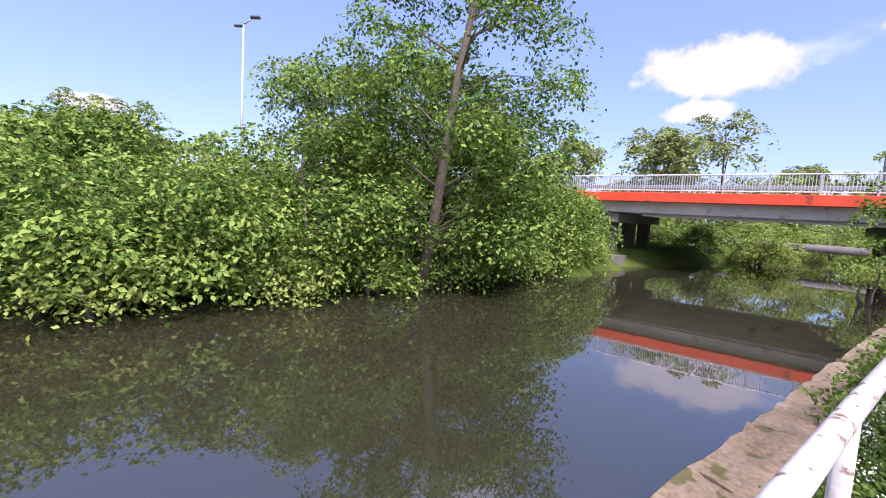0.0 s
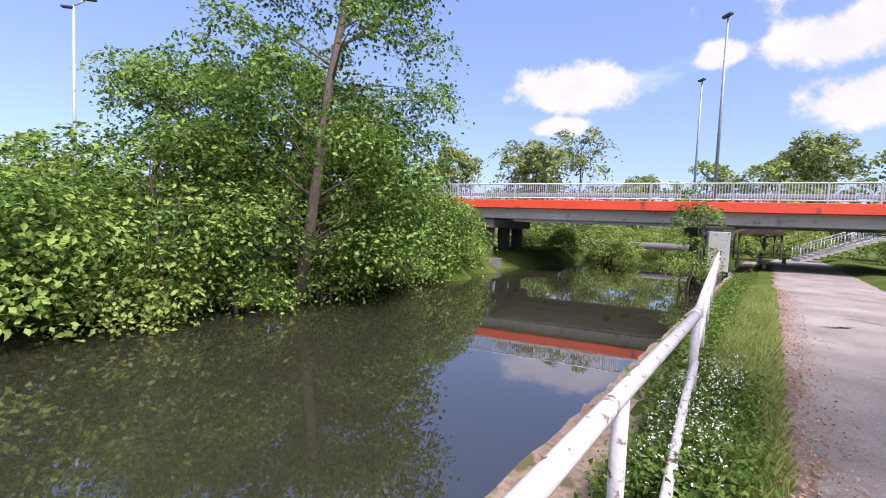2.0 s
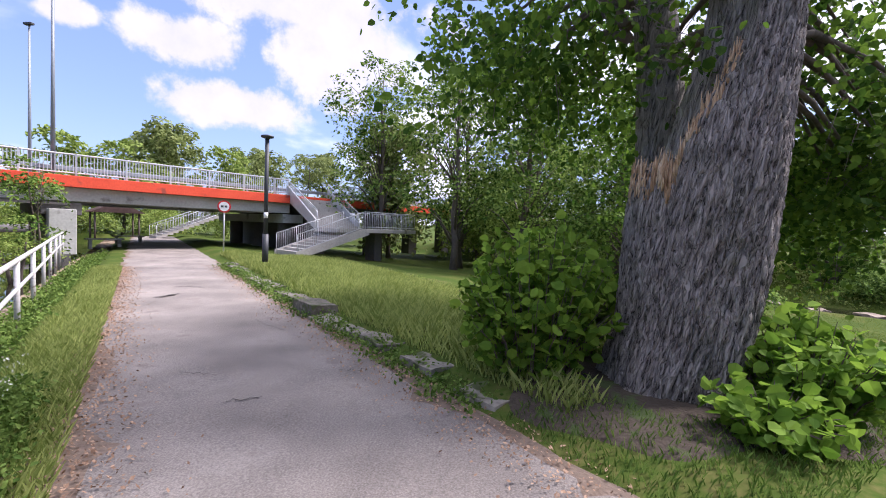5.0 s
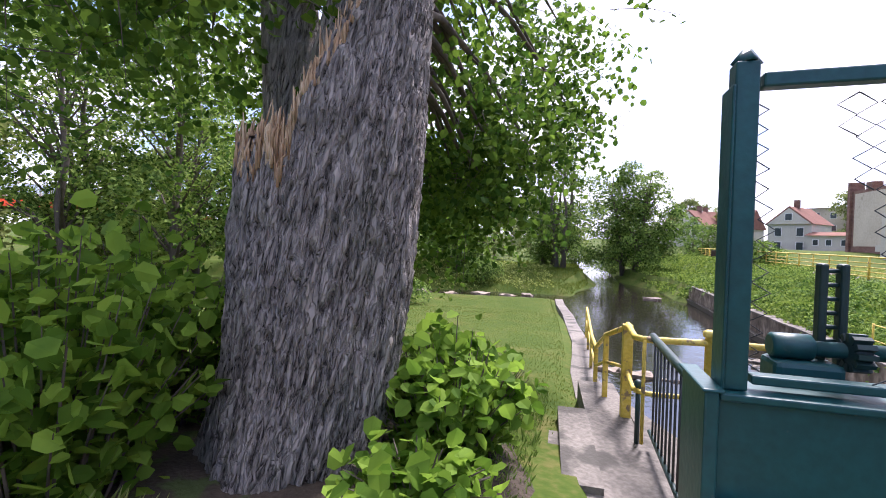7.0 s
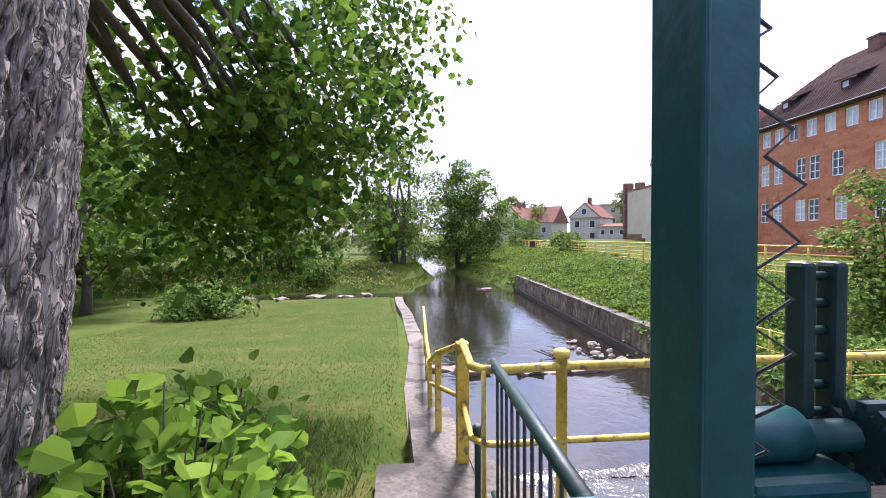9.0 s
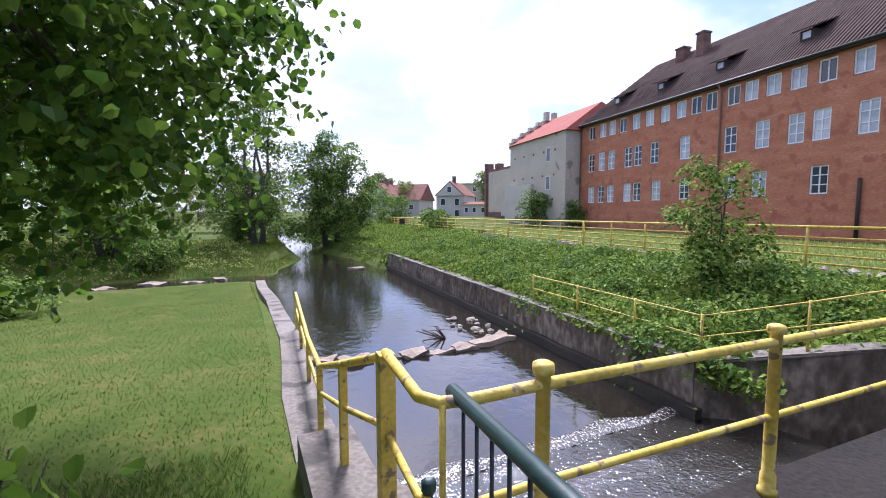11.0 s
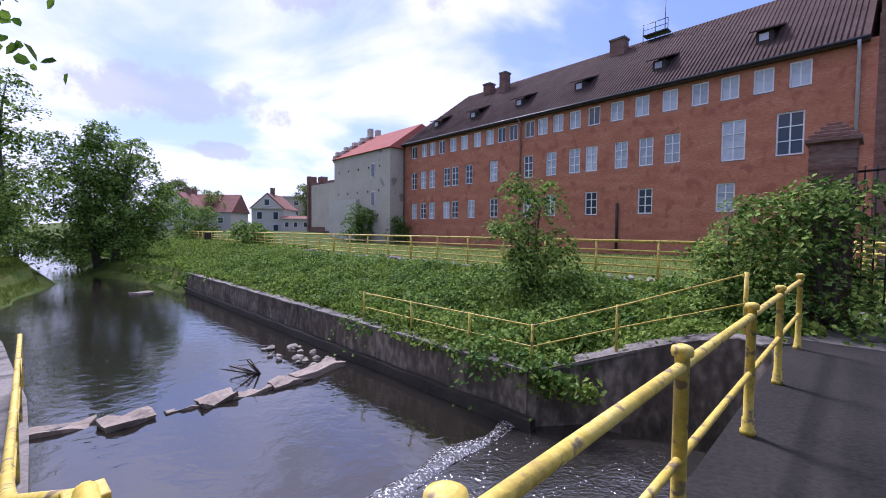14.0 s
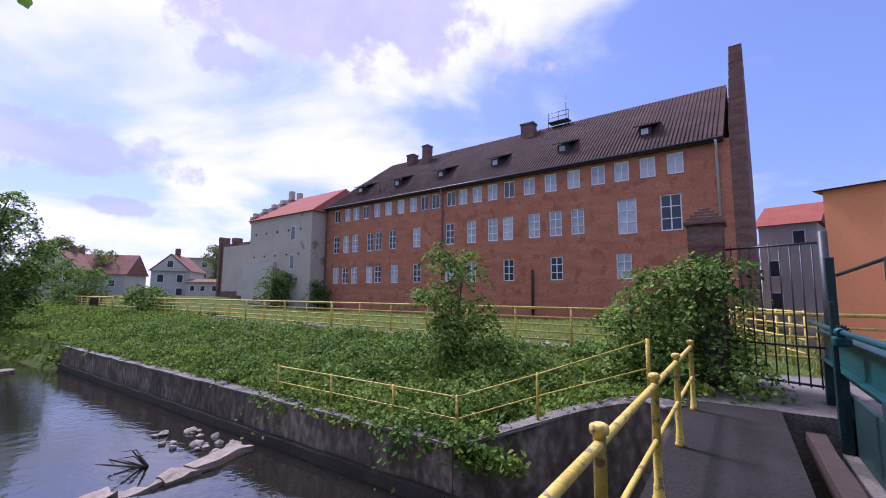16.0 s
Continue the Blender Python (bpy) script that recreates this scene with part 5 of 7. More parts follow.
def build_street_things():
    # tall lamps on the bridge
    for a, b, top in ((-0.75, 0.6, 13.9), (-0.8, 10.6, 13.6)):
        lp = empty("street_lamp", Matrix.Translation(bridge_at(a, b, 3.8)), label="tall galvanised street lamp on the bridge", category="street lamp")
        part("pole", tubed([(0, 0, 0), (0.03, 0, top - 3.8)], [0.10, 0.055], 8), M_BARRIER, lp)
        part("lamp_head", boxed((-0.12, -0.3, top - 3.85), (0.12, 0.3, top - 3.7), Matrix(), 0.03), M_LAMP, lp)
    for p, top in (((-17.5, 27.5), 11.5), ((-44.0, 33.0), 10.5)):
        lp = empty("street_lamp", Matrix.Translation((*p, ground_z(*p))), label="grey street lamp behind the trees", category="street lamp")
        part("pole", tubed([(0, 0, 0), (0, 0, top)], [0.11, 0.06], 8), M_GALV, lp)
        part("arm", tubed([(0, 0, top), (0.7, 0, top + 0.45)], 0.045, 6), M_GALV, lp)
        part("lamp_head", boxed((0.5, -0.15, top + 0.38), (1.1, 0.15, top + 0.52), Matrix(), 0.03), M_LAMP, lp)
        part("lamp_head", boxed((-0.6, -0.12, top - 0.15), (0.0, 0.12, top - 0.03), Matrix(), 0.03), M_LAMP, lp)
    # park lamp by the stairs
    p = (14.82, 8.6)
    lp = empty("park_lamp", Matrix.Translation((*p, 0.1)), label="dark steel park lamp beside the towpath", category="lamp")
    part("base", tubed([(0, 0, 0), (0, 0, 1.25)], 0.115, 12), M_LAMP, lp)
    part("pole", tubed([(0, 0, 1.25), (0, 0, 4.75)], 0.075, 12), M_LAMP, lp)
    part("lamp_head", tubed([(0, 0, 4.75), (0, 0, 4.8), (0, 0, 4.86), (0, 0, 4.9)], [0.08, 0.22, 0.22, 0.05], 14), M_LAMP, lp)
    part("sticker", tubed([(0, 0, 1.85), (0, 0, 2.05)], 0.078, 12), M_FRAME, lp)
    # round sign
    sg = empty("road_sign", Matrix.Translation((20.0, 13.9, 0.05)) @ Matrix.Rotation(math.atan2(-13.9, -20.5) + math.pi / 2, 4, "Z"), label="round white sign with red rim on a grey post", category="sign")
    part("pole", tubed([(0, 0, 0), (0, 0, 2.75)], 0.035, 8), M_GALV, sg)
    disc = tubed([(0, -0.04, 2.45), (0, -0.055, 2.45)], 0.31, 28)
    rim = part("rim", disc, M_SIGNRED, sg)
    part("face", tubed([(0, -0.056, 2.45), (0, -0.062, 2.45)], 0.235, 28), M_FRAME, rim)
    bm = bmesh.new()
    box(bm, (-0.15, -0.068, 2.40), (-0.03, -0.063, 2.50))
    box(bm, (0.02, -0.068, 2.40), (0.14, -0.063, 2.50))
    part("writing", bm, M_LAMP, rim)
    # pipeline across the river beyond the bridge
    pl = empty("pipeline", label="dark insulated pipe crossing the river", category="pipe")
    part("pipe", tubed([bridge_at(-14, 21, 0.55), bridge_at(2, 21, 0.55)], 0.34, 12), M_DARKCONC_SHADE, pl)
    # shelter and benches beyond the bridge
    sh = empty("picnic_shelter", frame_of(bridge_at(3.5, 17), BD), label="small open shelter with benches", category="shelter")
    for x, y in ((0, 0), (3, 0), (0, 2), (3, 2)):
        part("post", tubed([(x, y, -0.1), (x, y, 2.1)], 0.07, 6), M_TWIG, sh)
    part("roof", prism_xz([(-0.4, 2.1), (3.4, 2.1), (1.5, 3.0)], -0.4, 2.4), M_TILE, sh)
    for k in range(2):
        bn = empty("bench", frame_of(bridge_at(0.9 + 2.2 * k, 3.5 + 5 * k), BD), label="grey concrete bench beside the river", category="bench")
        part("seat", boxed((0, 0, 0.42), (1.8, 0.45, 0.5), Matrix(), 0.015), M_GIRDER, bn)
        for x in (0.15, 1.5):
            part("leg", boxed((x, 0.05, -0.1), (x + 0.15, 0.4, 0.42)), M_GIRDER, bn)


build_street_things()


# ---- railings ----
def capped_post(parent, p, h, r=0.037):
    """A round post with a flared foot and a mushroom cap."""
    p = Vector(p)
    po = part("post", tubed([p + Vector((0, 0, z)) for z in (0, 0.04, 0.05, 0.14, 0.15, h - 0.05, h - 0.045, h - 0.02, h, h + 0.012)], [r * 1.5, r * 1.5, r * 1.25, r * 1.2, r, r * 0.95, r * 1.35, r * 1.45, r * 1.35, r * 0.7], 14), M_YELLOW, parent)
    return po


def build_yellow_rail():
    th = empty("yellow_railing", label="worn yellow tubular railing along the sluice deck", category="railing")
    for a in (0.0, 1.73, 3.64, 5.36, 7.42):
        capped_post(th, deck_at(a, 0, 0), 1.1)
    e = Vector((4.38, -5.29, 0.96))
    top = [deck_at(7.42, 0, 1.0), deck_at(3.64, 0, 1.0), deck_at(0, 0, 1.0), deck_at(-0.36, 0, 0.99), deck_at(-0.50, -0.04, 0.98), deck_at(-0.56, -0.16, 0.97), e]
    part("rail", tubed(top, 0.029, 12), M_YELLOW, th)
    mid = [deck_at(7.42, 0, 0.52), deck_at(0, 0, 0.52), deck_at(-0.38, 0, 0.51), deck_at(-0.50, -0.04, 0.50), deck_at(-0.56, -0.16, 0.49), e - Vector((0, 0, 0.5))]
    part("rail", tubed(mid, 0.022, 10), M_YELLOW, th)
    part("post", tubed([deck_at(-0.50, -0.02, 0.98), deck_at(-0.50, -0.02, 0.05)], 0.016, 8), M_YELLOW, th)
    # channel-section posts on the lawn wall, stepping down
    bank = empty("bank_railing", label="worn yellow railing stepping down the lawn wall", category="railing")
    tops = [(e.x, e.y, 0.96, -0.07)]
    tops += [(4.92, -5.67, 0.72, -0.08), (5.89, -6.76, 0.22, -0.50), (7.08, -8.18, 0.02, -0.66), (8.58, -9.98, -0.05, -0.85), (10.08, -11.78, -0.12, -1.05)]
    for i, (x, y, z, zb) in enumerate(tops):
        wd = 0.05 if i == 0 else 0.03
        part("post", boxed((-wd, -wd, zb), (wd, wd, z), Matrix.Translation((x, y, 0)) @ Matrix.Rotation(0.75, 4, "Z"), 0.006), M_YELLOW, bank)
    part("rail", tubed([(x, y, z - 0.02) for x, y, z, zb in tops], 0.03, 8), M_YELLOW, bank)
    part("rail", tubed([(x, y, (z + zb) / 2 + 0.05) for x, y, z, zb in tops], 0.022, 8), M_YELLOW, bank)


build_yellow_rail()


def build_white_rail():
    th = empty("white_railing", label="chipped white tubular railing beside the river", category="railing")
    line = [(-5.0, -0.84), (-0.85, -0.88), (1.98, -0.88), (4.6, -1.08), (7.2, -1.27), (9.8, -1.45), (12.4, -1.63), (15.0, -1.82), (17.6, -2.0), (20.2, -2.18), (22.2, -2.3)]
    part("rail", tubed([path_at(s, u, 1.0) for s, u in line[:3]], 0.047, 12), M_WHITE, th)
    part("rail", tubed([path_at(s, u, 1.0) for s, u in line[2:]], 0.04, 10), M_WHITE, th)
    part("joint", tubed([path_at(1.86, -0.89, 1.0), path_at(2.1, -0.895, 1.0)], 0.058, 12), M_WHITE, th)
    for s, u in line:
        part("post", tubed([path_at(s, u, -0.3), path_at(s, u, 0.99)], 0.042, 10), M_WHITE, th)
    part("lower_rail", tubed([path_at(1.98, -0.86, 0.5), path_at(1.2, -0.84, 0.36), path_at(0.2, -0.76, 0.33), path_at(-0.85, -0.68, 0.22)], 0.034, 10), M_WHITE, th, "lower rail with peeling paint, bent loose")
    part("lower_rail", tubed([path_at(s, u, 0.52) for s, u in line[2:]], 0.032, 8), M_WHITE, th)


build_white_rail()


def build_promenade_fence():
    th = empty("promenade_fence", label="long yellow tubular fence along the far bank", category="fence")
    o, d = Vector((-5.2, -14.9)), Vector((0.62, -0.785))
    pts = [o + d * (k * 2.0 - 10) for k in range(36)]
    for i, p in enumerate(pts):
        part("post", tubed([(p.x, p.y, 0.0), (p.x, p.y, 1.45)], 0.04 if i % 4 else 0.06, 6), M_YELLOW, th)
    for z, r in ((1.42, 0.045), (1.12, 0.028), (0.88, 0.028), (0.64, 0.028), (0.40, 0.03)):
        part("rail", tubed([(pts[0].x, pts[0].y, z), (pts[-1].x, pts[-1].y, z)], r, 6), M_YELLOW, th)
    bx = empty("junction_box", Matrix.Translation((26.3, -54.6, 0.0)), label="dark junction box beside the fence", category="box")
    part("body", boxed((-0.4, -0.3, 0), (0.4, 0.3, 1.3), Matrix(), 0.03), M_DARKWOOD, bx)
    # low fence that follows the channel wall up to the deck
    bf = empty("bank_fence", label="thin rusty yellow fence on the overgrown bank", category="fence")
    row = [Vector((-2.05, -10.75, 0.0)), Vector((-0.28, -11.62, -0.5)), right_at(0.05, 0.22, -0.9), right_at(1.65, 0.22, -0.9), right_at(3.6, 0.22, -0.9), right_at(5.7, 0.22, -0.9)]
    hs_ = (1.05, 0.86, 0.85, 0.85, 0.85, 0.85)
    for p, h in zip(row, hs_):
        part("post", tubed([p, p + Vector((0, 0, h))], 0.035 if h > 0.9 else 0.024, 8), M_YELLOW, bf)
    part("rail", tubed([p + Vector((0, 0, h - 0.03)) for p, h in zip(row, hs_)], 0.014, 6), M_YELLOW, bf)
    part("rail", tubed([p + Vector((0, 0, h * 0.5)) for p, h in zip(row, hs_)], 0.012, 6), M_YELLOW, bf)
    # dry stone edging below the fence
    bm = bmesh.new()
    for k in range(90):
        p = o + d * (k * 0.33 + 2) + Vector((0.785, 0.62)) * random.uniform(0.2, 0.6)
        r = random.uniform(0.09, 0.19)
        q = bmesh.ops.create_icosphere(bm, subdivisions=1, radius=r, matrix=Matrix.Translation((p.x, p.y, ground_z(p.x, p.y) + 0.08)))
        for v in q["verts"]:
            v.co += noise.noise_vector(v.co * 5) * r * 0.4
    tagged(part("stone_edging", bm, M_STONE), "row of grey field stones below the fence", "stones", kind="stuff")


build_promenade_fence()


# ---- sluice gate ----
def deck_box(lo, hi, bevel=0.008):
    """A box given in the deck's own axes."""
    bm = boxed(lo, hi, Matrix(), bevel)
    for v in bm.verts:
        v.co = deck_at(v.co.x, v.co.y, v.co.z)
    bmesh.ops.recalc_face_normals(bm, faces=bm.faces)
    return bm


def build_sluice():
    th = empty("sluice_gate", label="dark teal steel sluice frame with lifting gear", category="sluice gate")
    beam = part("beam", deck_box((-0.56, 1.96, 0.76), (9.9, 2.06, 1.185)), M_TEAL, th)
    part("flange", deck_box((-0.56, 1.86, 1.187), (9.9, 2.09, 1.22)), M_TEAL, beam, "top flange with worn pale edge")
    part("flange", deck_box((-0.56, 1.86, 0.72), (9.9, 2.16, 0.757)), M_TEAL, beam)
    part("end_column", deck_box((-0.62, 1.74, 0.0), (-0.565, 2.10, 1.222)), M_TEAL, th)
    part("end_cap", deck_box((-0.635, 1.72, 1.224), (-0.55, 2.12, 1.24)), M_TEAL, th)
    fr = part("upright", deck_box((-0.535, 1.95, 1.222), (-0.445, 2.04, 2.60)), M_TEAL, th)
    part("upright_tip", tubed([deck_at(-0.4825, 1.9925, 2.60), deck_at(-0.4825, 1.9925, 2.66)], [0.065, 0.02], 4), M_TEAL, fr)
    part("angle_iron", deck_box((-0.55, 1.92, 1.222), (-0.537, 2.06, 2.50)), M_TEAL, fr)
    part("top_bar", deck_box((-0.428, 1.96, 2.49), (4.2, 2.03, 2.55)), M_TEAL, th)
    part("lower_angle", deck_box((-0.428, 1.96, 1.25), (4.2, 2.03, 1.29)), M_TEAL, th)
    part("upright", deck_box((4.202, 1.94, 1.194), (4.30, 2.045, 2.60)), M_TEAL, th)
    part("lower_bar", deck_box((-0.56, 1.96, 0.60), (9.5, 2.06, 0.66)), M_TEAL, th)
    # torn chain-link mesh: zigzag wires
    for z0, z1, hole in ((1.29, 2.49, True), (0.08, 0.60, False)):
        bm = bmesh.new()
        step = 0.062
        for k in range(int(4.6 / step)):
            pts = []
            a0 = -0.41 + k * step
            for j in range(int((z1 - z0) / (step * 0.7)) + 1):
                z = z0 + j * step * 0.7
                slack = 0.35 if hole else 0.1
                a = a0 + (step * 0.52 if (j + k) % 2 == 0 else -step * 0.52) + slack * step * noise.noise(Vector((k * 0.7, z * 6, 2)))
                lim = -0.18 + 0.19 * float(smooth01(np.array([(2.42 - z) / 0.6]))[0]) + 0.04 * math.sin(z * 9)
                if hole and -0.35 < a < lim and z < 2.47:
                    if len(pts) > 1:
                        tube(bm, pts, 0.0036, 4, False)
                    pts = []
                    continue
                sag = 0.05 * math.sin(z * 5 + a * 3) * (1 if hole else 0.2)
                pts.append(deck_at(a, 1.995 + sag + (0.004 if k % 2 else -0.004), z))
            if len(pts) > 1:
                tube(bm, pts, 0.0036, 4, False)
        part("wire_mesh", bm, M_LAMP, th, "torn dark chain-link mesh")
    # lifting racks with rungs, gear and shaft
    for a0 in (0.0, 3.3, 6.9):
        rk = new("lifting_rack")
        rk.parent = th
        for a in (a0 - 0.045, a0 + 0.035):
            part("side_bar", deck_box((a - 0.017, 1.67, 0.0), (a + 0.017, 1.73, 1.76), 0.012), M_DGREEN, rk)
        for k in range(18):
            part("rung", tubed([deck_at(a0 - 0.06, 1.7, 0.62 + k * 0.065), deck_at(a0 + 0.035, 1.7, 0.62 + k * 0.065)], 0.011, 6), M_DGREEN, rk)
        part("gear_housing", tubed([deck_at(a0 - 0.26, 1.74, 1.37), deck_at(a0 - 0.25, 1.74, 1.37), deck_at(a0 - 0.10, 1.74, 1.37), deck_at(a0 - 0.085, 1.74, 1.37)], [0.045, 0.06, 0.06, 0.04], 16), M_TEAL, rk)
        part("bracket", deck_box((a0 - 0.27, 1.66, 1.192), (a0 + 0.0, 1.84, 1.315), 0.025), M_TEAL, rk)
        gear = bmesh.new()
        for k in range(12):
            t = k * math.pi / 6
            box(gear, (-0.035, 0.05, -0.011), (0.035, 0.085, 0.011), frame_of(deck_at(a0 + 0.05, 1.79), DD, 1.37) @ Matrix.Rotation(t, 4, "X"))
        tube(gear, [deck_at(a0 + 0.02, 1.79, 1.37), deck_at(a0 + 0.08, 1.79, 1.37)], 0.062, 14)
        part("gear", gear, M_DGREEN, rk)
    part("shaft", tubed([deck_at(-0.1, 1.76, 1.37), deck_at(9.6, 1.76, 1.37)], 0.036, 12), M_TEAL, th)
    for a in (1.3, 2.0, 4.6, 5.6, 8.2, 9.3):
        part("gate_post", deck_box((a - 0.07, 1.86, -0.6), (a + 0.07, 2.0, 0.72)), M_DGREEN, th)
    part("gate_leaf", deck_box((0.1, 2.02, -2.0), (9.2, 2.08, 0.35)), M_DGREEN, th)
    part("upright", deck_box((8.9, 1.94, 1.194), (9.02, 2.06, 2.5)), M_DGREEN, th)
    part("upright", deck_box((7.1, 2.3, 1.194), (7.2, 2.4, 2.35)), M_DGREEN, th)
    part("top_bar", tubed([deck_at(9.0, 2.1, 2.2), deck_at(7.15, 2.35, 2.35), deck_at(6.0, 2.4, 2.75), deck_at(4.6, 2.4, 2.95)], 0.03, 6), M_DGREEN, th)
    # green bar gate that closes the end of the deck
    gr = empty("green_handrail", label="dark green bar railing across the deck end", category="railing")
    part("top_rail", tubed([deck_at(-0.42, -0.10, 1.0), deck_at(-0.43, 1.78, 1.0)], 0.034, 12), M_DGREEN, gr)
    part("bottom_rail", tubed([deck_at(-0.42, -0.10, 0.14), deck_at(-0.43, 1.78, 0.14)], 0.02, 8), M_DGREEN, gr)
    for k in range(15):
        n = 0.02 + k * 0.125
        part("bar", tubed([deck_at(-0.42, n, 0.14), deck_at(-0.42, n, 0.985)], 0.0095, 6), M_LAMP, gr)
    kp = part("post", tubed([deck_at(-0.52, -0.14, 0.0), deck_at(-0.52, -0.14, 0.52)], 0.022, 8), M_DGREEN, gr)
    part("knob", tubed([deck_at(-0.52, -0.14, 0.51), deck_at(-0.52, -0.14, 0.53), deck_at(-0.52, -0.14, 0.57), deck_at(-0.52, -0.14, 0.585)], [0.022, 0.036, 0.036, 0.015], 10), M_DGREEN, kp)


build_sluice()


def build_iron_gate():
    th = empty("brick_gate_pillar", Matrix.Translation((-4.55, -11.75, -0.1)) @ Matrix.Rotation(0.7, 4, "Z"), label="weathered red brick gate pillar with pointed cap", category="pillar")
    for k in range(40):
        z = k * 0.088
        off = 0.14 if k % 2 else 0.0
        for x in range(3):
            for yy in (-0.34, 0.22):
                x0, x1 = max(-0.36, -0.36 + x * 0.26 - off), min(0.36, -0.36 + (x + 1) * 0.26 - off - 0.012)
                if x1 - x0 > 0.03 and z > 2.0:
                    part("brick", boxed((x0, yy, z), (x1, yy + 0.12, z + 0.076)), M_OLDBRICK, th)
    part("core", boxed((-0.345, -0.325, -0.2), (0.345, 0.325, 3.5)), M_OLDBRICK, th)
    bm = bmesh.new()
    for k, (z0, z1, q) in enumerate(((3.5, 3.58, 0.42), (3.58, 3.66, 0.37), (3.66, 3.74, 0.29), (3.74, 3.82, 0.21), (3.82, 3.9, 0.12))):
        box(bm, (-q, -q * 0.95, z0 + 0.001 * k), (q, q * 0.95, z1), Matrix(), 0.008)
    part("cap", bm, M_OLDBRICK, th)
    gt = empty("iron_gate", label="tall dark iron bar gate standing closed", category="gate")
    a, b = Vector((-4.75, -11.55, 0)), deck_at(9.75, 2.05)
    part("gate_post", tubed([(b.x, b.y, -0.1), (b.x, b.y, 3.05)], 0.075, 8), M_LAMP, gt)
    n = 10
    for i in range(n + 1):
        p = a.lerp(b, i / n)
        part("bar", tubed([(p.x, p.y, 0.15), (p.x, p.y, 2.95 - 0.10 * (i / n))], 0.014, 6), M_LAMP, gt)
    for z in (0.2, 0.9, 2.85):
        part("rail", tubed([(a.x, a.y, z), (b.x, b.y, z)], 0.022, 6), M_LAMP, gt)
    # yellow fence and wall seen through the gate
    yf = empty("yard_fence", label="pale yellow fence behind the gate", category="fence")
    o, d = Vector((-8.2, -12.4)), Vector((-0.55, -0.83))
    for k in range(9):
        p = o + d * (k * 0.9)
        part("post", tubed([(p.x, p.y, 0), (p.x, p.y, 1.5)], 0.04, 6), M_YELLOW, yf)
    for z in (0.4, 0.75, 1.1, 1.45):
        q = o + d * 7.2
        part("rail", tubed([(o.x, o.y, z), (q.x, q.y, z)], 0.03, 6), M_YELLOW, yf)
    wl_ = prism(bmesh.new(), [(-12.5, -9.6), (-20.0, -12.0), (-20.1, -11.7), (-12.6, -9.3)], -0.2, 2.6)
    tagged(part("brick_yard_wall", wl_, M_BRICK), "red brick yard wall beyond the sluice", "wall")


build_iron_gate()


def build_rocks():
    def slab(p, lx, ly, h, turn, i):
        bm = rough_block(bmesh.new(), (-lx, -ly, -0.35), (lx, ly, h), Matrix.Translation(p) @ Matrix.Rotation(turn, 4, "Z"), 0.12, 3, i)
        for f in bm.faces:
            f.smooth = False
        tagged(part("flat_stone", bm, M_SLAB), "flat brown stone slab lying across the stream", "stone", group="stones in the stream")
    for i, (w, v, lx, ly, h, t) in enumerate(((8.5, 0.7, 0.5, 0.22, 0.03, 0.5), (7.95, 1.65, 0.42, 0.25, 0.10, 0.9), (7.9, 2.5, 0.3, 0.14, 0.0, 0.7), (7.8, 3.15, 0.36, 0.22, 0.10, 0.9), (7.72, 3.9, 0.42, 0.14, 0.04, 0.8), (7.7, 4.6, 0.32, 0.2, 0.10, 0.8), (7.9, 5.6, 0.75, 0.24, 0.13, 0.95))):
        slab(chan_at(w, v, WATER_LOW), lx, ly, h, t, i)
    for i in range(20):
        w, v = random.uniform(8.3, 11.2), random.uniform(5.3, 6.6)
        r = random.uniform(0.06, 0.17)
        bm = bmesh.new()
        bmesh.ops.create_icosphere(bm, subdivisions=2, radius=r)
        for q in bm.verts:
            q.co += noise.noise_vector(q.co * 3 / r * 0.3 + Vector((i, 0, 0))) * r * 0.5
            q.co.z *= 0.65
        p = chan_at(w, v, WATER_LOW + r * random.uniform(-0.1, 0.45))
        bm.transform(Matrix.Translation(p))
        tagged(part("stream_rock", bm, M_STONE), "rounded grey rock in the shallow water", "rock", group="rocks in the stream")
    bm = bmesh.new()
    for k in range(7):
        t = k / 6
        q = chan_at(9.0 + random.uniform(-0.5, 0.5), 4.4 + random.uniform(-0.7, 0.7), WATER_LOW)
        tube(bm, [chan_at(8.9, 4.6, WATER_LOW - 0.05), q + Vector((0, 0, 0.15 + 0.2 * t)), q + Vector((random.uniform(-0.4, 0.4), random.uniform(-0.4, 0.4), 0.35 * t + 0.1))], [0.03, 0.018, 0.006], 5)
    tagged(part("dead_branch", bm, M_TWIG), "bare dead branch caught in the stream", "branch")
    for i, (w, v, r) in enumerate(((26.6, 6.05, 0.3), (23.9, -3.5, 0.3), (24.4, -5.5, 0.4), (23.5, -7.5, 0.35), (24.9, -2.2, 0.25), (24.0, -9.5, 0.35))):
        bm = rough_block(bmesh.new(), (-r * 1.6, -r, -0.3), (r * 1.6, r, 0.12), Matrix.Translation(chan_at(w, v, WATER_LOW)), 0.15, 2, i + 20)
        tagged(part("stream_rock", bm, M_SLAB), "low wet rock in the river", "rock", group="rocks in the stream")


build_rocks()


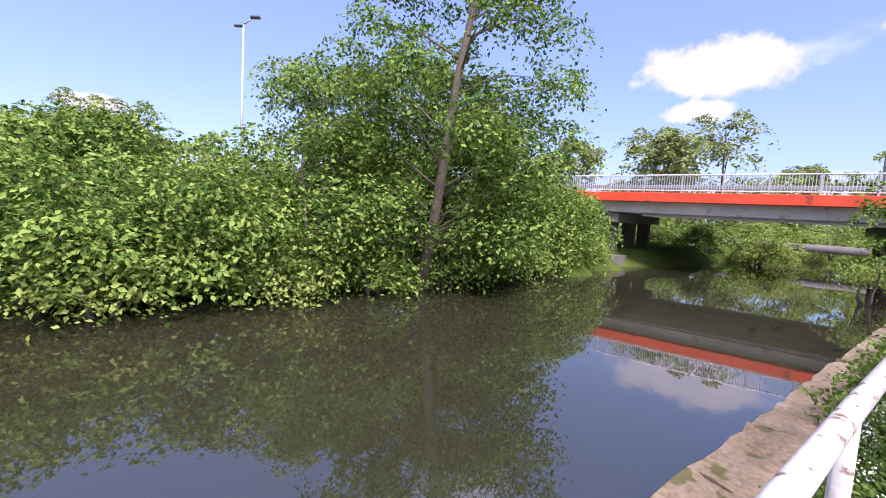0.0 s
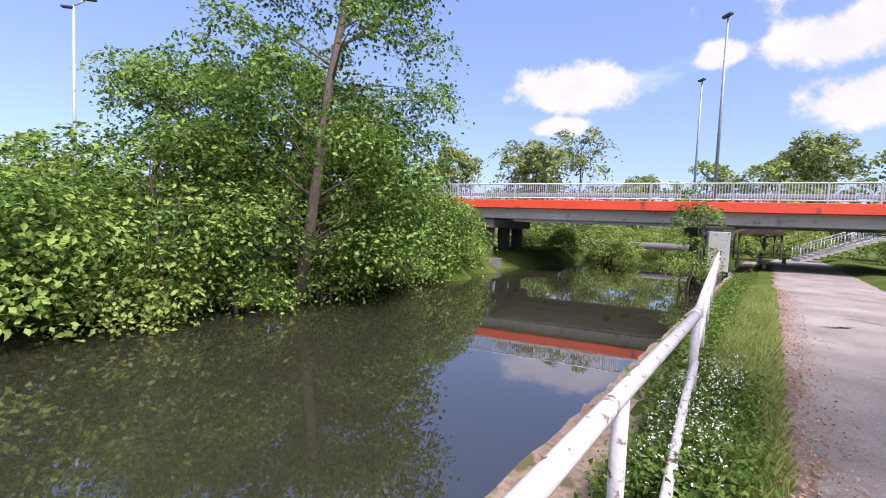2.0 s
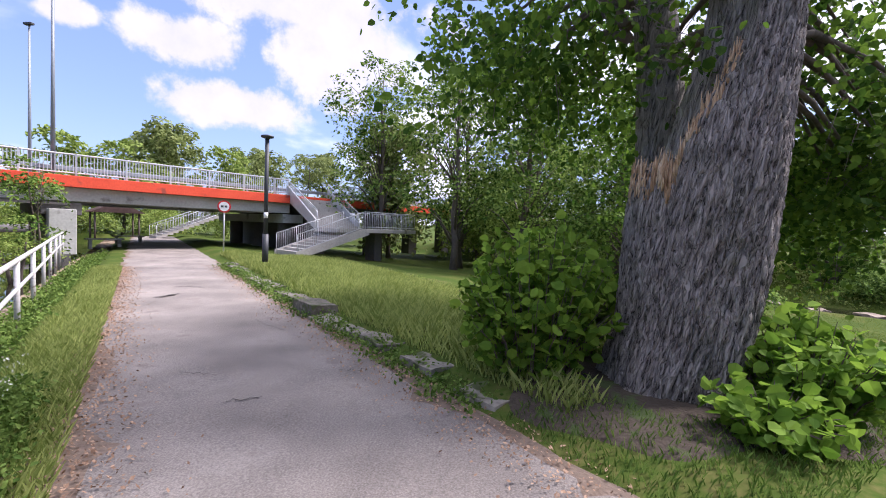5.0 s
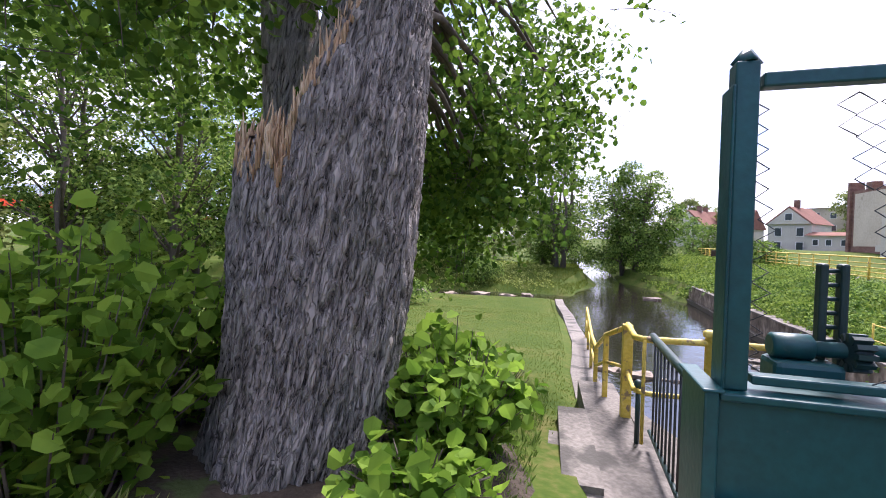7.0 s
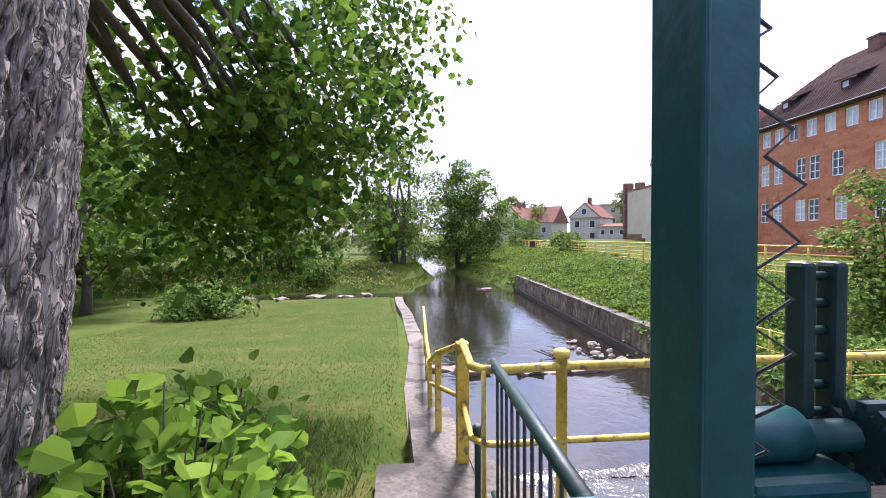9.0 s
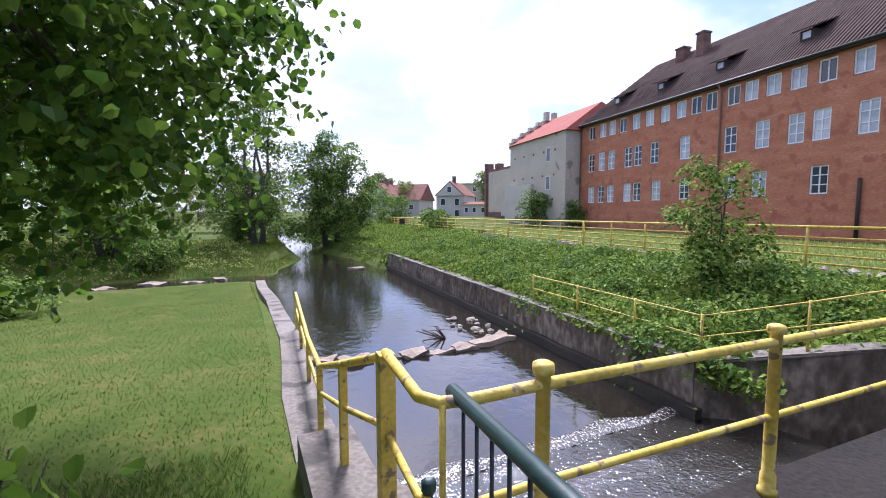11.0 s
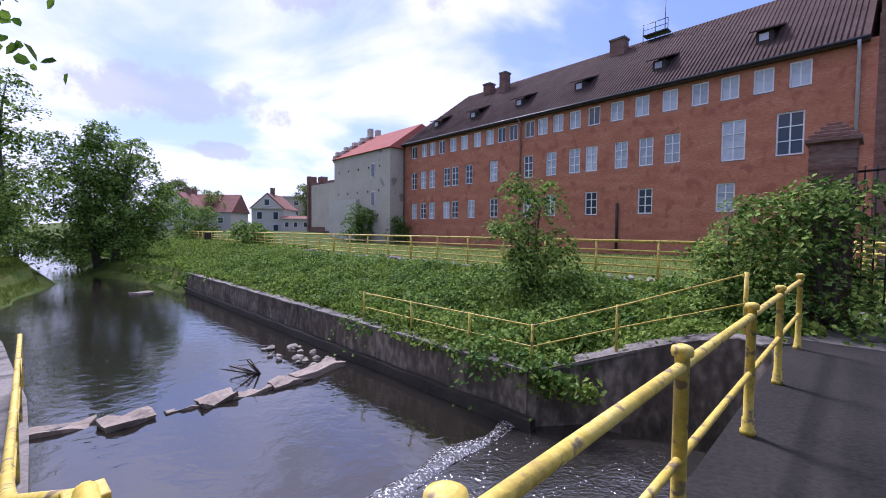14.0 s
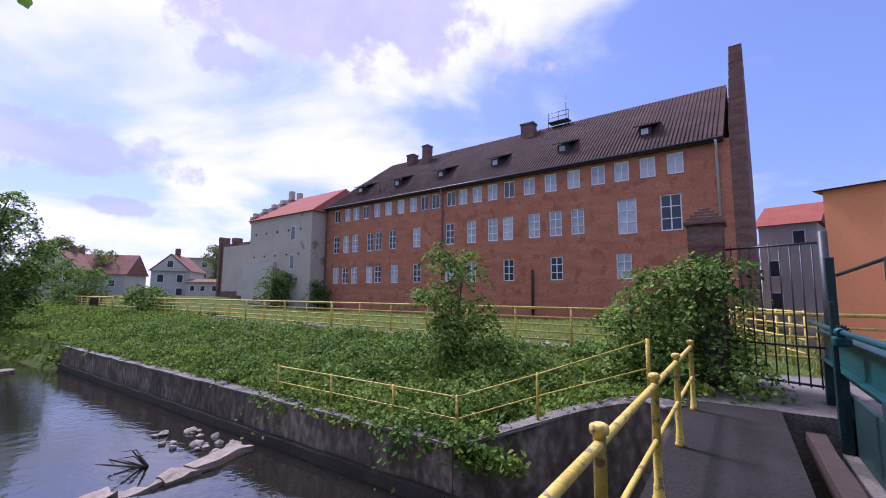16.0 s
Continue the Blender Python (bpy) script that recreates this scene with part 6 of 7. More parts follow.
# ---- the old lime tree ----
def leaf6_arrays(centres, size, droop=0.9):
    """Broad pointed leaves, two folded halves each."""
    n = len(centres)
    d = rng.normal(size=(n, 3)) * (1, 1, 0.5)
    d[:, 2] -= droop
    d /= np.linalg.norm(d, axis=1)[:, None]
    up = rng.normal(size=(n, 3)) * 0.8 + (0, 0, 0.9)
    side = np.cross(d, up)
    side /= np.linalg.norm(side, axis=1)[:, None] + 1e-9
    nrm = np.cross(side, d)
    ln = (size * rng.uniform(0.6, 1.3, n))[:, None]
    base, tip = centres - d * ln * 0.5, centres + d * ln * 0.5
    r = []
    for sgn in (1, -1):
        r.append((centres - d * ln * 0.28 + side * sgn * ln * 0.40 + nrm * ln * 0.10, centres + d * ln * 0.16 + side * sgn * ln * 0.36 + nrm * ln * 0.08))
    v = np.stack((base, r[0][0], r[0][1], tip, r[1][1], r[1][0]), 1).reshape(-1, 3)
    k = np.arange(n)[:, None] * 6
    f = np.concatenate((k + (0, 1, 2, 3), k + (0, 3, 4, 5)), 1).reshape(-1, 4)
    return v, f


def sprays(tips, count, spread, hang):
    """Leaf centres strung along drooping twigs that start near the given tips."""
    pts, twigs = [], []
    for x, y, z, r in tips:
        for _ in range(count):
            a = Vector((x, y, z)) + Vector(rng.normal(size=3).tolist()) * r * 0.55
            d = Vector((a.x - x, a.y - y, 0)) + Vector(rng.normal(size=3).tolist()) * 0.4
            d.z = -abs(rng.normal()) * hang
            d.normalize()
            ln = rng.uniform(0.5, 1.1)
            b = a + d * ln * 0.5
            c = a + d * ln + Vector((0, 0, -0.25 * ln * hang))
            twigs.append((a, b, c))
            t = rng.random(11)[:, None]
            q = np.array(a) * (1 - t) ** 2 + 2 * np.array(b) * t * (1 - t) + np.array(c) * t * t
            pts.append(q + rng.normal(size=(11, 3)) * spread)
    return np.concatenate(pts), twigs


def build_big_tree():
    th = empty("old_lime_tree", Matrix.Translation((5.05, -2.0, -0.12)), label="huge old lime tree with furrowed split trunk", category="tree")
    bm = bmesh.new()
    rows, cols = 190, 230
    ring_prev = None

    def torn(a):
        """Height at which the trunk is torn open, by the angle round it."""
        return 2.55 + 1.15 * min(1.0, max(0.0, (a - 2.35) / 0.42))

    knots = (-0.3, 0.2, 1.0, 2.0, 2.8, 4.2, 7.5)

    def girth(a, z):
        return float(np.interp(z, knots, (0.84, 0.72, 0.70, 0.74, 0.74, 0.56, 0.47)))

    def heart(z):
        """The middle of the leaning trunk."""
        return 0.06, float(np.interp(z, knots, (0.02, 0.01, -0.165, -0.24, -0.29, -0.56, -0.83)))

    for i in range(rows):
        z = -0.3 + 7.6 * i / (rows - 1)
        cx, cy = heart(z)
        ring = []
        for k in range(cols):
            a = 2 * math.pi * k / cols
            c, s = math.cos(a), math.sin(a)
            tw = a - 0.20 * z
            fur = noise.noise(Vector((math.cos(tw) * 9, math.sin(tw) * 9, z * 1.5)))
            fur2 = noise.noise(Vector((math.cos(tw) * 17 + 3, math.sin(tw) * 17, z * 3.4)))
            fine = noise.noise(Vector((math.cos(tw) * 38, math.sin(tw) * 38, z * 12 + 5)))
            lump = noise.noise(Vector((c * 1.5, s * 1.5, z * 0.6 + 9)))
            butt = 0.12 * math.exp(-max(z, 0) * 1.6) * math.cos(5 * a + 0.6)
            win = float(smooth01(np.array([(a - 0.3) / 0.4]))[0]) * float(smooth01(np.array([(3.0 - a) / 0.14]))[0])
            brk = float(smooth01(np.array([(z - torn(a) + 0.2 * fine) / 0.22]))[0]) * win
            r = girth(a, z) * (1 + 0.06 * lump + butt) - 0.10 * max(0, 0.22 - abs(fur)) * 2.2 - 0.055 * max(0, 0.2 - abs(fur2)) * 2.5 + 0.022 * fine
            r *= 1 - 0.70 * brk
            ring.append(bm.verts.new((cx + c * r, cy + s * r, z)))
        if ring_prev:
            for k in range(cols):
                bm.faces.new((ring_prev[k], ring_prev[(k + 1) % cols], ring[(k + 1) % cols], ring[k])).smooth = True
        ring_prev = ring
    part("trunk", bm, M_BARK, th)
    # splintered wood where the limb tore off
    bm = bmesh.new()
    for k in range(1200):
        a = random.uniform(1.1, 2.86)
        z = torn(a) + random.uniform(-0.16, 0.04) + 0.10 * math.sin(a * 11) * math.sin(a * 5.3)
        r = girth(a, z) * random.uniform(0.80, 0.99)
        cx, cy = heart(z)
        p = Vector((cx + math.cos(a) * r, cy + math.sin(a) * r, z))
        ln = random.choice((0.03, 0.05, 0.08, 0.12, 0.2)) * random.uniform(0.6, 1.2)
        tip = p + Vector((random.uniform(-0.02, 0.02), random.uniform(-0.05, 0.01), ln))
        w0 = random.uniform(0.005, 0.015)
        tube(bm, [p - Vector((0, 0, random.uniform(0.03, 0.13))), p, p.lerp(tip, 0.6), tip], [w0, w0, w0 * 0.7, 0.003], 5)
    part("splintered_wood", bm, M_BREAK, th, "pale orange splintered wood of a torn limb")
    # second stem, limbs
    bm = bmesh.new()
    tube(bm, [(1.2, -0.48, -0.2), (1.62, -0.38, 2.6), (1.78, -0.3, 4.5), (2.0, 0.1, 7.5), (2.3, 0.7, 10)], [0.46, 0.36, 0.32, 0.25, 0.1], 18)
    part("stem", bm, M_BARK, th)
    # boughs and hanging foliage: local places with a radius each
    tips = [(2.6, -3.2, 3.1, 1.0), (3.3, -4.3, 2.8, 1.0), (3.9, -3.8, 2.5, 0.9), (1.6, -2.9, 3.9, 0.9), (1.5, -2.6, 4.7, 0.9), (3.3, -4.3, 3.2, 0.8), (4.6, -2.6, 3.0, 1.1),
            (5.3, -3.8, 2.6, 1.1), (4.4, -1.2, 4.2, 1.2), (3.2, 0.4, 4.6, 1.1), (2.6, 1.2, 4.9, 1.0), (1.2, 1.2, 4.7, 0.9), (2.0, 1.9, 4.6, 0.9), (3.8, 1.5, 4.9, 1.0), (4.8, 0.8, 4.6, 1.1), (0.6, 1.2, 5.6, 1.2), (2.4, -1.4, 5.2, 1.3), (1.6, -2.2, 5.6, 1.2),
            (3.6, -2.8, 4.4, 1.2), (0.2, -2.0, 6.2, 1.2), (3.0, 2.2, 5.6, 1.1), (4.6, 2.2, 5.4, 0.9), (5.6, 1.0, 5.6, 1.0), (5.9, -0.8, 4.2, 1.0), (6.2, -2.4, 3.0, 1.1), (2.9, -2.6, 2.7, 0.8), (2.3, -3.6, 2.9, 0.8), (5.2, -4.6, 2.9, 0.9),
            (1.6, 0.8, 4.9, 1.0), (3.4, -0.6, 4.6, 1.1), (0.4, 1.4, 6.4, 1.0), (1.0, -1.6, 7.6, 1.4), (2.2, 1.4, 7.4, 1.4), (3.8, -1.0, 6.8, 1.4), (0.2, 0.4, 8.4, 1.4), (4.6, 2.0, 6.6, 1.4), (3.0, -4.0, 5.8, 1.2)]
    # upper crown out of view, added to keep sun off the lower leaves
    high = [(1.0, -1.2, 8.6, 1.6), (2.6, -0.4, 9.4, 1.8), (-0.6, 0.4, 9.0, 1.6), (4.2, -1.4, 8.2, 1.6), (0.6, 0.2, 10.8, 1.8), (5.2, 0.4, 7.4, 1.5), (6.6, -1.0, 6.0, 1.3)]
    tips += [(2.5, -4.0, 3.7, 0.8), (3.6, -4.9, 3.5, 0.8), (4.6, -4.2, 3.6, 0.9), (1.9, -3.4, 3.4, 0.7), (2.5, -5.6, 6.1, 0.7), (2.9, -5.7, 5.3, 0.7), (2.5, -5.9, 4.6, 0.45), (3.4, -4.8, 5.7, 0.9), (2.9, -5.3, 3.7, 0.55), (3.5, -4.3, 4.5, 0.9), (3.8, -4.1, 3.3, 0.7)]
    for x, y, z, r in tips + high:
        e = Vector((x, y, z))
        h = min(6.8, max(3.4, 0.55 * z + 2.0))
        p = Vector((*heart(h), h)) if x < 2.2 or y < 0 else Vector((1.0, 0.35, h))
        mid = p.lerp(e, 0.5) + Vector((0, 0, 0.5))
        part("bough", tubed([p, p.lerp(mid, 0.5) + Vector((0, 0, 0.25)), mid, mid.lerp(e, 0.6), e], [0.065, 0.05, 0.036, 0.022, 0.008], 6), M_TWIG, th)
    bm = bmesh.new()
    cen, twigs = sprays(tips, 52, 0.07, 0.5)
    cen_high, twigs_high = sprays(high, 60, 0.10, 0.35)
    for tw in twigs[::4]:
        tube(bm, tw, [0.008, 0.005, 0.002], 3, False)
    tagged(part("twigs", bm, M_TWIG, th), kind="stuff")
    v, f = leaf6_arrays(np.concatenate((cen, cen_high)), 0.115)
    cr = new("crown", mesh_of("crown", v, f, L_LIME))
    cr.parent = th


build_big_tree()


def sucker_bush(x, y, rad, h, n, label):
    th = empty("lime_shoots", Matrix.Translation((x, y, ground_z(x, y))), label=label, category="shrub")
    bm, cs = bmesh.new(), []
    for k in range(n):
        a, q = rng.random() * 6.283, rad * math.sqrt(rng.random())
        base = Vector((math.cos(a) * q * 0.5, math.sin(a) * q * 0.5, -0.05))
        hh = h * (0.55 + 0.45 * rng.random()) * (1 - 0.45 * (q / rad) ** 2)
        tip = Vector((math.cos(a) * q * 1.15, math.sin(a) * q * 1.15, hh))
        mid = base.lerp(tip, 0.5) + Vector((0, 0, 0.12))
        tube(bm, [base, mid, tip], [0.012, 0.008, 0.003], 4, False)
        m = int(16 * hh / 1.0) + 6
        t = 0.12 + 0.88 * rng.random(m)[:, None]
        p = np.array(base) * (1 - t) ** 2 + 2 * np.array(mid) * t * (1 - t) + np.array(tip) * t * t
        cs.append(p + rng.normal(size=(m, 3)) * 0.075)
    tagged(part("shoots", bm, M_TWIG, th), kind="stuff")
    v, f = leaf6_arrays(np.concatenate(cs), 0.125, 0.45)
    lv = new("leaves", mesh_of("leaves", v, f, L_SUCKER))
    lv.parent = th


sucker_bush(5.0, -0.5, 0.78, 1.85, 130, "dense leafy lime shoots beside the old trunk")
sucker_bush(4.55, -3.1, 0.62, 1.2, 100, "bright green lime shoots at the trunk's foot")
sucker_bush(3.75, -2.35, 0.42, 0.5, 46, "low lime shoots at the foot of the trunk")
sucker_bush(5.5, -3.7, 0.6, 1.0, 46, "bright green lime shoots at the trunk's foot")
sucker_bush(6.2, -1.0, 0.8, 2.0, 70, "dense leafy lime shoots beside the old trunk")


# ---- trees and bushes by the upper river ----
def bush_at(p, h, r, n=62, per=46, leaf=0.155, mat=None, name="bush", label="dense green bush overhanging the river", rmin=0.6, rmax=1.15, bottom=0.45, r0=0.08):
    return tree_thing(name, Matrix.Translation(p), h, r, bottom, n, rmin, rmax, per, leaf, mat or L_BUSH, r0, label, "bush", stems=3)


for s, u, h, r in ((-17, -15.6, 4.5, 3.4), (-12.5, -14.6, 4.2, 3.2), (-8.6, -14.2, 4.1, 3.0), (-4.8, -13.9, 4.2, 3.0), (-1.6, -14.0, 4.4, 2.8), (1.8, -14.2, 4.7, 2.8), (8.8, -14.0, 5.4, 2.6), (11.6, -14.4, 4.9, 2.4), (14.2, -14.4, 4.2, 2.2), (17.2, -15.4, 3.6, 1.9), (19.6, -16.6, 3.2, 1.5)):
    bush_at(path_at(s, u, -0.75), h * 0.72 if s < 0 else h, r)
for s, u, h, r in ((-27, -25, 6.2, 3.8), (-21.5, -24, 6.4, 3.6), (-16, -24.5, 6.2, 3.8), (-11, -24, 6.4, 3.6), (-6.5, -23.5, 6.0, 3.6), (-2.5, -22.5, 6.6, 3.4)):
    bush_at(path_at(s, u, 0.3), h * 0.64, r, 64, 34, 0.2, L_BUSH, "tall_bush", "tall green bush behind the river hedge", 0.8, 1.4)
for s, u, h, r in ((-21, -17.5, 4.0, 4.0), (-26, -20.5, 4.4, 4.5), (-6, -18.5, 3.4, 3.6), (-12, -19.5, 3.4, 3.8)):
    bush_at(path_at(s, u, 0.2), h, r, 50, 26, 0.2)
for s, u, h, r, z in ((-3.5, -12.4, 1.3, 1.5, -1.0), (-7.5, -12.7, 1.2, 1.4, -1.0), (0.5, -12.6, 1.2, 1.3, -1.0), (-11, -13.0, 1.5, 1.6, -1.0), (6.2, -12.6, 1.8, 1.5, -1.0), (3.2, -12.6, 1.4, 1.3, -1.0)):
    bush_at(path_at(s, u, z), h, r, 26, 60, 0.13, L_LIGHT if s in (-3.5, 0.5) else L_BUSH, "low_bush", "low bright green bush touching the water", 0.35, 0.6)


def build_river_tree():
    """The tall leaning tree on the far bank."""
    th = empty("riverside_tree", Matrix.Translation((-3.3, 15.0, -0.7)), label="tall leaning maple with a pale trunk by the river", category="tree")
    bm = bmesh.new()
    spine = [(0, 0, -0.3), (0.36, -0.1, 2.0), (0.66, -0.3, 4.5), (0.95, -0.4, 7.0), (1.35, -0.3, 9.5), (1.75, 0, 12.5)]
    tube(bm, spine, [0.27, 0.19, 0.16, 0.13, 0.10, 0.03], 12)
    blobs = []
    for k in range(150):
        z = rng.uniform(1.2, 12.5)
        w = 3.9 * math.sqrt(max(0.06, 1 - ((z - 6.3) / 7.2) ** 2))
        a, q = rng.random() * 6.283, 0.35 + 0.65 * math.sqrt(rng.random())
        x, y = 0.95 + math.cos(a) * q * w, math.sin(a) * q * w * 0.8
        if abs(x - (0.05 + 0.13 * z)) < (0.6 if z < 6.5 else 0.3) and y < 0.4 and z < 9.5:
            continue
        blobs.append((x, y, z, rng.uniform(0.6, 1.1), 0.7))
    for x, y, z, r, q in blobs[::4]:
        h = max(1.2, z - 1.3)
        p = Vector((0.14 * h, -0.04 * h, h))
        e = Vector((x, y, z))
        tube(bm, [p, p.lerp(e, 0.5) + Vector((0, 0, 0.35)), e], [0.055, 0.032, 0.01], 5)
    part("trunk", bm, M_PALEBARK, th)
    v, f = crown_leaves(blobs, 52, 0.24, 0.15)
    cr = new("crown", mesh_of("crown", v, f, L_TREE))
    cr.parent = th


build_river_tree()
tree_thing("round_tree", Matrix.Translation(path_at(4.6, -19, 0.2)), 7.6, 4.0, 1.0, 80, 0.8, 1.3, 50, 0.16, L_BUSH, 0.2, "full round green tree behind the bushes", stems=2)
tree_thing("round_tree", Matrix.Translation(path_at(8.5, -17.5, 0.2)), 9.5, 3.6, 1.0, 60, 0.8, 1.3, 34, 0.2, L_TREE, 0.2, "full round green tree behind the bushes", stems=2)

# far trees: a few kinds, built once and set out again with other turns
KINDS = [tree_thing("far_tree", Matrix.Translation((-60, 70, 0)), 12, 4.6, 2.0, 40, 0.9, 1.6, 13, 0.46, L_FAR, 0.22, "distant green tree in spring leaf", spread=0.4),
         tree_thing("far_tree", Matrix.Translation((-50, 78, 0)), 10, 4.4, 1.2, 38, 0.9, 1.5, 13, 0.46, L_LIGHT, 0.2, "distant light green tree in spring leaf", spread=0.4),
         tree_thing("far_tree", Matrix.Translation((-70, 64, 0)), 14, 4.0, 2.6, 36, 0.7, 1.4, 12, 0.40, L_FAR, 0.2, "distant thin-crowned tree in spring leaf", spread=0.5)]


def set_tree(kind, x, y, scale, z=None, squash=1.0):
    m = Matrix.Translation((x, y, ground_z(x, y) - 0.1 if z is None else z)) @ Matrix.Rotation(random.uniform(0, 6.28), 4, "Z")
    o = copy_thing(KINDS[kind], m)
    o.scale = (scale, scale, scale * squash)
    return o


for a, b, k, sc in ((-40, 26, 0, 1.0), (-33, 30, 1, 1.0), (-27, 24, 0, 0.95), (-21, 34, 2, 1.05), (-17, 27, 0, 1.0), (-12, 33, 2, 1.1), (-6, 42, 1, 0.9), (3, 36, 1, 1.1), (8, 30, 1, 1.0), (13, 34, 0, 1.1), (18, 28, 1, 1.05), (23, 33, 2, 0.85), (28, 26, 2, 0.8), (33, 30, 0, 1.0), (39, 24, 0, 0.95), (46, 28, 1, 1.0), (-48, 20, 0, 1.0), (-56, 28, 1, 1.1), (15, 45, 0, 1.1), (30, 44, 0, 1.1), (-12, 44, 1, 0.8), (-4, 50, 0, 0.9), (4, 47, 1, 0.8), (-20, 46, 0, 0.9)):
    p = bridge_at(a, b)
    set_tree(k, p.x, p.y, sc, -0.2)
for s, u, k, sc in ((-30, -34, 0, 0.5), (-22, -38, 1, 0.5), (-14, -36, 0, 0.45), (-5, -40, 2, 0.5), (3, -38, 1, 0.5), (12, -34, 0, 0.55), (-40, -36, 0, 0.55), (-2, -33, 2, 0.42), (20, -26, 0, 0.8), (-48, -30, 1, 0.55), (-10, -28, 1, 0.4), (-18, -30, 0, 0.4)):
    p = path_at(s, u)
    set_tree(k, p.x, p.y, sc)
# greenery below and beyond the bridge
for a, b, h, r in ((-10.5, 13.5, 2.8, 2.6), (-6.8, 15.5, 2.2, 2.0), (-14.5, 14, 3.4, 2.6), (-2, 24, 3, 3), (3, 26, 3, 3), (-8, 26, 3, 3), (10, 24, 3, 3), (16, 20, 3, 3), (-18, 22, 4, 3), (-14, 28, 4, 3.4), (-4, 31, 4, 3.4), (2, 30, 4, 3)):
    p = bridge_at(a, b)
    bush_at(Vector((p.x, p.y, -0.9 if a < -3 and b < 20 else -0.2)), h, r, 34, 26, 0.2, L_LIGHT if a > -9 else L_BUSH, "bank_bush", "light green bush on the river bank beyond the bridge")

# trees around the stairs and the meadow
for a, b, h, r, bot in ((17.6, -1.9, 15.0, 4.2, 4.2), (17.5, -9.5, 13.0, 3.8, 3.2), (21.0, -7.0, 14.5, 4.0, 3.0), (19.5, -13.5, 13.5, 3.6, 3.0), (25.5, -11.0, 12.5, 4.2, 2.6), (30.0, -8.0, 12.5, 4.2, 2.6), (24.5, -17.5, 11.5, 4.0, 2.6), (30.0, -16.0, 12.0, 4.2, 2.4)):
    p = bridge_at(a, b)
    tree_thing("meadow_tree", Matrix.Translation((p.x, p.y, ground_z(p.x, p.y) - 0.1)), h, r, bot, 60, 0.7, 1.25, 20, 0.24, L_BUSH, 0.24, "leafy green tree on the meadow", spread=0.3, stems=2 if a == 21.0 else 1)
for a, b, h, r in ((27, -19, 2.4, 2.2), (36, -19, 3, 2.6), (38, -10, 3.2, 2.6)):
    p = bridge_at(a, b)
    bush_at(Vector((p.x, p.y, 0.0)), h, r, 30, 24, 0.2, L_TREE, "meadow_bush", "dark green bush under the meadow trees")
# sapling growing beside the bridge pier
p = bridge_at(-1.6, -2.2)
tree_thing("sapling", Matrix.Translation((p.x, p.y, -0.4)), 4.3, 1.0, 0.2, 26, 0.3, 0.6, 60, 0.15, L_TREE, 0.06, "green sapling growing beside the bridge pier", "sapling", spread=0.15, stems=2)
p = bridge_at(-2.3, -4.0)
bush_at(Vector((p.x, p.y, -0.7)), 1.6, 1.1, 18, 50, 0.12, L_LIGHT, "bank_bush", "light green bush on the quay by the pier", 0.3, 0.5)

# ---- lower river: trees, bank growth ----
for w, v, h, r, bot in ((17.5, -14.5, 10.5, 4.0, 2.0), (38.0, 0.2, 13.0, 2.8, 2.6), (40.5, -1.0, 12.5, 3.4, 2.4), (31.5, -9.0, 10.0, 3.6, 1.6), (30.5, -15.0, 10.5, 4.0, 1.8), (38.0, -12.0, 11.5, 4.2, 1.6), (29.0, -21.0, 10.5, 4.4, 1.8)):
    p = chan_at(w, v)
    tree_thing("riverside_tree", Matrix.Translation((p.x, p.y, ground_z(p.x, p.y) - 0.1)), h, r, bot, 52, 0.7, 1.25, 22, 0.24, L_TREE, 0.22, "leafy tree on the grassy river bank", spread=0.3, stems=3 if w == 38.0 else (2 if w in (40.5, 31.5) else 1))
p = chan_at(43.0, 7.2)
tree_thing("round_tree", Matrix.Translation((p.x, p.y, -1.5)), 11.2, 4.6, 1.4, 110, 0.8, 1.35, 34, 0.24, L_TREE, 0.28, "broad round tree leaning over the river bend", spread=0.28, stems=2)
for w, v, k, sc in ((52, -8, 0, 0.85), (58, 1, 1, 0.8), (60, -18, 2, 1.0), (48, -22, 0, 0.9), (44, -30, 1, 0.9), (70, -4, 0, 0.8), (36, -34, 0, 0.9), (66, -28, 0, 1.0), (56, -36, 2, 1.0), (26, -34, 0, 0.85), (18, -30, 1, 0.85), (10, -32, 0, 0.9), (74, 12, 1, 0.7)):
    p = chan_at(w, v)
    set_tree(k, p.x, p.y, sc)
for w, v, h, r in ((47, 2, 2.6, 2.0), (50, 6.5, 2.6, 2.0), (28.5, -6, 1.6, 1.3), (33, -8, 1.6, 1.4), (41, -1.5, 2, 1.6), (16.5, -9, 1.3, 1.1)):
    p = chan_at(w, v)
    bush_at(Vector((p.x, p.y, ground_z(p.x, p.y) - 0.1)), h, r, 26, 34, 0.17, L_TREE, "bank_bush", "green bush on the river bank")
for x, y, h, r, n_ in ((9.6, -57.0, 4.6, 1.9, 34), (5.0, -54.5, 3.0, 1.1, 16), (31.0, -62.0, 4.5, 2.2, 30), (47.0, -70.0, 5.0, 2.6, 34), (38.0, -72.0, 6.0, 2.4, 34), (18.0, -44.0, 2.2, 1.6, 20)):
    bush_at(Vector((x, y, 0.1)), h, r, n_, 24, 0.22, L_TREE, "yard_bush", "green bush in the yard behind the fence")
for x, y, k, sc in ((52, -98, 0, 0.85), (44, -95, 1, 0.8), (64, -100, 0, 0.9), (80, -88, 1, 0.9), (90, -80, 0, 0.9), (30, -120, 0, 1.0), (100, -70, 0, 0.9)):
    set_tree(k, x, y, sc)
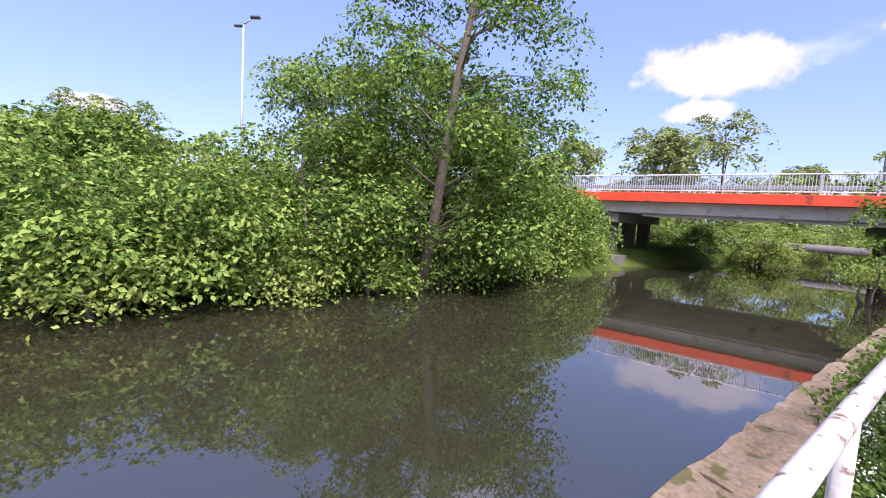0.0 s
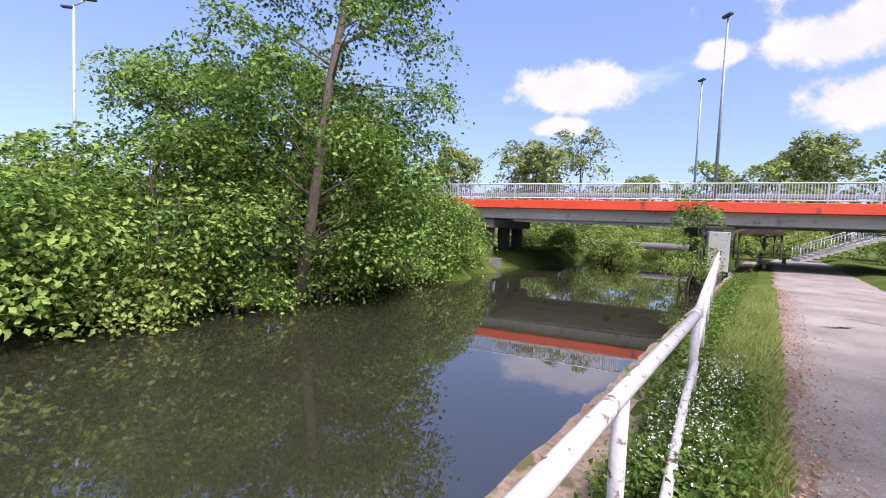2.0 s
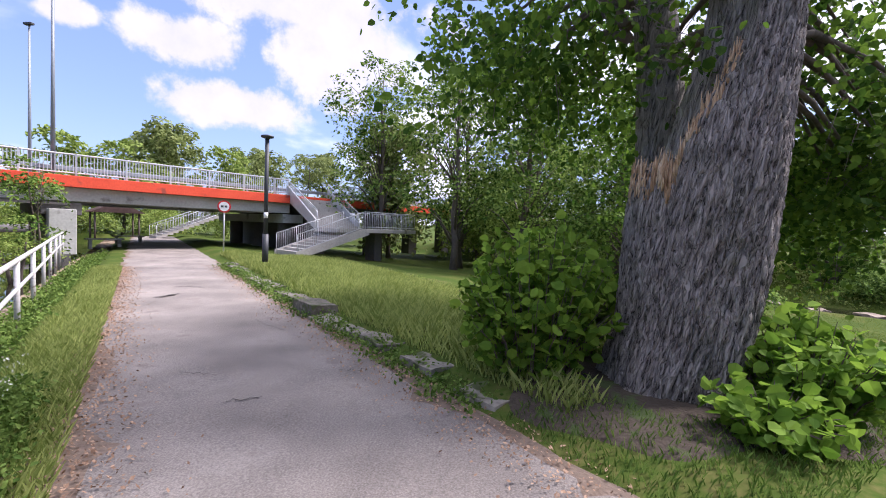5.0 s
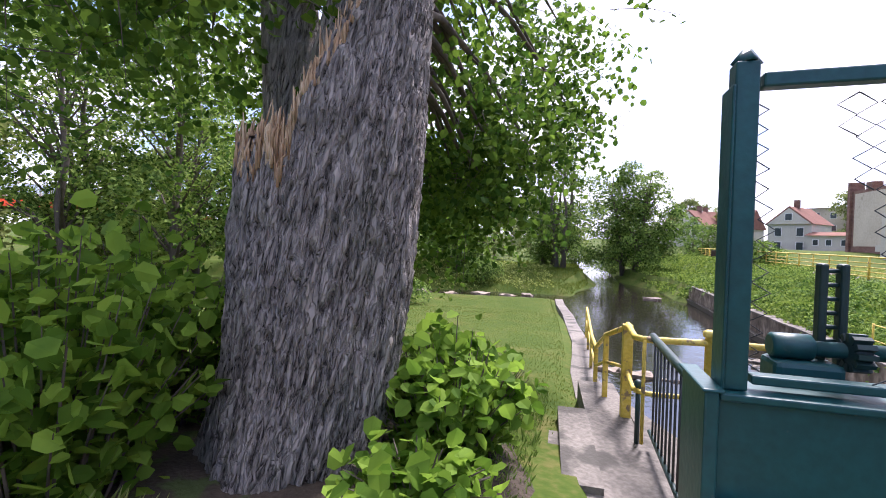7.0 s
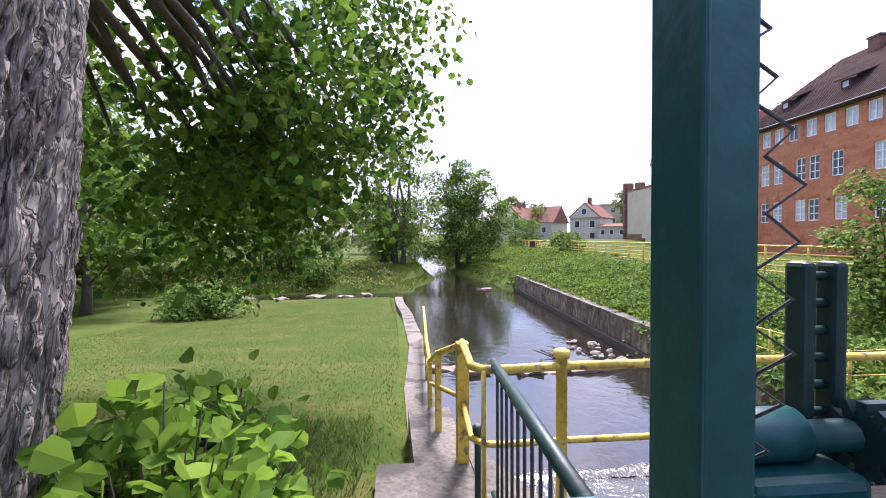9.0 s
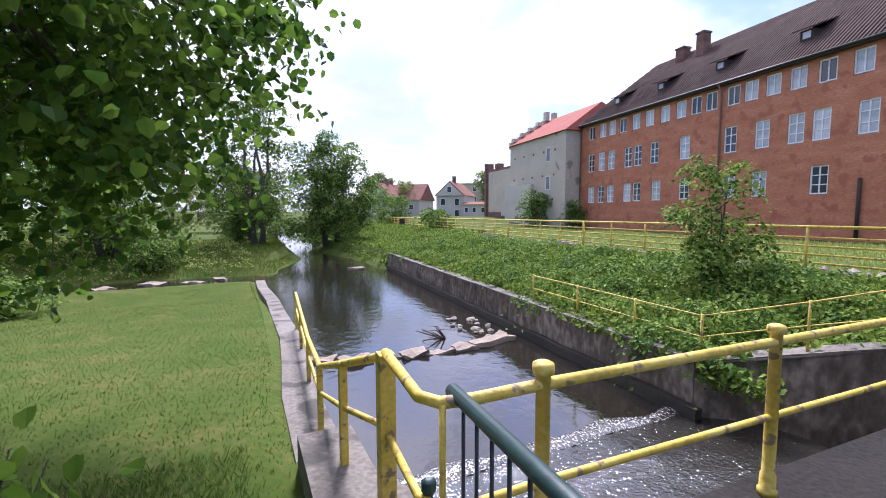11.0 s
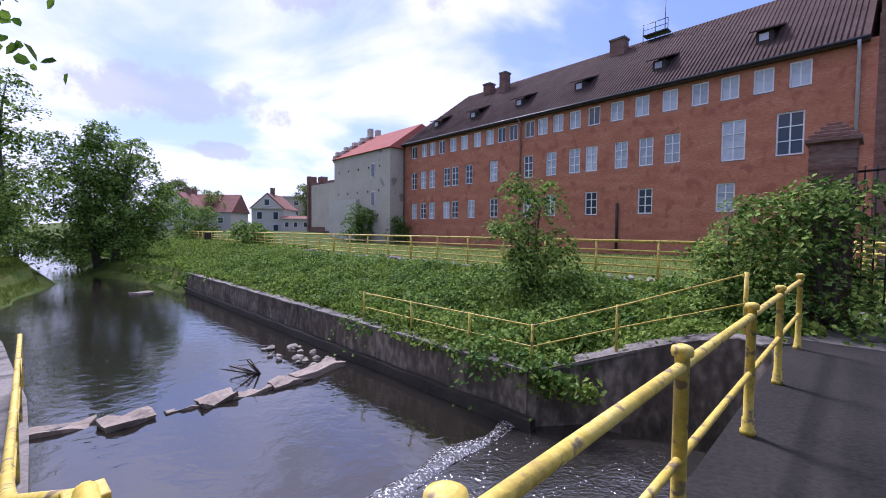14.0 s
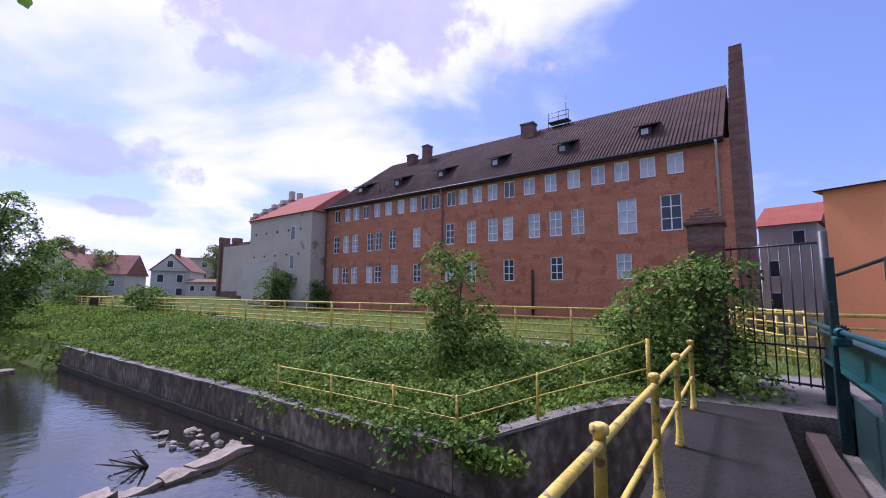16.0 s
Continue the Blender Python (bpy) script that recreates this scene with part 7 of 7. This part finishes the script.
# sapling and shrub on the right bank, overgrown gate pillar
p = right_at(2.6, 3.9)
tree_thing("sapling", Matrix.Translation((p.x, p.y, ground_z(p.x, p.y))), 3.3, 1.05, 0.2, 40, 0.28, 0.52, 110, 0.12, L_BUSH, 0.035, "slender light green sapling on the bank", "sapling", spread=0.14, stems=2)
tree_thing("elder_shrub", Matrix.Translation((-4.0, -11.3, -0.1)), 2.75, 1.15, 0.0, 50, 0.3, 0.6, 110, 0.105, L_BUSH, 0.05, "dense green shrub around the gate pillar", "shrub", spread=0.16, stems=3)
tree_thing("elder_shrub", Matrix.Translation((-3.2, -12.4, -0.1)), 2.4, 1.0, 0.0, 30, 0.35, 0.65, 110, 0.105, L_BUSH, 0.05, "dense green shrub around the gate pillar", "shrub", spread=0.16, stems=3)


def scatter(n, at, s_range, u_range, keep=None):
    s, u = rng.uniform(*s_range, n), rng.uniform(*u_range, n)
    o = np.array([at(0, 0).x, at(0, 0).y])
    e1, e2 = np.array(at(1, 0).xy) - o, np.array(at(0, 1).xy) - o
    p = o + s[:, None] * e1 + u[:, None] * e2
    z = ground_height(p[:, 0], p[:, 1])
    ok = z > -1.9
    if keep is not None:
        ok &= keep(s, u, p)
    return np.column_stack((p, z))[ok]


def leafy_cover(name, pts, height, leaf, mat, per, label, fade=0.0):
    k = np.repeat(np.arange(len(pts)), per)
    c = pts[k] + rng.normal(size=(len(k), 3)) * (0.10, 0.10, 0.03)
    lift = 0.5 + 0.5 * np.sin(pts[k, 0] * 1.9 + 1) * np.sin(pts[k, 1] * 2.3) - fade * np.clip((pts[k, 2] + 0.3) / 0.5, 0, 1)
    c[:, 2] += rng.random(len(k)) * height * (0.35 + 0.65 * lift)
    v, f = leaf_arrays(c, leaf)
    tagged(new(name, mesh_of(name, v, f, mat)), label, "plants", kind="stuff")


leafy_cover("bank_weeds", scatter(9500, right_at, (-4.5, 25), (0.25, 6.9), lambda s, u, p: (p[:, 0] > -3.2) | (s > -1)), 0.42, 0.13, L_IVY, 8, "dense nettles and ivy on the river bank", 0.8)
def brambles():
    blobs = []
    for _ in range(150):
        a, b = rng.uniform(-1.2, 24), rng.uniform(0.35, 5.8)
        p = right_at(a, b)
        blobs.append((p.x, p.y, ground_z(p.x, p.y) + rng.uniform(0.0, 0.22), rng.uniform(0.35, 0.8), 0.6))
    for t in range(9):
        p = right_at(-0.7 + t * 0.28, 0.25 + 0.12 * rng.random())
        blobs.append((p.x, p.y, -0.82 + 0.1 * rng.random(), rng.uniform(0.3, 0.42), 0.75))
    v_, f_ = crown_leaves(blobs, 74, 0.15, 0.12)
    tagged(new("brambles", mesh_of("brambles", v_, f_, L_BRAMBLE)), "mounds of bramble and ivy on the bank", "plants", kind="stuff")


brambles()
leafy_cover("tall_bank_weeds", scatter(2600, right_at, (-1.0, 25), (0.5, 6.2), lambda s, u, p: np.sin(s * 1.3 + u) * np.sin(u * 1.7 - s * 0.5) > 0.15), 0.9, 0.11, L_BUSH, 16, "tall green weeds on the river bank", 0.5)
leafy_cover("wall_creeper", np.array([right_at(t, 0.05 + 0.2 * rng.random(), -0.95 - 0.35 * rng.random() ** 2 * max(0, 1 - t / 5)) for t in rng.uniform(-1.2, 4.5, 260)]), 0.2, 0.12, L_IVY, 9, "ivy hanging over the channel wall")
leafy_cover("far_bank_weeds", scatter(5200, right_at, (24, 62), (-1.5, 9)), 0.5, 0.2, L_IVY, 6, "tall weeds on the natural river bank")
leafy_cover("stream_weeds", scatter(1800, chan_at, (25.3, 42), (-22, -0.6)), 0.4, 0.15, L_GRASS, 6, "grassy weeds along the side stream")
leafy_cover("rail_nettles", scatter(700, path_at, (-0.2, 2.6), (-1.15, -0.42)), 0.52, 0.048, L_NETTLE, 40, "white-flowering nettles around the railing")
leafy_cover("rail_weeds", scatter(2200, path_at, (2.6, 24), (-1.9, -0.9)), 0.45, 0.075, L_NETTLE, 9, "nettles along the quay railing")
leafy_cover("kerb_weeds", scatter(760, path_at, (0.4, 16), (2.92, 3.36)), 0.17, 0.06, L_NETTLE, 9, "low weeds between the kerb stones")
pts = scatter(260, path_at, (-0.2, 2.6), (-1.1, -0.45))
pts[:, 2] += 0.25 + 0.33 * rng.random(len(pts))
v, f = leaf_arrays(np.repeat(pts, 5, 0) + rng.normal(size=(len(pts) * 5, 3)) * 0.02, 0.02)
tagged(new("nettle_flowers", mesh_of("nettle_flowers", v, f, M_FLOWER)), "small white nettle flowers", "flowers", kind="stuff")


def blades(name, pts, h, w, label, mat=None):
    """Grass blades, one bent strip each."""
    n = len(pts)
    d = rng.normal(size=(n, 2))
    d /= np.linalg.norm(d, axis=1)[:, None]
    d3, sd = np.column_stack((d, np.zeros(n))), np.column_stack((-d[:, 1], d[:, 0], np.zeros(n)))
    hh = (h * rng.uniform(0.5, 1.4, n))[:, None]
    b, up = pts - (0, 0, 0.02), np.array((0, 0, 1.0))
    v = np.stack((b - sd * w, b + sd * w, b + up * hh * 0.6 + d3 * hh * 0.18 + sd * w * 0.7, b + up * hh + d3 * hh * 0.5), 1).reshape(-1, 3)
    tagged(new(name, mesh_of(name, v, np.arange(4 * n).reshape(n, 4), mat or L_GRASS)), label, "grass", kind="stuff")


blades("verge_grass", scatter(36000, path_at, (-0.5, 16), (-1.0, -0.1)), 0.13, 0.006, "green verge grass beside the towpath")
blades("meadow_grass", scatter(64000, path_at, (-0.3, 20), (3.56, 9.5), lambda s, u, p: np.hypot(p[:, 0] - 5.05, p[:, 1] + 2.0) > 1.2), 0.20, 0.007, "long meadow grass beside the towpath")
def build_soil():
    """Bare trodden soil round the foot of the old tree."""
    rows = []
    for i in range(9):
        r = 0.5 + 0.16 * i
        row = []
        for k in range(49):
            a = k * 2 * math.pi / 48
            q = r * (1 + 0.12 * math.sin(3 * a + 1) + 0.07 * math.sin(7 * a))
            x, y = 5.0 + math.cos(a) * q, -2.0 + math.sin(a) * q
            row.append((x, y, ground_z(x, y) + (0.025 if i < 8 else -0.03)))
        rows.append(row)
    sheet("trim_soil", rows, M_SOIL, label="bare dark soil round the old trunk", category="soil")


build_soil()
blades("trunk_grass", scatter(24000, path_at, (-4.6, 0.2), (3.15, 9), lambda s, u, p: (np.hypot(p[:, 0] - 5.05, p[:, 1] + 2.0) > 1.05) & ((p[:, 0] - DO.x) * DD.x + (p[:, 1] - DO.y) * DD.y < -1.38)), 0.085, 0.006, "grass around the old trunk", L_NETTLE)
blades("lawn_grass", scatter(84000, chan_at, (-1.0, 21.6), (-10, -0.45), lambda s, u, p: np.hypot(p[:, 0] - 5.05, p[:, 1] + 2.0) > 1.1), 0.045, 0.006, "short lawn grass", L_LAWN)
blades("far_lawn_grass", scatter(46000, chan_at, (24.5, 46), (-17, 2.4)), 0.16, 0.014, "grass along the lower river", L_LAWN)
blades("promenade_grass", scatter(26000, right_at, (-8, 40), (6.6, 22)), 0.15, 0.018, "rough grass before the brick building")


# leaf litter and grit drifted over the edges of the towpath
def litter(name, n, side, spread, label):
    sp, up_ = rng.uniform(-2.5, 16, n), side + rng.normal(size=n) * spread
    o, e1, e2 = np.array(path_at(0, 0)), np.array(path_at(1, 0)) - np.array(path_at(0, 0)), np.array(path_at(0, 1)) - np.array(path_at(0, 0))
    c = o + sp[:, None] * e1 + up_[:, None] * e2 + (0, 0, 0.045)
    a, r = rng.random(n) * 6.283, rng.uniform(0.008, 0.022, n)
    dx = np.column_stack((np.cos(a) * r, np.sin(a) * r, rng.normal(size=n) * 0.006))
    dy = np.column_stack((-np.sin(a) * r * 0.6, np.cos(a) * r * 0.6, rng.normal(size=n) * 0.006))
    v = np.stack((c - dx, c - dy, c + dx, c + dy), 1).reshape(-1, 3)
    tagged(new(name, mesh_of(name, v, np.arange(4 * n).reshape(n, 4), M_LITTER)), label, "leaf litter", kind="stuff")


litter("leaf_litter", 9000, -0.02, 0.22, "dry brown leaf litter along the path edge")
litter("path_grit", 5000, 2.85, 0.22, "dry brown bits along the verge stones")
